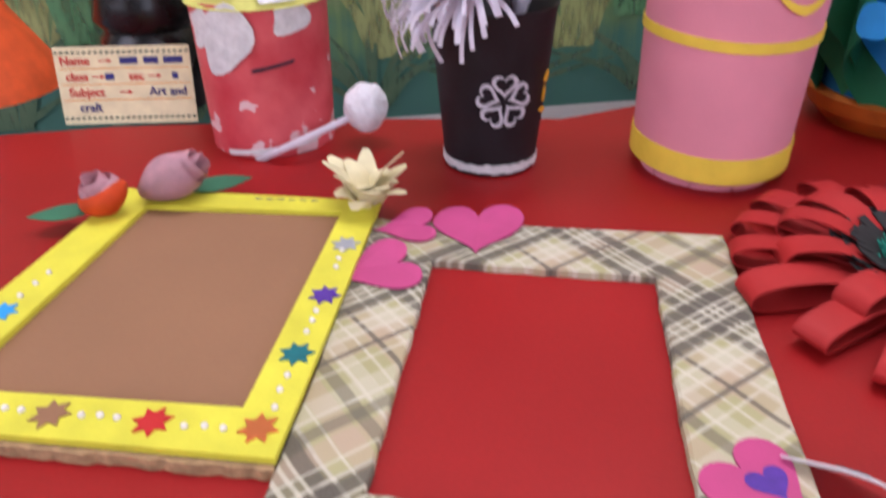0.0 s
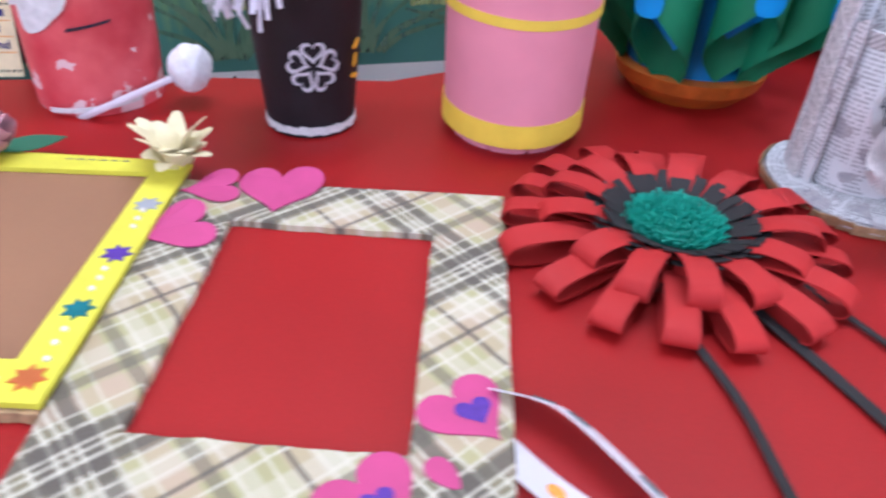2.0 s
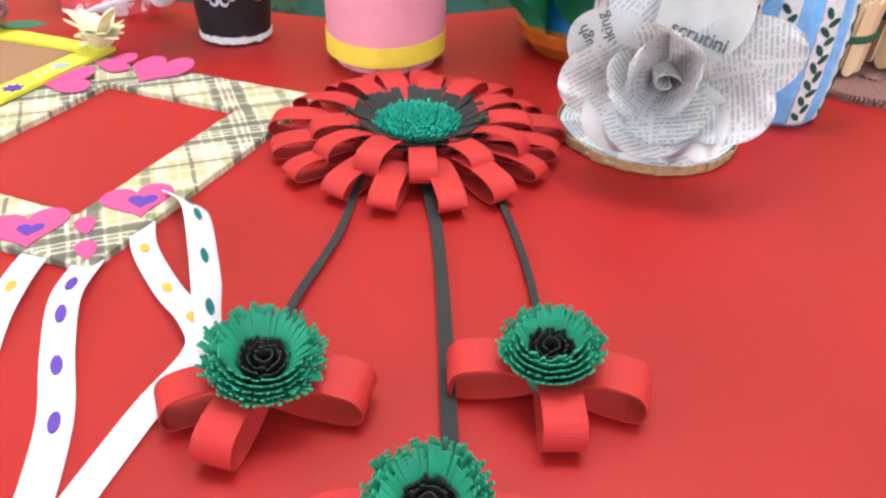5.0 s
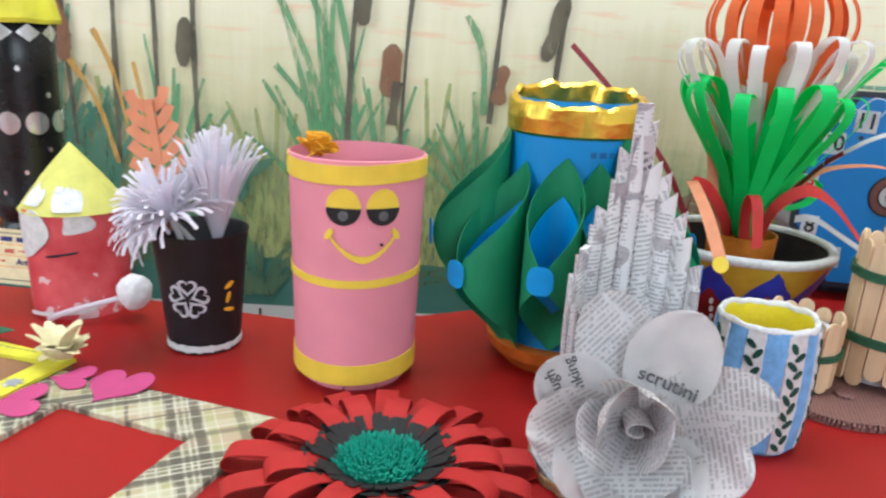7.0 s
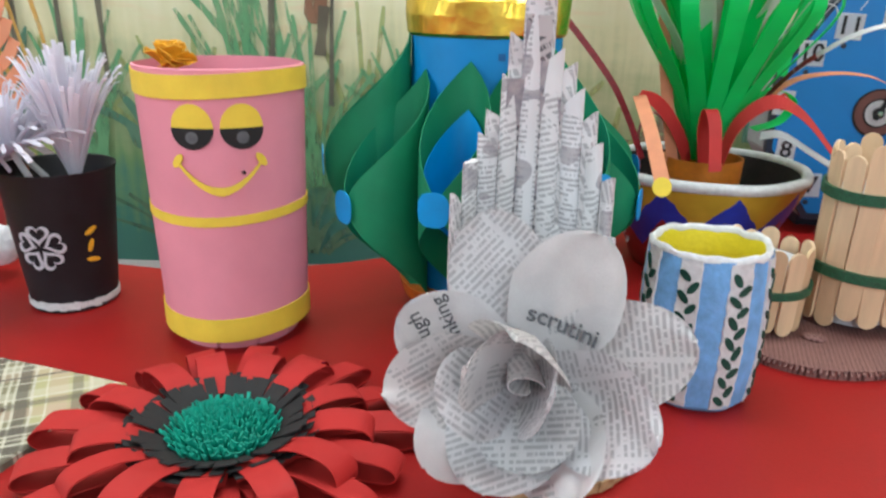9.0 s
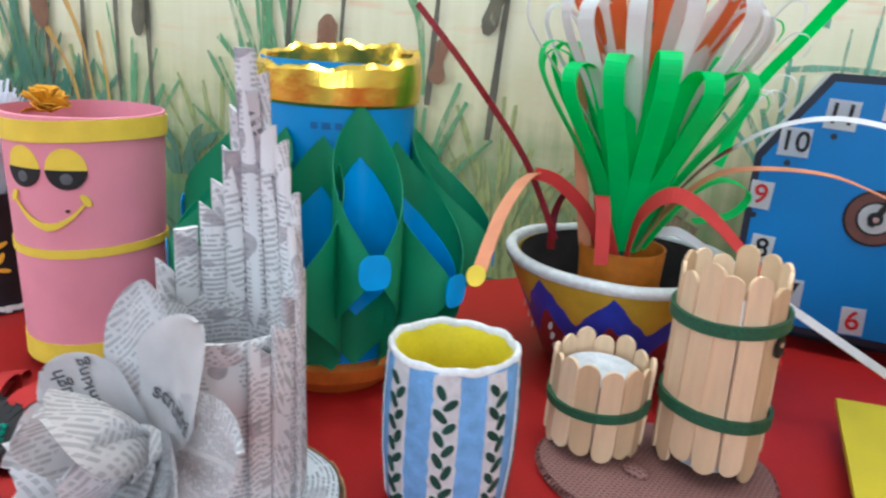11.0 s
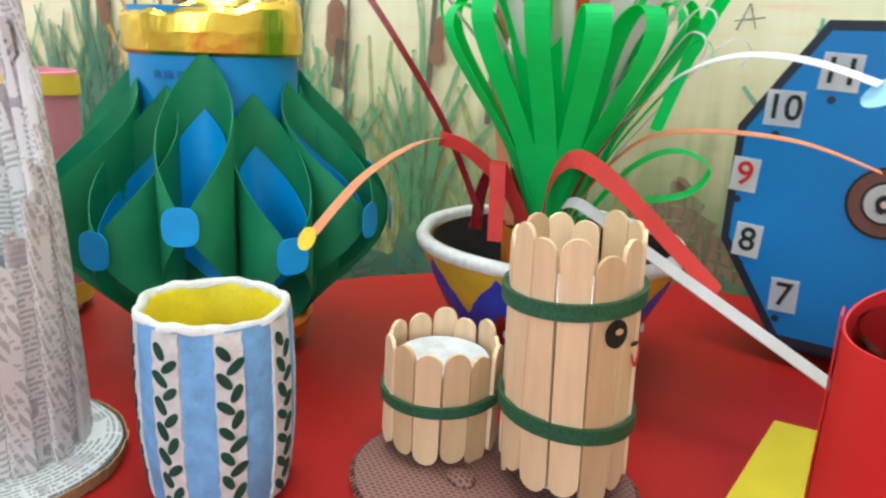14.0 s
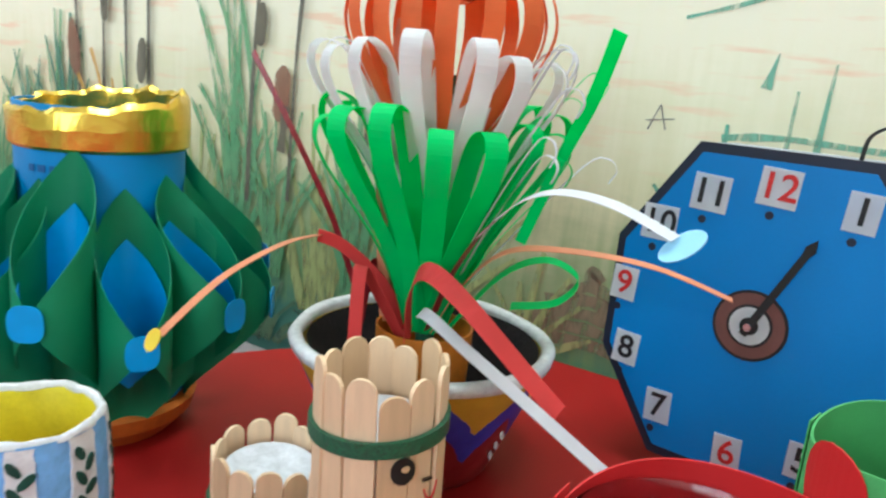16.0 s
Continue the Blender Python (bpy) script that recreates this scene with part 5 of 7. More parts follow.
# ---------------------------------------------------------------- little red hut
def red_hut():
    t = thing("paper_hut", "small coral-painted paper hut with lime-yellow cone roof", "paper model", pose(0.013, 0.606, 0))
    R = 0.0405
    part("wall", lathe([(0, 0.003), (R - 0.004, 0.0), (R - 0.001, 0.005), (R - 0.001, 0.0), (R + 0.001, 0.092), (R - 0.001, 0.092), (R - 0.003, 0.006), (0, 0.006)], 40, wobble=0.0012, seed=3), CORAL, t, smooth=True)
    part("roof", lathe([(R + 0.003, 0.090), (0.022, 0.119), (0.0, 0.145), (0.0, 0.143), (0.020, 0.117), (R + 0.001, 0.089)], 40, wobble=0.0008, seed=5), LIME_FOAM, t, "lime-yellow paper cone roof")
    front = math.atan2(-0.9, 0.25)
    for da, z, w, h in ((-0.80, 0.078, 0.009, 0.013), (-0.42, 0.073, 0.017, 0.021), (0.58, 0.083, 0.012, 0.010)):
        out = [(w * math.cos(a) * (1 + 0.2 * math.sin(3 * a + z * 99)), h * math.sin(a) * (1 + 0.25 * math.cos(2 * a + z * 70))) for a in [2 * math.pi * i / 22 for i in range(22)]]
        part("white_patch", on_drum(out, R + 0.0012, z, front + da, 0.0006), WHITE_PAINT, t, "patch of torn white paper")
    for da, q0, q1, w in ((-0.42, 0.10, 0.46, 0.30), (0.42, 0.04, 0.60, 0.34)):
        bm = bmesh.new()
        rows = []
        for i in range(9):
            s = q0 + (q1 - q0) * i / 8
            rr, zz = (R + 0.0042) * (1 - s), 0.0905 + s * 0.0545 - 0.004 * s * (1 - s)
            wob = w * (0.55 + 0.45 * math.sin(math.pi * min(1, i / 8 + 0.12)))
            rows.append([bm.verts.new((rr * math.cos(front + da + q * wob), rr * math.sin(front + da + q * wob), zz + 0.001)) for q in (-1, -0.5, 0, 0.5, 1)])
        for A, C in zip(rows, rows[1:]):
            for q in range(4):
                bm.faces.new((A[q], A[q + 1], C[q + 1], C[q]))
        part("white_patch", bm, WHITE_PAINT, t, "patch of torn white paper")
    part("slot", on_drum([(-0.013, -0.0035), (0.012, 0.0005), (0.013, 0.0022), (-0.012, -0.0015)], R + 0.001, 0.058, front + 0.25, 0.0008), NAVY, t, "dark cut slot")
    part("foot_rim", ribbon([((R + 0.0018) * math.cos(front + q), (R + 0.0018) * math.sin(front + q), 0.004 + 0.006 * (q + 0.5) * 0.6) for q in [-0.6 + 0.1 * i for i in range(15)]], 0.003, 0.001, (0, 0, 1), 2), WHITE_PAINT, t)
    return t


red_hut()


def cotton_ball():
    t = thing("cotton_swab", "ball of white cotton wool on a thin paper stick", "cotton swab", pose(0.0790, 0.600, 0.0250))
    bm = bmesh.new()
    bmesh.ops.create_icosphere(bm, subdivisions=4, radius=0.0140)
    for v in bm.verts:
        v.co *= 1 + 0.10 * noise.noise(v.co * 130) + 0.05 * noise.noise(v.co * 420)
        v.co.z *= 1.1
    part("cotton", bm, COTTON, t, smooth=True)
    part("stick", tube([(-0.004, 0, -0.004), (-0.035, -0.036, -0.012), (-0.062, -0.034, -0.026)], 0.0022, 8, 4), LILAC_WHITE, t, "thin rolled paper stick")


cotton_ball()


# ---------------------------------------------------------------- name card and black bottle
def note_card():
    t = thing("note_card", "cream handwritten card with lines and dashed border, leaning on a bottle", "card")
    t.matrix_world = pose(-0.094, 0.609, 0.0, 78, 0, 13)
    W, H = 0.091, 0.052
    part("card", slab([(-W / 2, 0), (W / 2, 0), (W / 2, H), (-W / 2, H)], -0.0006, 0), CREAM_PAPER, t)
    for z in (0.004, H - 0.004):
        bm = bmesh.new()
        for i in range(24):
            x = -W / 2 + W * (i + 0.2) / 24
            slab([(x, z - 0.001), (x + 0.0022, z - 0.0002), (x + 0.0022, z + 0.0012), (x, z + 0.0004)], 0.0001, 0.0003, bm)
        part("dash_border", bm, LEAF_PAINT, t, "row of green dashes")
    for i in range(3):
        z = 0.0165 + 0.0105 * i
        part("ruled_line", slab([(-W / 2 + 0.002, z - 0.0003), (W / 2 - 0.002, z - 0.0003), (W / 2 - 0.002, z + 0.0003), (-W / 2 + 0.002, z + 0.0003)], 0.0001, 0.0002), ORANGE_INK, t)
    S = 0.0082
    writing("handwriting", "Name", S, RED_INK, t, pose(-0.032, 0.0425, 0.0003), label="red handwritten word")
    writing("handwriting", "class", S, RED_INK, t, pose(-0.032, 0.0320, 0.0003), label="red handwritten word")
    writing("handwriting", "sec", S, RED_INK, t, pose(0.008, 0.0320, 0.0003), label="red handwritten word")
    writing("handwriting", "Subject", S, RED_INK, t, pose(-0.027, 0.0215, 0.0003), label="red handwritten word")
    writing("handwriting", "Art and", S, BLUE_INK, t, pose(0.028, 0.0215, 0.0003), label="blue handwritten words")
    writing("handwriting", "craft", S, BLUE_INK, t, pose(-0.026, 0.0112, 0.0003), label="blue handwritten word")
    for x, y, w in ((0.004, 0.0425, 0.012), (0.019, 0.0425, 0.010), (0.034, 0.0425, 0.013), (-0.010, 0.0320, 0.006), (0.034, 0.032, 0.004)):
        part("ink_bar", slab([(x - w / 2, y - 0.0022), (x + w / 2, y - 0.0022), (x + w / 2, y + 0.0022), (x - w / 2, y + 0.0022)], 0.0001, 0.0003), BLUE_INK, t)
    for x, y in ((-0.012, 0.0425), (-0.018, 0.032), (0.020, 0.032), (-0.001, 0.0215)):
        part("ink_arrow", slab([(x - 0.004, y - 0.0004), (x + 0.002, y - 0.0004), (x + 0.002, y - 0.0016), (x + 0.005, y), (x + 0.002, y + 0.0016), (x + 0.002, y + 0.0004), (x - 0.004, y + 0.0004)], 0.0001, 0.0003), RED_INK, t)


note_card()


def black_bottle():
    t = thing("bottle", "black-painted bottle decorated with sequins and a yellow paper top", "bottle", pose(-0.094, 0.655, 0))
    part("body", lathe([(0, 0.002), (0.033, 0.0), (0.034, 0.004), (0.034, 0.05), (0.030, 0.056), (0.036, 0.064), (0.033, 0.075), (0.0305, 0.10), (0.0300, 0.15), (0.0308, 0.20), (0.0315, 0.238), (0.02, 0.246), (0, 0.248)], 40), BLACK_SHINE, t, smooth=True)
    part("top", lathe([(0.036, 0.238), (0.037, 0.242), (0.034, 0.256), (0.03, 0.268), (0.0, 0.275), (0, 0.24)], 24, wobble=0.003), LEMON_PAPER, t, "yellow paper top")
    for k in range(16):
        a = 2 * math.pi * k / 16
        part("sequin", on_drum(oval(0.0100, 0.0105, 18), 0.0302, 0.150, a, 0.0006) if k % 2 else on_drum(oval(0.0024, 0.003, 6), 0.0305, 0.175 + 0.04 * ((k * 7) % 5) / 5, a, 0.0008), SILVER_SEQUIN, t, "shiny silver sequin")
    for k in range(9):
        a = 2 * math.pi * (k + 0.4) / 9
        part("sequin", on_drum([(0, -0.008), (0.010, 0), (0, 0.008), (-0.010, 0)], 0.0316, 0.230, a, 0.0006), SILVER_SEQUIN, t, "diamond-shaped silver sequin")
        part("sequin", on_drum(oval(0.002, 0.0025, 6), 0.0310, 0.085 + 0.02 * (k % 3), a + 0.3, 0.0012), SILVER_SEQUIN, t, "shiny silver sequin")


black_bottle()


def red_skirt():
    t = thing("red_paper_cone", "red paper cone standing at the back of the table", "paper model", pose(-0.262, 0.660, 0))
    part("cone", lathe([(0, 0.001), (0.068, 0.0), (0.060, 0.02), (0.040, 0.06), (0.030, 0.12), (0.028, 0.12), (0.038, 0.06), (0.05, 0.01), (0, 0.008)], 40, wobble=0.003), ORANGE_ROSE, t, smooth=True)
    t = thing("blue_paper_disc", "pale blue rounded paper piece on the table", "paper model", pose(-0.214, 0.578, 0))
    part("disc", lathe([(0, 0.0), (0.030, 0.0), (0.031, 0.006), (0.024, 0.022), (0.0, 0.028)], 32), PALE_BLUE, t, smooth=True)


red_skirt()


# ---------------------------------------------------------------- blue vase with green paper scrolls
FOOT_ORANGE = mat("rust_orange_paper", (0.66, 0.17, 0.02), 0.5, 0.14, 80, 0.2, 900)
FAINT_PEN = mat("faint_pen_ink", (0.012, 0.14, 0.40), 0.6, 0.1, 200, 0.0, 900)


def vase():
    t = thing("vase", "blue paper vase wrapped in green paper scrolls with gold foil rim", "vase", pose(0.418, 0.698, 0))
    part("foot", lathe([(0, 0.001), (0.040, 0.0), (0.052, 0.012), (0.055, 0.022), (0.045, 0.024), (0, 0.02)], 48), FOOT_ORANGE, t, "orange paper foot")
    part("body", lathe([(0, 0.02), (0.047, 0.02), (0.0475, 0.10), (0.047, 0.206), (0.0455, 0.206), (0.0455, 0.03), (0, 0.03)], 64), BLUE_PAPER, t, smooth=True)
    bm = lathe([(0.0478, 0.181), (0.0498, 0.183), (0.0505, 0.194), (0.0498, 0.206), (0.0470, 0.2095), (0.0440, 0.2075), (0.0445, 0.198)], 90)
    for v in bm.verts:
        a = math.atan2(v.co.y, v.co.x)
        k = max(0, (v.co.z - 0.183) / 0.02)
        v.co.z += 0.0008 * k * (math.sin(9 * a) + 0.7 * math.sin(17 * a + 1))
        f = 1 + 0.035 * k * noise.noise((3 * math.cos(a), 3 * math.sin(a), 4 * k))
        v.co.x, v.co.y = v.co.x * f, v.co.y * f
    for v in bm.verts:
        k = max(0, (v.co.z - 0.190) / 0.016)
        v.co.z += 0.0050 * k * (0.96 * v.co.y - 0.25 * v.co.x) / 0.048
    part("gold_rim", bm, GOLD, t, "crinkled gold foil rim")
    for k in range(12):
        ang = radians((239, 276, 304, 329)[k] if k < 4 else 329 + 30 * (k - 3) + 2.5 * math.sin(k * 3.1))
        R, H, W = 0.0205, 0.0765 + 0.004 * math.sin(k * 4.7), 0.1305
        zc = (0.086, 0.096, 0.089, 0.104)[k % 4]
        q0 = 0.10
        hold = Vector((math.cos(ang), math.sin(ang), 0))
        side = Vector((-math.sin(ang), math.cos(ang), 0))

        def sheet(rad, hh, ww, z0, thick):
            bm = bmesh.new()
            rows = []
            n, mcol = 22, 20
            for i in range(n + 1):
                h = -1 + 2 * i / n
                w = ww * (1 - abs(h) ** 1.3) * 0.985 + 0.0005
                g = (z0 + h * hh - zc) / H
                lean = 0.014 * (1 - g * g)
                row = []
                for layer in (0, 1):
                    lay = []
                    for j in range(mcol + 1):
                        q = (j / mcol - 0.5) * w / rad
                        r = rad - layer * thick
                        q2 = q * (1 + 0.02 * math.sin(k + 2 * g)) + q0
                        p = hold * (0.0478 + R - r * math.cos(q2) + lean * (1 - math.cos(q2)) / 2) + side * (0.92 * r * math.sin(q2)) + Vector((0, 0, z0 + h * hh - 0.006 * (1 - math.cos(q2)) * g))
                        lay.append(bm.verts.new(p))
                    row.append(lay)
                rows.append(row)
            for i in range(n):
                for layer in (0, 1):
                    for j in range(mcol):
                        bm.faces.new((rows[i][layer][j], rows[i][layer][j + 1], rows[i + 1][layer][j + 1], rows[i + 1][layer][j]))
                for j in (0, mcol):
                    bm.faces.new((rows[i][0][j], rows[i][1][j], rows[i + 1][1][j], rows[i + 1][0][j]))
            return bm
        roll = part("scroll", sheet(R, H, W, zc, 0.0005), GREEN_PAPER, t, "rolled green paper scroll", True)
        part("lining", sheet(R - 0.0021, H * 0.60, W * 0.62, zc + 0.002, 0.0005), BLUE_DOT, roll, "blue paper lining", True)
        bm = slab(moved([(0.0088 * math.copysign(abs(math.cos(a)) ** 0.7, math.cos(a)), 0.0098 * math.copysign(abs(math.sin(a)) ** 0.7, math.sin(a))) for a in [2 * math.pi * i / 20 for i in range(20)]], 0, 0), 0, 0.0006)
        dot = part("dot", bm, BLUE_DOT, roll, "bright blue paper dot")
        p = hold * (0.0478 + R - R * math.cos(math.pi + q0) + 0.0150) + side * (0.92 * R * math.sin(math.pi + q0) - 0.001) + Vector((0, 0, zc - 0.001))
        dot.matrix_basis = Matrix.Translation(p) @ hold.to_track_quat("Z", "Y").to_matrix().to_4x4()
    # pen strokes near the rim, a name that is not repeated
    a = math.atan2(-0.16, 0.43)
    for i, (dx, w) in enumerate(((-0.012, 0.004), (-0.005, 0.005), (0.002, 0.004), (0.009, 0.005), (0.016, 0.002))):
        part("pen_bar", on_drum([(dx - w / 2, -0.002), (dx + w / 2, -0.002), (dx + w / 2, 0.002), (dx - w / 2, 0.002)], 0.0476, 0.171, a - 0.45, 0.0003), FAINT_PEN, t)
    return t


vase()


# ---------------------------------------------------------------- newspaper pen stand
def petal_height(L, W, cup, curl, seed, x, y):
    """Half width, position across and height of a cupped paper petal at (x, y)."""
    v = min(1.0, max(0.0, y / L))
    w = W / 2 * (min(1.0, (v + 0.16) / 0.62) ** 0.55 if v < 0.5 else 1) * math.sqrt(max(0.004, 1 - (max(0.0, v - 0.46) / 0.541) ** 2))
    u = x / w
    z = cup * (u * u * 0.6 * (w / (W / 2)) ** 2 + 0.9 * v * v) * W + curl * L * v ** 3
    return w, u, z + (0.0042 * noise.noise((u * 1.6 + seed, v * 2.2, seed)) + 0.0008 * noise.noise((u * 5 + seed, v * 6, seed))) * (0.3 + v)


def cupped_petal(L, W, cup, curl, n=10, seed=0):
    """Rounded paper petal lying along +y, cupped, with a wavy rim."""
    bm = bmesh.new()
    uv = bm.loops.layers.uv.new("uv")
    rows = []
    for i in range(n + 1):
        y = L * (1 - (1 - i / n) ** 1.7)
        w = petal_height(L, W, cup, curl, seed, 0, y)[0]
        row = []
        for j in range(n + 1):
            x = w * math.sin((j / n - 0.5) * math.pi)
            row.append(bm.verts.new((x, y, petal_height(L, W, cup, curl, seed, x, y)[2])))
        rows.append(row)
    for i in range(n):
        for j in range(n):
            f = bm.faces.new((rows[i][j], rows[i][j + 1], rows[i + 1][j + 1], rows[i + 1][j]))
            for loop in f.loops:
                loop[uv].uv = (loop.vert.co.x + 0.013 * seed, loop.vert.co.y + 0.007 * seed)
    bmesh.ops.solidify(bm, geom=bm.faces[:], thickness=0.0006)
    return bm


NEWS_BLANK = mat("unprinted_newspaper", (0.84, 0.82, 0.82), 0.8, 0.06, 50, 0.2, 1200, trans=0.2)


def printed_on(petal, text, size, x, y, turn, shape):
    """Large print that follows the cupped petal and ends at its rim."""
    ob = writing("headline", text, size, GREY_INK, petal, Matrix(), label="large printed letters")
    bm = bmesh.new()
    bm.from_mesh(ob.data)
    bmesh.ops.subdivide_edges(bm, edges=[e for e in bm.edges if e.calc_length() > 0.002], cuts=1)
    place = pose(x, y, 0, 0, 0, turn)
    gone = []
    for v in bm.verts:
        p = place @ Vector((v.co.x, v.co.y, 0))
        _, u, h = petal_height(*shape, p.x, p.y)
        v.co = (p.x, p.y, h + 0.0011 + 0.5 * v.co.z)
        if abs(u) > 0.94 or p.y > 0.97 * shape[0]:
            gone.append(v)
    bmesh.ops.delete(bm, geom=gone, context="VERTS")
    bm.to_mesh(ob.data)
    bm.free()
    return ob


def folded_strip(x, y, face, w, h, lean, slant, thick):
    """Newspaper folded into a flat stiff strip: rounded edges, a crease down the front and a slanting cut top."""
    bm = bmesh.new()
    uv = bm.loops.layers.uv.new("uv")
    n, m = 12, 9
    c, s = math.cos(face), math.sin(face)
    rings = []
    for j in range(m + 1):
        f = j / m
        ring = []
        for k in range(n):
            q = 2 * math.pi * k / n
            a, b = w / 2 * math.copysign(abs(math.sin(q)) ** 0.55, math.sin(q)), thick / 2 * math.copysign(abs(math.cos(q)) ** 0.6, math.cos(q))
            b += 0.0010 * (abs(a) / (w / 2)) - 0.0005
            z = 0.009 + (h - 0.009) * f + (slant * a if j == m else 0)
            out = -lean * f ** 1.6 + 0.0006 * noise.noise((x * 90, f * 4, y * 90))
            ring.append(bm.verts.new((x + (b + out) * c - a * s, y + (b + out) * s + a * c, z)))
        rings.append(ring)
    for j in range(m):
        for k in range(n):
            f = bm.faces.new((rings[j][k], rings[j][(k + 1) % n], rings[j + 1][(k + 1) % n], rings[j + 1][k]))
            for loop in f.loops:
                kk = k if loop.vert in (rings[j][k], rings[j + 1][k]) else k + 1
                loop[uv].uv = (kk / n * 2 * w + 3.1 * x, loop.vert.co.z + 2.3 * y)
    bm.faces.new(rings[-1])
    bm.faces.new(rings[0][::-1])
    return bm


def news_stand():
    cx, cy = 0.489, 0.560
    t = thing("pen_stand", "pen stand of folded newspaper strips with a big newspaper flower", "pen stand", pose(cx, cy, 0))
    disc = lathe([(0, 0.0), (0.052, 0.0), (0.0545, 0.003), (0.0535, 0.0075), (0.048, 0.0085), (0, 0.009)], 48, wobble=0.0022, seed=9)
    part("base", disc, NEWS_DARK, t, "round base covered in newspaper", True).matrix_basis = pose(0.005, -0.004, 0)
    rag = bmesh.new()
    for i in range(44):
        a = 2 * math.pi * i / 44
        b = a + 0.16
        r = 0.0545 + 0.0014 * rnd.random()
        ribbon([(0.005 + r * math.cos(a), -0.004 + r * math.sin(a), 0.0035), (0.005 + r * math.cos(b), -0.004 + r * math.sin(b), 0.0035 + 0.001 * rnd.random())], 0.0065, 0.0006, (0.2 * math.cos(a), 0.2 * math.sin(a), 1), 2, rag)
    part("ragged_rim", rag, CARD_EDGE, t, "ragged cardboard rim")
    cup = lathe([(0, 0.009), (0.0290, 0.009), (0.0295, 0.05), (0.0305, 0.088), (0.0290, 0.089), (0.0280, 0.05), (0.027, 0.014), (0, 0.014)], 48, wobble=0.0014, seed=2)
    part("cup", cup, NEWS, t, "newspaper-covered cup", True)
    torn = lathe([(0.0288, 0.084), (0.0312, 0.090), (0.0318, 0.097), (0.0310, 0.0975), (0.0300, 0.091), (0.0282, 0.085)], 60, wobble=0.003, seed=5)
    part("torn_lip", torn, NEWS_C, t, "crumpled torn paper lip", True)
    # strips stand round the cup, tallest at the back, bending inwards at the top
    row = ((200, 0.100, 1), (187, 0.112, 1), (174, 0.131, 0), (162, 0.120, 1), (151, 0.138, 1), (141, 0.150, 1), (132, 0.166, 1), (123, 0.184, 1), (113, 0.214, 0), (103, 0.202, -1), (93, 0.178, -1), (82, 0.172, -1), (71, 0.160, -1), (59, 0.150, -1), (46, 0.138, -1), (33, 0.124, -1), (20, 0.112, -1), (6, 0.101, -1), (-10, 0.094, -1))
    kinds = (NEWS, NEWS_B, NEWS_C, NEWS_B)
    for i, (deg, h, way) in enumerate(row):
        a = radians(deg)
        r = 0.0345 + (0.0014 if i % 2 else -0.0012)
        bm = folded_strip(r * math.cos(a), r * math.sin(a), a, 0.0108 * rnd.uniform(0.88, 1.12), h, max(0.0, h - 0.115) * 0.11, way * rnd.uniform(0.5, 1.1), 0.0040)
        part("paper_strip", bm, kinds[i % 4], t, "folded newspaper strip", True)
    for deg, z0, z1, ink in ((109, 0.09, 0.196, NEWS_COLOUR), (126, 0.09, 0.168, NEWS_COLOUR), (95, 0.09, 0.160, NEWS_COLOUR)):
        a = radians(deg)
        c, s_ = math.cos(a), math.sin(a)
        bm = ribbon([((0.0306 - 0.11 * max(0, z - 0.115)) * c, (0.0306 - 0.11 * max(0, z - 0.115)) * s_, z) for z in (z0, 0.5 * (z0 + z1), z1)], 0.0120, 0.0006, (-s_, c, 0), 4)
        part("colour_strip", bm, ink, t, "strip of colour-printed newspaper")
    # the flower on the side towards the room
    ax_, up_ = Vector((0.25, -0.45, 0.84)).normalized(), Vector((0.2, 0.9, 0.3))
    e1 = ax_.cross(up_).normalized()
    e2 = ax_.cross(e1)
    curlpts = [e1 * (0.0105 - 0.0008 * q) * math.cos(2.4 + q * 0.72) + e2 * (0.0075 - 0.0006 * q) * math.sin(2.4 + q * 0.72) for q in range(11)]
    f = part("flower_heart", ribbon(curlpts, 0.020, 0.0007, ax_, 5), PETAL_B, t, "curled newspaper heart of the flower", True)
    face = Matrix.Translation((0.012, -0.0435, 0.054)) @ pose(0, 0, 0, 69, 0, 2)
    f.matrix_basis = face @ pose(0.001, 0, 0.010)
    specs = ((-20, 0.066, 0.046, 0.22, -0.10, PETAL_C, 0, 6), (24, 0.063, 0.047, 0.24, -0.04, NEWS_BLANK, 1, 8), (-72, 0.053, 0.042, 0.22, 0.06, NEWS_PALE, 2, 12), (70, 0.068, 0.046, 0.20, 0.0, PETAL_A, 3, 8), (104, 0.060, 0.046, 0.34, 0.08, PETAL_C, 4, 12), (-106, 0.052, 0.042, 0.36, 0.15, PETAL_B, 5, 8), (-146, 0.050, 0.044, 0.22, 0.35, NEWS_BLANK, 6, 12), (142, 0.050, 0.046, 0.24, 0.35, PETAL_A, 7, 8),
             (-178, 0.044, 0.050, 0.20, 0.45, PETAL_C, 8, 10), (-66, 0.037, 0.038, 0.50, 0.30, PETAL_B, 9, 42), (158, 0.036, 0.044, 0.30, 0.15, PETAL_A, 10, 10), (22, 0.033, 0.046, 0.62, 0.45, PETAL_B, 11, 22), (98, 0.040, 0.040, 0.46, 0.20, PETAL_C, 12, 40), (-122, 0.034, 0.038, 0.46, 0.40, PETAL_C, 13, 20))
    for deg, L, W, cup_, curl, ink, sd, rise in specs:
        lift = 0.0015 * (sd % 3) if sd < 9 else 0.006
        p = part("petal", cupped_petal(L, W, cup_, curl, 12, sd), ink, t, "cupped newspaper petal", True)
        p.matrix_basis = face @ pose(0, 0, lift, 0, 0, -deg) @ pose(0, 0.004, 0.0, rise, 0, 0)
        shape = (L, W, cup_, curl, sd)
        if sd == 1:
            printed_on(p, "scrutini", 0.0104, 0.004, 0.0225, 12, shape)
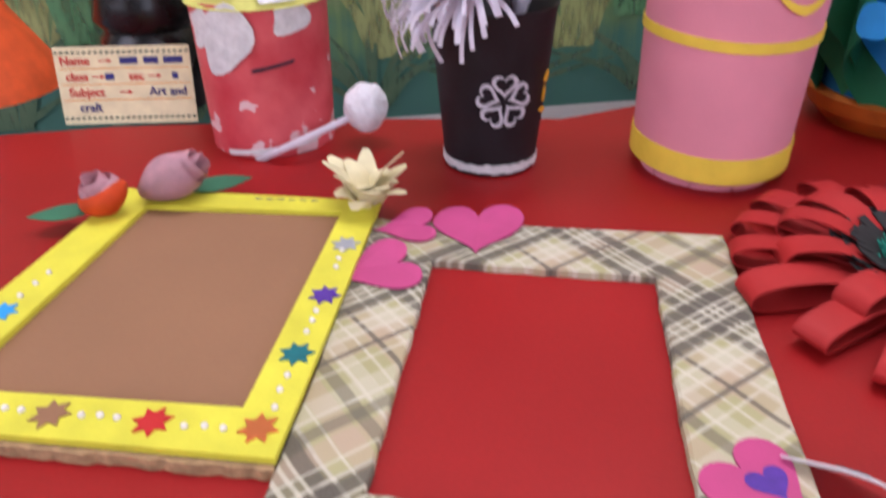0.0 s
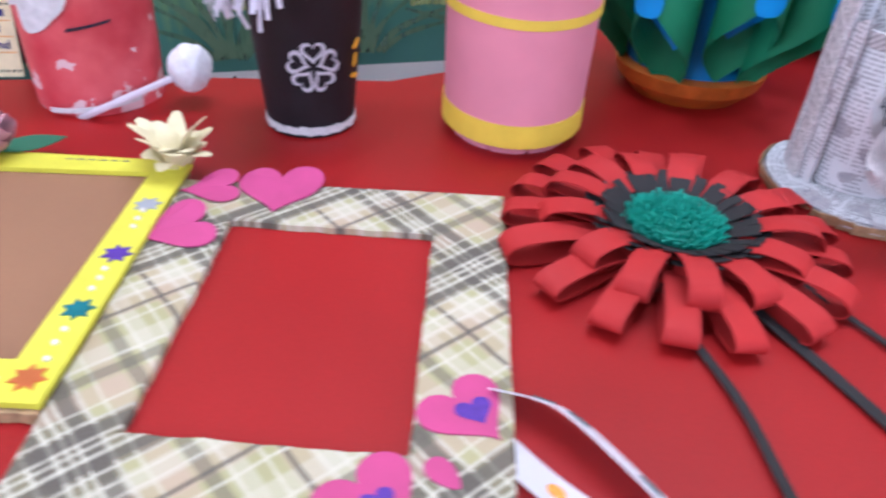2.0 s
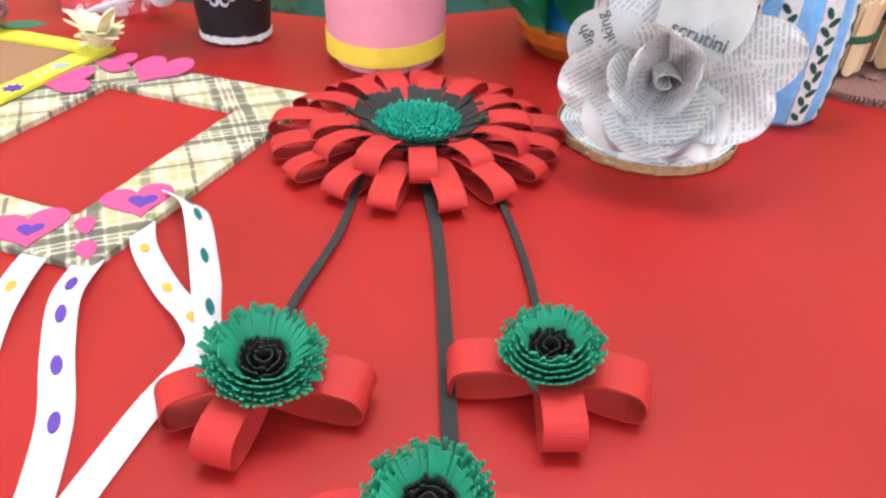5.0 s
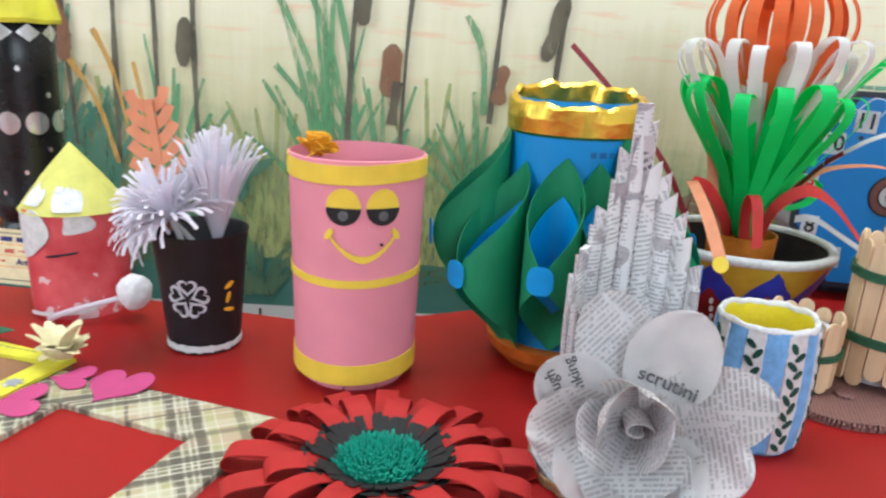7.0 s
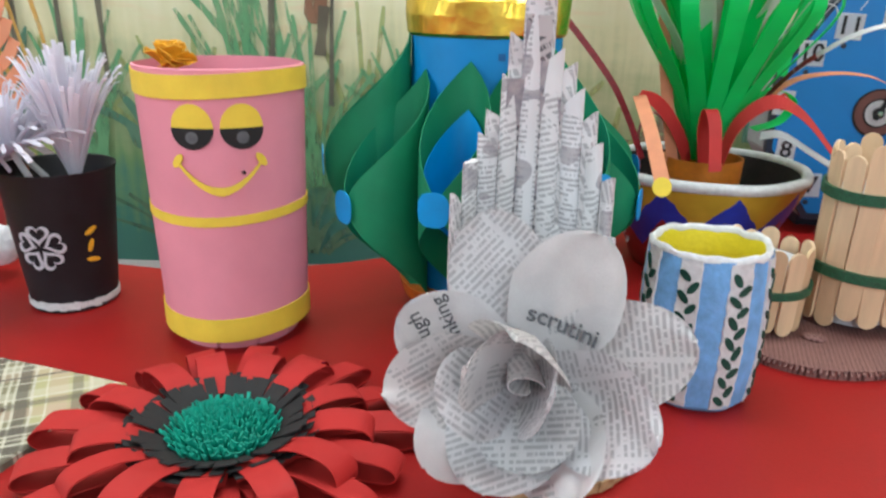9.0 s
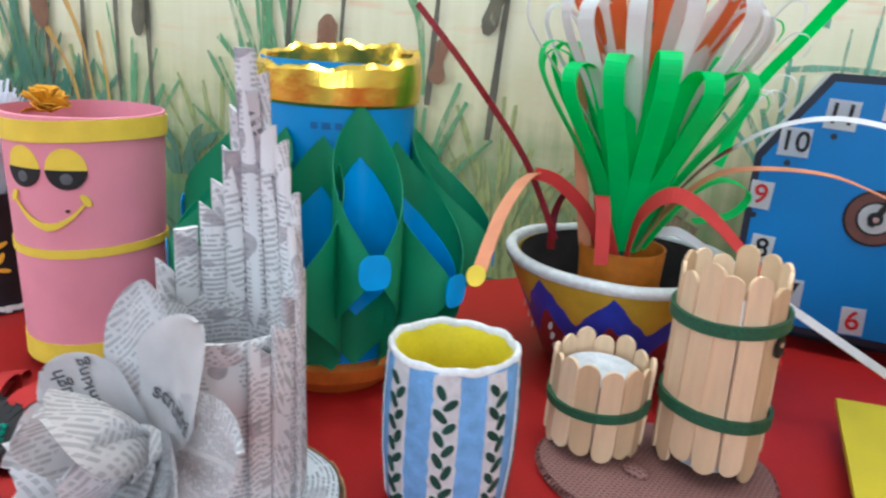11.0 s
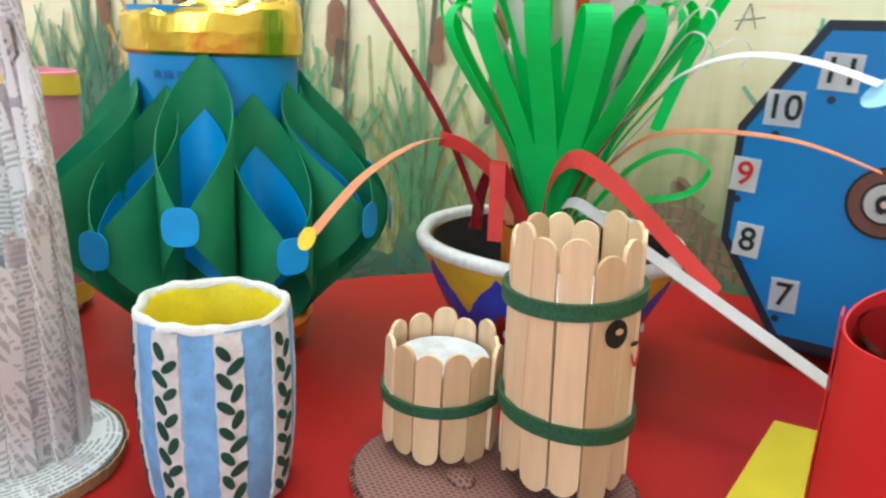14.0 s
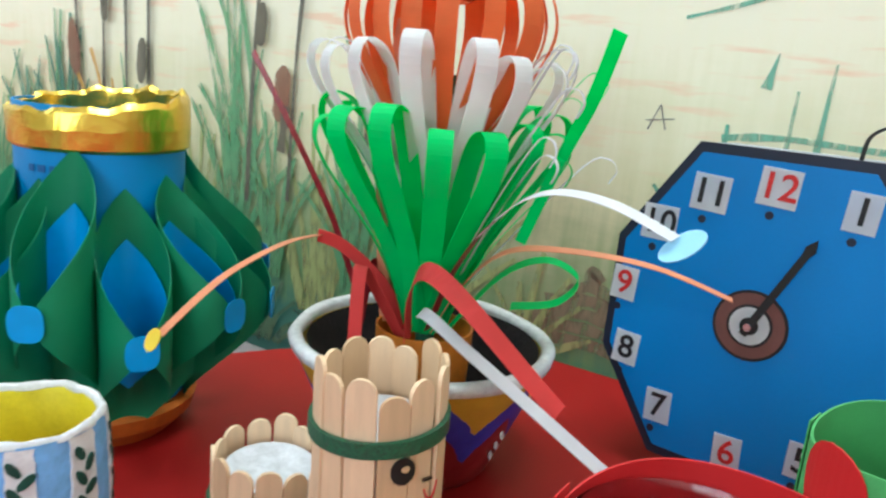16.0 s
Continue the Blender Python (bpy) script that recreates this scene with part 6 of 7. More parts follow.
        if sd == 2:
            printed_on(p, "sough", 0.0084, -0.003, 0.0405, 50, shape)
            printed_on(p, "inking", 0.0084, 0.007, 0.0345, 50, shape)
    return t


news_stand()


# ---------------------------------------------------------------- striped pot with leaf vines
def leaf_pot():
    t = thing("painted_pot", "hand-painted pot with blue and white stripes, leaf vines and yellow inside", "pot", pose(0.5661, 0.6337, 0) @ Matrix.Scale(0.980, 4))
    outer = [(0, 0.0), (0.0265, 0.0), (0.0295, 0.004), (0.0320, 0.03), (0.0325, 0.055), (0.0315, 0.080), (0.0308, 0.0860)]
    inner = [(0.0308, 0.0860), (0.0290, 0.0870), (0.0275, 0.0845), (0.0280, 0.05), (0.0255, 0.008), (0, 0.007)]
    part("body", lathe(outer, 72, wobble=0.0010, seed=4), SKY_BLUE, t, "sky-blue painted body", True)
    part("inside", lathe(inner[1:], 48, wobble=0.0010, seed=4), YELLOW_PAINT, t, "yellow painted inside", True)
    bm = lathe([(0.0311, 0.0850), (0.0309, 0.0874), (0.0295, 0.0884), (0.0278, 0.0872), (0.0276, 0.0850)], 90, wobble=0.0026, seed=7)
    for v in bm.verts:
        v.co.z += 0.0016 * noise.noise(v.co * 130) * (v.co.z > 0.084)
    part("rim", bm, WHITE_PAINT, t, "rough white rim", True)

    def radius(z):
        for (r0, z0), (r1, z1) in zip(outer[1:], outer[2:]):
            if z0 <= z <= z1:
                return r0 + (r1 - r0) * (z - z0) / (z1 - z0)
        return 0.031

    for k in range(8):
        a = radians(-13 + 45 * k)
        w = 0.0132 if k % 2 else 0.0118
        bm = bmesh.new()
        n = 26
        rows = []
        for i in range(n + 1):
            z = 0.003 + 0.0825 * i / n
            r = radius(z) + 0.0009
            e0 = w / 2 * (1 + 0.18 * noise.noise((i * 0.7, k, 0)))
            e1 = w / 2 * (1 + 0.18 * noise.noise((i * 0.7, k, 9)))
            rows.append([bm.verts.new((q * math.cos(a + s / 0.0315), q * math.sin(a + s / 0.0315), z)) for q, s in ((r - 0.002, -e0), (r, -e0 * 0.9), (r, 0), (r, e1 * 0.9), (r - 0.002, e1))])
        for A, B in zip(rows, rows[1:]):
            for j in range(4):
                bm.faces.new((A[j], A[j + 1], B[j + 1], B[j]))
        stripe = part("white_stripe", bm, WHITE_PAINT, t, "white painted stripe with leaf vine")
        for i in range(13):
            z = 0.009 + 0.0057 * i
            s = 1 if i % 2 else -1
            out = [(0.0042 * math.cos(q), 0.0019 * math.sin(q)) for q in [2 * math.pi * j / 14 for j in range(14)]]
            part("leaf", on_drum(moved(out, s * 0.0022, 0, s * 52 + rnd.uniform(-14, 14), rnd.uniform(0.85, 1.1)), radius(z) + 0.0007, z, a, 0.0008), LEAF_PAINT, stripe)
    return t


leaf_pot()


# ---------------------------------------------------------------- craft-stick tubs on a net mat
def stick_mesh(L, w, th):
    n = 8
    out = [(w / 2 * math.cos(math.pi * i / n), L - w / 2 + w / 2 * math.sin(math.pi * i / n)) for i in range(n + 1)] + [(-w / 2 * math.cos(math.pi * i / n), w / 2 - w / 2 * math.sin(math.pi * i / n)) for i in range(n + 1)]
    bm = bmesh.new()
    lo = [bm.verts.new((x, 0, z)) for x, z in out]
    hi = [bm.verts.new((x, -th, z)) for x, z in out]
    m = len(out)
    bm.faces.new(hi)
    bm.faces.new(lo[::-1])
    for i in range(m):
        bm.faces.new((lo[i], lo[(i + 1) % m], hi[(i + 1) % m], hi[i]))
    return bm


CUP_INSIDE = mat("dull_white_paper_cup", (0.66, 0.67, 0.70), 0.9, 0.12, 120, 0.8, 400)


def stick_tub(name, label, x, y, r, n, L, w, z0, jitter, bands, turn, lean):
    t = thing(name, label, "pot", pose(x, y, 0.0064) @ pose(0, 0, 0, *lean), "craft-stick tubs on the net mat")
    part("inner_cup", lathe([(0, 0.004), (r - 0.006, 0.004), (r - 0.0026, L * 0.3), (r - 0.0026, L * 0.80), (r - 0.006, L * 0.79), (r * 0.6, L * 0.77), (r * 0.3, L * 0.785), (0, L * 0.78)], 36), CUP_INSIDE, t, "white paper inner cup", True)
    me = None
    for i in range(n):
        a = turn + 2 * math.pi * i / n
        if me is None:
            o = part("stick", stick_mesh(L, w, 0.0018), STICK, t)
            me = o.data
        else:
            o = new("stick", me)
            o.parent = t
        rr = r + (0.0009 if i % 2 else -0.0004)
        o.matrix_basis = pose(rr * math.cos(a), rr * math.sin(a), z0 + jitter * (rnd.random() - 0.5) + ((0.004 if L > 0.1 else 0.0012) if i % 2 else 0.0), rnd.uniform(-0.8, 0.8), rnd.uniform(-1.2, 1.2), math.degrees(a) + 90)
    for zb, tilt, ph in bands:
        R = r + 0.0036
        pts = [(R * math.cos(2 * math.pi * i / 40), R * math.sin(2 * math.pi * i / 40), zb + tilt * math.cos(2 * math.pi * i / 40 - ph)) for i in range(41)]
        bm = ribbon(pts, 0.0068 if L > 0.1 else 0.0050, 0.0020, (0, 0, 1), 1)
        bmesh.ops.bevel(bm, geom=[e for e in bm.edges if e.calc_face_angle(0) > 1.0], offset=0.0005, segments=1, affect="EDGES")
        part("band", bm, GLITTER_GREEN, t, "green glitter band", True)
    return t


big_tub = stick_tub("stick_tub", "tall craft-stick tub with two green glitter bands and drawn face", 0.6555, 0.7560, 0.0256, 13, 0.111, 0.0124, 0.002, 0.009, ((0.090, 0.0015, 1.0), (0.037, 0.003, -2.4)), 0.15, (1.5, 0, 0))
stick_tub("stick_tub", "low craft-stick tub with one green glitter band", 0.5985, 0.7305, 0.0246, 13, 0.055, 0.0118, 0.000, 0.005, ((0.0290, 0.0012, 0.6),), 0.05, (1, 2, 0))


def tub_face():
    c, r = big_tub, 0.0256 + 0.0032
    a = math.radians(-12)
    ring = bmesh.new()
    for rad, wd in ((0.0046, 0.0022), (0.0018, 0.0018)):
        pts = [((r) * math.cos(a + rad * math.cos(q) / r), (r) * math.sin(a + rad * math.cos(q) / r), 0.0800 + rad * 1.15 * math.sin(q)) for q in [2 * math.pi * i / 20 for i in range(21)]]
        ribbon(pts, wd, 0.0006, (math.cos(a) * 0.02, math.sin(a) * 0.02, 1), 1, ring)
    part("drawn_eye", on_drum(oval(0.0052, 0.006, 18), r - 0.0004, 0.0800, a, 0.0007), BLACK_INK, c, "black drawn eye")
    part("eye_highlight", on_drum(moved(oval(0.0018, 0.0014, 10), 0.0008, 0.001), r - 0.0004, 0.0800, a, 0.0010), STICK, c)
    ring.free()
    for k in range(3):
        part("drawn_lash", on_drum([(-0.005 + 0.004 * k, 0.0075), (-0.002 + 0.004 * k, 0.0082), (-0.002 + 0.004 * k, 0.0088), (-0.005 + 0.004 * k, 0.0081)], r - 0.0004, 0.0800, a, 0.0006), BLACK_INK, c)
    part("drawn_nose", on_drum([(0.0095, -0.005), (0.0150, -0.006), (0.0150, -0.0045), (0.0095, -0.0035)], r - 0.0004, 0.0775, a, 0.0006), BLACK_INK, c, "short black drawn line")
    up = [(0.0105 + 0.009 * i / 8, -0.0185 + 0.006 * (abs(i - 4) / 4) ** 2) for i in range(9)]
    part("drawn_mouth", on_drum(up + [(x, y + 0.0017) for x, y in reversed(up)], r - 0.0004, 0.0800, a, 0.0006), RED_INK, c, "red drawn smile")


tub_face()

mat_thing = thing("net_mat", "oval brown net mat under the craft-stick tubs", "mat", pose(0.6400, 0.7275, 0, 0, 0, 38))
out = [(0.0630 * math.cos(a) * (1 + 0.03 * math.sin(3 * a)), 0.0510 * math.sin(a) * (1 + 0.04 * math.cos(2 * a + 1))) for a in [2 * math.pi * i / 56 for i in range(56)]]
part("net", slab(out, 0.0, 0.0060), NET, mat_thing)
bm = bmesh.new()
for i in range(110):
    a = 2 * math.pi * i / 110
    ribbon([(0.0630 * math.cos(a) * (1 + 0.03 * math.sin(3 * a)), 0.0510 * math.sin(a) * (1 + 0.04 * math.cos(2 * a + 1)), 0.0056), (0.0652 * math.cos(a) * (1 + 0.03 * math.sin(3 * a)), 0.0532 * math.sin(a) * (1 + 0.04 * math.cos(2 * a + 1)), 0.0035)], 0.0014, 0.0009, None, 1, bm)
part("cut_edge", bm, NET, mat_thing, "cut threads along the edge")
stone = bmesh.new()
bmesh.ops.create_icosphere(stone, subdivisions=3, radius=0.007)
for v in stone.verts:
    v.co = Vector((v.co.x * 1.1, v.co.y * 0.8, max(-0.002, v.co.z * 0.4))) * (1 + 0.12 * noise.noise(v.co * 200))
peb = thing("glue_blob", "dark brown glue blob on the net mat between the tubs", "glue", pose(0.6330, 0.716, 0.0068))
part("blob", stone, NET, peb, smooth=True)


# ---------------------------------------------------------------- flower pot with tricolour paper loops
POT = Vector((0.550, 0.853, 0))


def flower_pot():
    t = thing("flower_pot", "clay pot painted with blue zigzags on gold and maroon, white rim", "flower pot", pose(*POT))
    part("body", lathe([(0, 0.0), (0.046, 0.0), (0.049, 0.004), (0.064, 0.040), (0.076, 0.066), (0.080, 0.078), (0.074, 0.078), (0.060, 0.040), (0.044, 0.012), (0, 0.012)], 80, wobble=0.0012), POT_PAINT, t, smooth=True)
    part("rim", lathe([(0.0790, 0.0755), (0.0815, 0.0765), (0.0822, 0.0805), (0.0803, 0.0832), (0.0755, 0.0832), (0.0735, 0.0805), (0.0742, 0.077)], 80, wobble=0.0022, seed=6), WHITE_PAINT, t, "thick white painted rim", True)
    part("inside", lathe([(0.0722, 0.079), (0.060, 0.045), (0.045, 0.02), (0, 0.018)], 48), POT_INSIDE, t, "dark pot inside", True)
    for k in range(9):
        a = 2 * math.pi * (k + 0.36) / 9
        for j in range(3):
            z = 0.022 + 0.008 * j
            part("dab", on_drum(oval(0.0018, 0.0028, 8), 0.0555 + 0.42 * (z - 0.022) + 0.0022, z, a, 0.0008), WHITE_PAINT, t)
    return t


flower_pot()


LOOP_WHITE = mat("thin_white_paper", (0.93, 0.93, 0.93), 0.7, 0.02, 60, 0.08, 1300, trans=0.62)
ORANGE_CUP = mat("deep_orange_card", (0.80, 0.24, 0.02), 0.6, 0.12, 90, 0.2, 900)
RED_STRIP = mat("coral_red_paper_strip", (0.86, 0.075, 0.07), 0.6, 0.05, 40, 0.1, 1300, trans=0.3)


def paper_fountain():
    t = thing("paper_bouquet", "bouquet of green, white and orange paper loops in an orange cup", "paper flower", pose(*POT))
    part("cup", lathe([(0, 0.02), (0.027, 0.02), (0.0305, 0.088), (0.029, 0.088), (0.026, 0.03), (0, 0.03)], 32), ORANGE_CUP, t, "orange paper cup", True)
    part("stalk", tube([(0, 0, 0.03), (0.001, 0, 0.12), (0, 0, 0.24)], 0.006, 12, 4), LEAF_PAPER, t, "rolled green paper stalk")

    def tier(n, z0, zt, rt, w, ink, lab, name, r0, phase, spread=0.25, back=0.6):
        for i in range(n):
            a = phase + 2 * math.pi * (i + rnd.uniform(-0.2, 0.2)) / n
            c, s = math.cos(a), math.sin(a)
            zz, rr = zt * rnd.uniform(0.97, 1.03), rt * rnd.uniform(0.88, 1.1)
            h = zz - z0
            prof = [(r0, z0), (r0 + (rr - r0) * 0.34, z0 + h * 0.40), (rr * 0.90, z0 + h * 0.80), (rr * 0.97, z0 + h * 0.95), (rr * 0.84, zz), (rr * 0.62, z0 + h * 0.90), (r0 + (rr - r0) * back * 0.40, z0 + h * 0.5), (r0 * 0.7, z0 + h * 0.10)]
            tw = rnd.uniform(-0.25, 0.25)
            part(name, ribbon([(r * c, r * s, z) for r, z in prof], w, 0.0005, (-s + tw * c, c + tw * s, 0), 5), ink, t, lab)
    tier(15, 0.086, 0.219, 0.076, 0.0128, BRIGHT_GREEN, "bright green paper loop", "green_loop", 0.010, 0.2)
    tier(15, 0.120, 0.254, 0.080, 0.0108, LOOP_WHITE, "white paper loop", "white_loop", 0.009, 0.4)
    for i in range(19):
        a = 2 * math.pi * (i + rnd.uniform(-0.3, 0.3)) / 19
        c, q = math.cos(a), math.sin(a)
        k = rnd.uniform(0.9, 1.1)
        prof = [(0.008, 0.185), (0.030 * k, 0.214), (0.053 * k, 0.252), (0.056 * k, 0.276), (0.044 * k, 0.296), (0.022, 0.297), (0.010, 0.280)]
        part("orange_loop", ribbon([(r * c, r * q, z * (0.98 + 0.02 * k)) for r, z in prof], 0.0112, 0.0005, (-q, c, 0), 5), ORANGE_PAPER, t, "orange paper loop")
    L = lambda *p: [Vector(q) - POT for q in p]
    part("orange_streamer", ribbon(L((0.5021, 0.8014, 0.1377), (0.508, 0.775, 0.1350), (0.520, 0.735, 0.122), (0.5335, 0.697, 0.0985)), 0.0092, 0.0005, (1, 0.15, 0.2), 7), PEACH_PAPER, t, "curling orange streamer")
    part("streamer_back", ribbon(L((0.540, 0.846, 0.084), (0.528, 0.832, 0.112), (0.514, 0.813, 0.1325), (0.5021, 0.8014, 0.1377)), 0.0095, 0.0005, (0.8, 0.5, 0.3), 6), RED_STRIP, t, "red start of the orange streamer")
    part("streamer_tip", slab(moved(oval(0.0058, 0.0062, 18), 0, 0), 0, 0.0006), YELLOW_PAPER, t, "yellow dot at the streamer's end").matrix_basis = Matrix.Translation(Vector((0.5337, 0.6945, 0.0968)) - POT) @ pose(0, 0, 0, 62, 0, 12)
    part("orange_streamer", ribbon(L((0.560, 0.852, 0.088), (0.578, 0.856, 0.120), (0.602, 0.864, 0.146), (0.630, 0.880, 0.1535), (0.664, 0.915, 0.150), (0.6932, 0.9490, 0.1360)), 0.0085, 0.0005, (-0.5, 0.8, 0.3), 7, taper=lambda q: 1 - 0.55 * q), PEACH_PAPER, t, "curling orange streamer")
    part("red_streamer", ribbon(L((0.562, 0.832, 0.084), (0.571, 0.825, 0.118), (0.592, 0.819, 0.1370), (0.614, 0.826, 0.128), (0.640, 0.845, 0.099), (0.659, 0.863, 0.074)), 0.0112, 0.0005, (-0.35, 0.55, 0.75), 7), RED_STRIP, t, "bent red streamer")
    part("red_loop", ribbon(L((0.552, 0.835, 0.082), (0.549, 0.815, 0.116), (0.5517, 0.8042, 0.1307), (0.557, 0.799, 0.120), (0.561, 0.796, 0.088)), 0.0092, 0.0005, (1, 0.4, 0), 6), RED_STRIP, t, "bent red streamer")
    part("red_loop", ribbon(L((0.534, 0.850, 0.080), (0.520, 0.848, 0.112), (0.506, 0.846, 0.120), (0.500, 0.840, 0.104), (0.504, 0.832, 0.078)), 0.009, 0.0005, (0.1, 1, 0), 6), DARK_RED, t, "bent dark red streamer")
    part("red_streamer", ribbon(L((0.505, 0.835, 0.085), (0.492, 0.828, 0.118), (0.474, 0.822, 0.150), (0.432, 0.812, 0.200), (0.388, 0.804, 0.244)), 0.0048, 0.0005, (0.6, 0.2, 0.8), 7), DARK_RED, t, "long dark red foil streamer")
    part("white_streamer", ribbon(L((0.604, 0.843, 0.157), (0.634, 0.840, 0.181), (0.6636, 0.837, 0.1922), (0.694, 0.840, 0.1920), (0.724, 0.843, 0.1840)), 0.0058, 0.0005, (-0.1, 0.9, 0.4), 6), WHITE_PAPER, t, "white paper streamer")
    part("foil_strip", ribbon(L((0.562, 0.8465, 0.090), (0.580, 0.8445, 0.1255), (0.604, 0.843, 0.157), (0.620, 0.8415, 0.1705)), 0.0066, 0.0004, (-0.1, 0.9, 0.4), 6), DARK_RED, t, "pink and red foil start of the white streamer")
    part("streamer_tip", slab(moved(oval(0.0075, 0.0105, 18), 0, 0), 0, 0.0006), PALE_BLUE, t, "pale blue paper tip").matrix_basis = Matrix.Translation(Vector((0.7275, 0.8437, 0.1815)) - POT) @ pose(0, 0, 0, 40, 25, -40)
    part("green_loop", ribbon(L((0.560, 0.862, 0.086), (0.580, 0.885, 0.125), (0.596, 0.906, 0.137), (0.612, 0.918, 0.128), (0.604, 0.910, 0.112), (0.584, 0.892, 0.106)), 0.0085, 0.0005, (-0.6, 0.6, 0.2), 6), BRIGHT_GREEN, t, "drooping green loop")
    part("orange_streamer", ribbon(L((0.528, 0.838, 0.085), (0.516, 0.838, 0.15), (0.510, 0.840, 0.20), (0.514, 0.845, 0.27)), 0.009, 0.0005, (1, 0.3, 0), 6), PEACH_PAPER, t, "upright orange streamer")
    part("green_streamer", ribbon(L((0.598, 0.880, 0.15), (0.608, 0.895, 0.20), (0.634, 0.886, 0.235), (0.6592, 0.8696, 0.2660)), 0.0075, 0.0005, (0.8, 0.2, 0), 5), BRIGHT_GREEN, t, "stray green streamer")
    loose = random.Random(21)
    for k in range(9):
        a = radians(loose.uniform(0, 58))
        c, q = math.cos(a), math.sin(a)
        ink, lab = ((WHITE_PAPER, "thin curling white strip"), (BRIGHT_GREEN, "thin curling green strip"), (WHITE_PAPER, "thin curling white strip"))[k % 3]
        z1, r1 = loose.uniform(0.185, 0.262), loose.uniform(0.075, 0.098)
        prof = [(0.012, 0.10), (r1 * 0.45, z1 * 0.72), (r1 * 0.86, z1 * 0.97), (r1, z1), (r1 * 1.06, z1 - 0.006), (r1 * 1.02, z1 - 0.014)]
        part("loose_strip", ribbon([(r * c, r * q, z) for r, z in prof], loose.uniform(0.0012, 0.0024), 0.0004, (-q, c, loose.uniform(-0.4, 0.4)), 4), ink, t, lab)
    part("straw", ribbon(L((0.588, 0.821, 0.112), (0.602, 0.817, 0.1145), (0.625, 0.827, 0.101), (0.660, 0.845, 0.079), (0.742, 0.885, 0.0280)), 0.0068, 0.0010, (-0.2, 0.8, 0.6), 6), WHITE_PAPER, t, "long folded white paper strip")


paper_fountain()


# ---------------------------------------------------------------- teaching clock
def clock():
    t = thing("clock", "octagonal blue teaching clock with navy edge and number cards", "clock", pose(0.686, 0.9885, 0, 0, 0, 14.5) @ pose(0, 0, 0.0, -1.5, 0, 0))
    zc, w, h, a, b = 0.1135, 0.0968, 0.1010, 0.048, 0.037
    octo = [(w, -b), (w, b), (a, h), (-a, h), (-0.0895, b), (-0.0895, -b), (-a, -0.0985), (a, -0.0985)]

    def plate(k, y0, y1):
        bm = bmesh.new()
        lo = [bm.verts.new((x * k, y0, zc + z * k)) for x, z in octo]
        hi = [bm.verts.new((x * k, y1, zc + z * k)) for x, z in octo]
        bm.faces.new(hi)
        bm.faces.new(lo[::-1])
        for i in range(8):
            bm.faces.new((lo[i], lo[(i + 1) % 8], hi[(i + 1) % 8], hi[i]))
        return bm
    body = plate(1.0, 0.001, 0.062)
    bmesh.ops.bevel(body, geom=body.edges[:], offset=0.0012, segments=2, affect="EDGES")
    part("case", body, GREY_CARD, t, "grey card case")
    part("edge", plate(1.004, -0.003, 0.0050), NAVY, t, "navy edge tape")
    face = part("dial", plate(0.945, -0.0038, -0.0028), CLOCK_BLUE, t, "blue dial")
    R = 0.081
    at = {7: 235.5, 8: 206, 9: 175.5, 10: 142.5, 11: 117}
    for i in range(1, 13):
        q = radians(at.get(i, 90 - 30 * i))
        rad = R + (0.005 if i in (1, 2, 3) else 0)
        x, z = rad * math.cos(q), rad * math.sin(q)
        red = i % 3 == 0
        card = part("number_card", slab([(-0.0108 if i > 9 else -0.0082, -0.0108), (0.0108 if i > 9 else 0.0082, -0.0108), (0.0108 if i > 9 else 0.0082, 0.0108), (-0.0108 if i > 9 else -0.0082, 0.0108)], 0, 0.0006), WHITE_PAPER, t, "white number card")
        card.matrix_basis = pose(x, -0.0038, zc + z, 90, rnd.uniform(-4, 4), 0)
        writing("numeral", str(i), 0.0212, RED_INK if red else BLACK_INK, card, pose(0, 0, 0.0008), label="red numeral" if red else "black numeral")
        hole = part("peg_hole", slab(oval(0.0024, 0.0024, 12), 0, 0.0004), NAVY, t)
        hole.matrix_basis = pose(x - 0.0025, -0.0038, zc + z - 0.0160, 90, 0, 0)
    for r, y, ink, nm in ((0.0212, -0.0042, BLACK_PAPER, "hub_outline"), (0.0195, -0.0046, CARDBOARD_DARK, "hub_disc"), (0.0128, -0.0050, BLACK_PAPER, "hub_outline"), (0.0112, -0.0054, WHITE_PAPER, "hub_ring"), (0.0052, -0.0060, BLACK_PAPER, "hub_knob"), (0.0022, -0.0085, SILVER_SEQUIN, "pin")):
        part(nm, slab(oval(r, r, 32), 0, 0.0006 if r > 0.005 else 0.002), ink, t).matrix_basis = pose(-0.001, y, zc, 90, 0, 0)
    hd = part("pointer", slab([(-0.0022, -0.006), (0.0022, -0.006), (0.0020, 0.052), (0.0032, 0.056), (0, 0.0625), (-0.0030, 0.056), (-0.0020, 0.052)], 0, 0.0014), BLACK_PAPER, t, "black clock pointer")
    hd.matrix_basis = pose(-0.001, -0.0062, zc, 90, 25, 0)
    part("carry_loop", ribbon([(0.034, 0.014, zc + h), (0.036, 0.014, zc + h + 0.013), (0.046, 0.016, zc + h + 0.019), (0.056, 0.018, zc + h + 0.013), (0.058, 0.018, zc + h)], 0.008, 0.0012, (0, 1, 0), 6), BLACK_PAPER, t, "black strap loop on top")
    part("stand", slab([(-0.042, 0.030), (0.042, 0.030), (0.042, 0.085), (-0.042, 0.085)], 0.0, 0.0162), NAVY, t, "dark card foot")


CARDBOARD_DARK = mat("dark_brown_card", (0.16, 0.06, 0.05), 0.7, 0.1, 80, 0.1, 900)
clock()


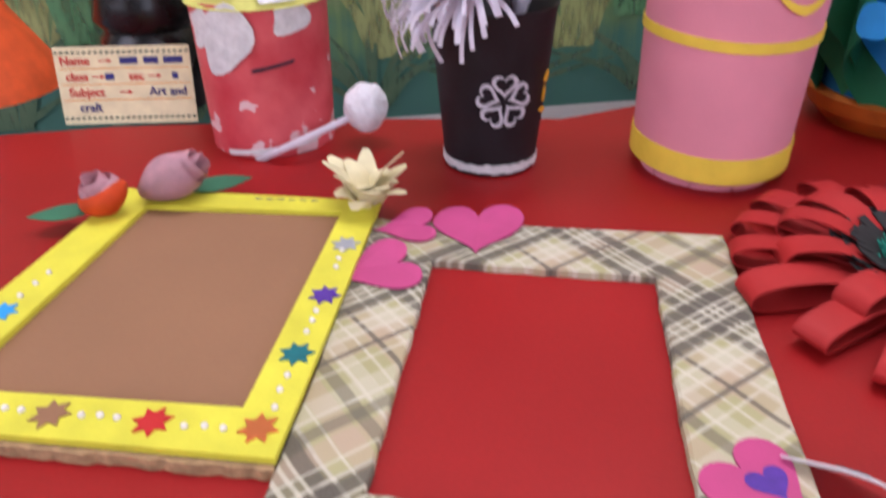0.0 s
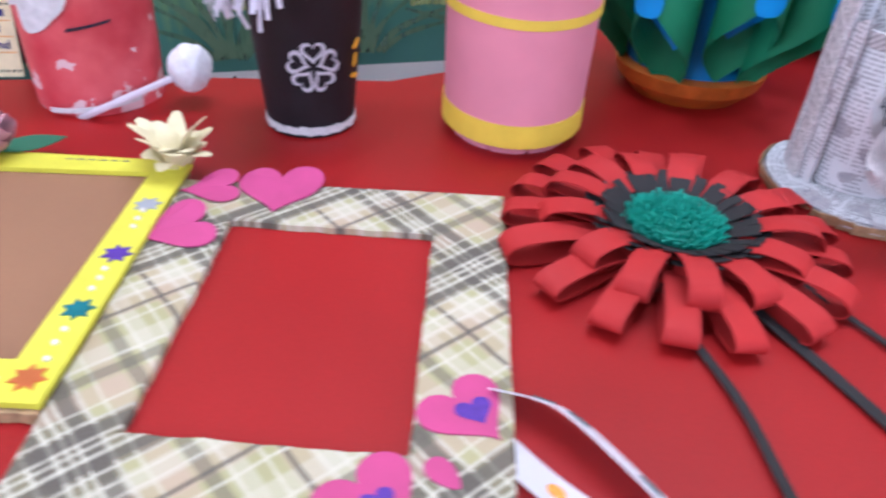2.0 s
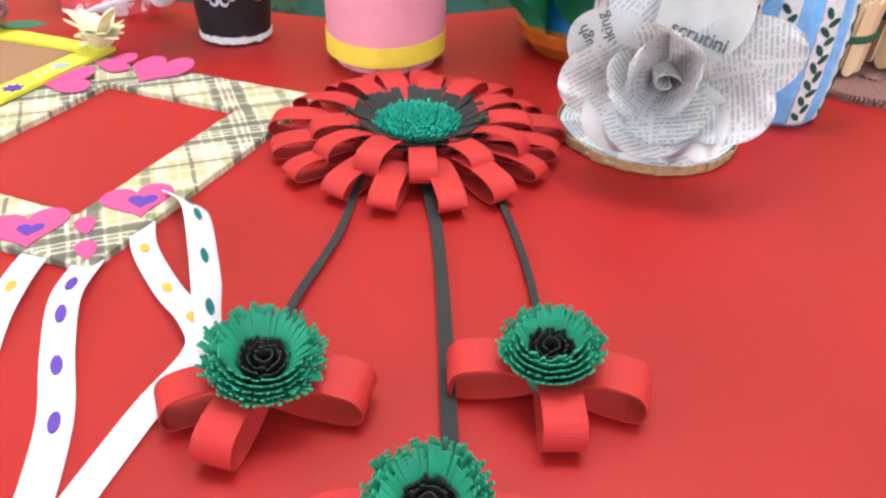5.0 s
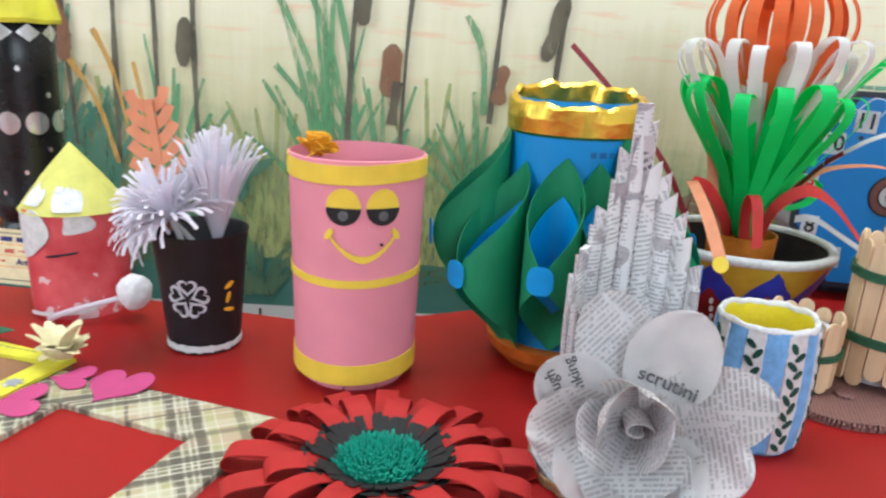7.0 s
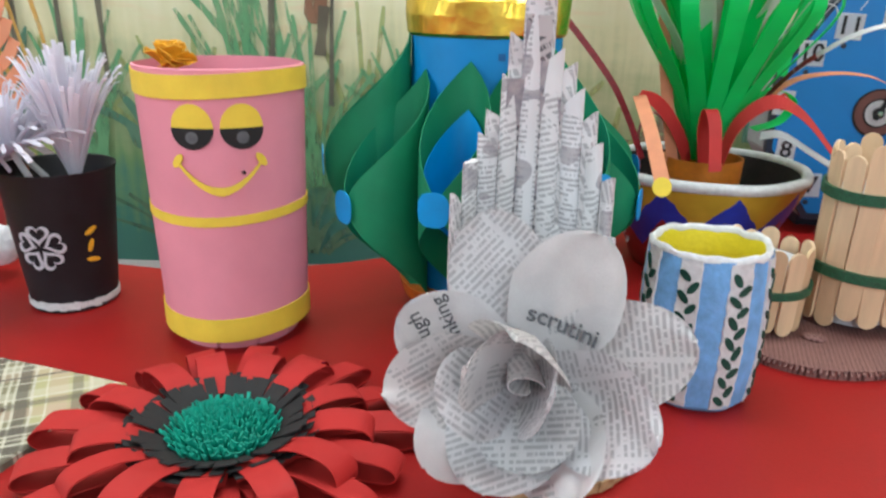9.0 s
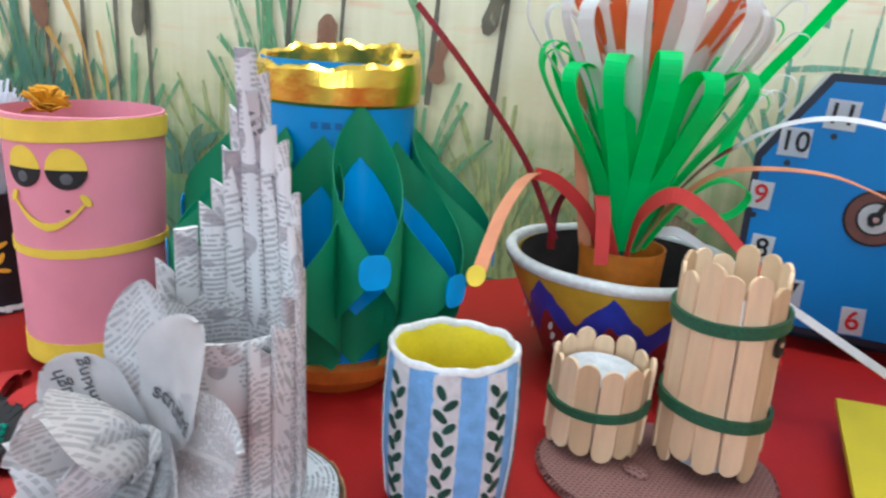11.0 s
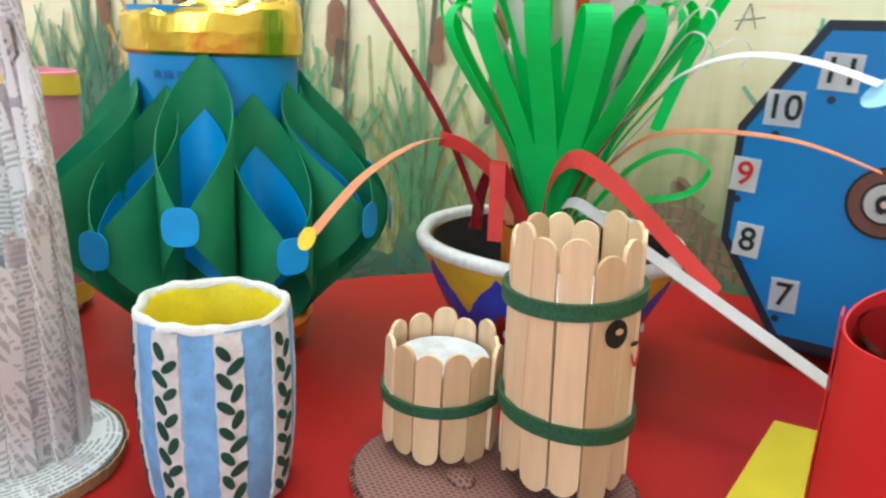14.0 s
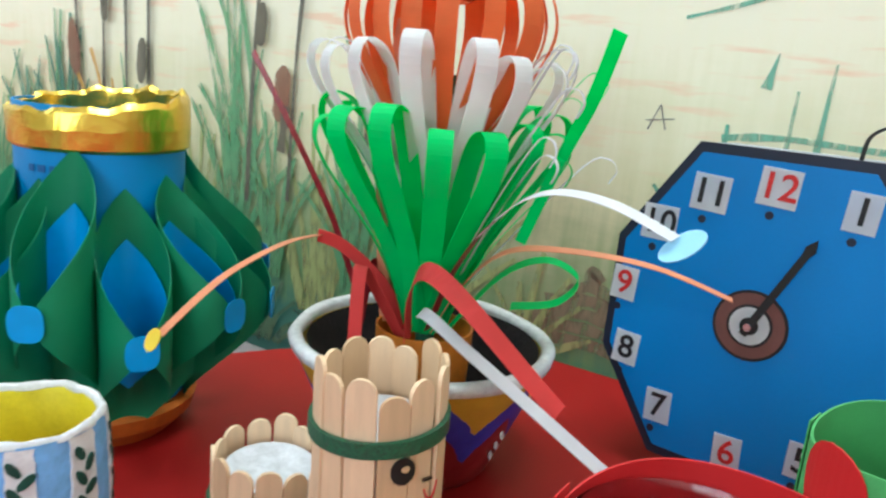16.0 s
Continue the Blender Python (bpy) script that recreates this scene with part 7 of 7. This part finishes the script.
# ---------------------------------------------------------------- red and green tubes on a mustard base
def base_board():
    t = thing("base_board", "mustard-yellow card base with green quilled rolls, under paper tubes", "base board")
    out = [(0.7015, 0.857), (0.742, 0.703), (0.748, 0.690), (0.99, 0.73), (0.96, 0.94), (0.722, 0.866)]
    mx, my = 0.85, 0.81
    part("block", slab([(mx + 0.86 * (x - mx), my + 0.86 * (y - my)) for x, y in out], 0.0, 0.0190), GREY_CARD, t, "grey card block")
    part("cover", slab(out, 0.0190, 0.0226), OCHRE_CARD, t, "mustard card cover")
    return t


base_board()


def quilled(x, y, r):
    t = thing("quilled_roll", "small green rolled paper flower on the mustard base", "paper flower", pose(x, y, 0.0226), "green quilled rolls")
    for k in range(3):
        a = 2 * math.pi * k / 3 + 0.3
        pts = [(r * 0.6 * math.cos(a) + r * (1 - q / 30) * 0.6 * math.cos(q * 0.7), r * 0.6 * math.sin(a) + r * (1 - q / 30) * 0.6 * math.sin(q * 0.7), 0.004) for q in range(22)]
        part("roll", ribbon(pts, 0.0075, 0.0005, (0, 0, 1), 2), HEART_GREEN, t)


quilled(0.7545, 0.722, 0.0085)
quilled(0.772, 0.706, 0.0085)


def paper_tube(name, label, x, y, r, h, ink, heart_ink, ang, hz, hs, turn, slant):
    t = thing(name, label, "pencil pot", pose(x, y, 0.0226))
    bm = lathe([(r - 0.001, 0.0), (r, 0.0), (r + 0.0002, h * 0.5), (r, h), (r - 0.0008, h), (r - 0.001, h * 0.5)], 72)
    for v in bm.verts:
        if v.co.z > h * 0.6:
            q = math.atan2(v.co.y, v.co.x)
            v.co.z += slant * math.cos(q - ang - 2.4) * (v.co.z / h) ** 2 + 0.0012 * math.sin(3 * q)
    part("paper_wrap", bm, ink, t, smooth=True)
    part("seam", ribbon([((r + 0.0006) * math.cos(ang - 1.25), (r + 0.0006) * math.sin(ang - 1.25), 0.001), ((r + 0.0006) * math.cos(ang - 1.25), (r + 0.0006) * math.sin(ang - 1.25), h * 0.97)], 0.010, 0.0006, (-math.sin(ang - 1.25), math.cos(ang - 1.25), 0), 4), ink, t, "overlapping paper seam")
    if name == "red_tube":
        part("plastic_cup", lathe([(0, 0.006), (r - 0.006, 0.006), (r - 0.0045, h - 0.016), (r - 0.0025, h - 0.008), (r - 0.0035, h - 0.005), (r - 0.0055, h - 0.010), (r - 0.007, 0.008), (0, 0.008)], 48), PLASTIC, t, "clear plastic cup inside", True)
    part("floor_disc", lathe([(0, 0.001), (r - 0.0015, 0.001), (r - 0.0015, 0.0025), (0, 0.0025)], 40), ink, t)
    part("paper_heart", on_drum(moved(heart(hs, 44), 0, 0, turn), r + 0.0003, hz, ang, 0.0007), heart_ink, t, "cut-out paper heart")
    return t


paper_tube("red_tube", "red paper tube round a clear plastic cup, with green heart", 0.8000, 0.7660, 0.0412, 0.1000, RED_CARD, HEART_GREEN, -1.56, 0.0755, 0.0335, -22, 0.006)
paper_tube("green_tube", "green paper tube with red heart beside the red tube", 0.8290, 0.8345, 0.0330, 0.1230, HEART_GREEN, RED_CARD, -1.75, 0.102, 0.050, -18, 0.004)
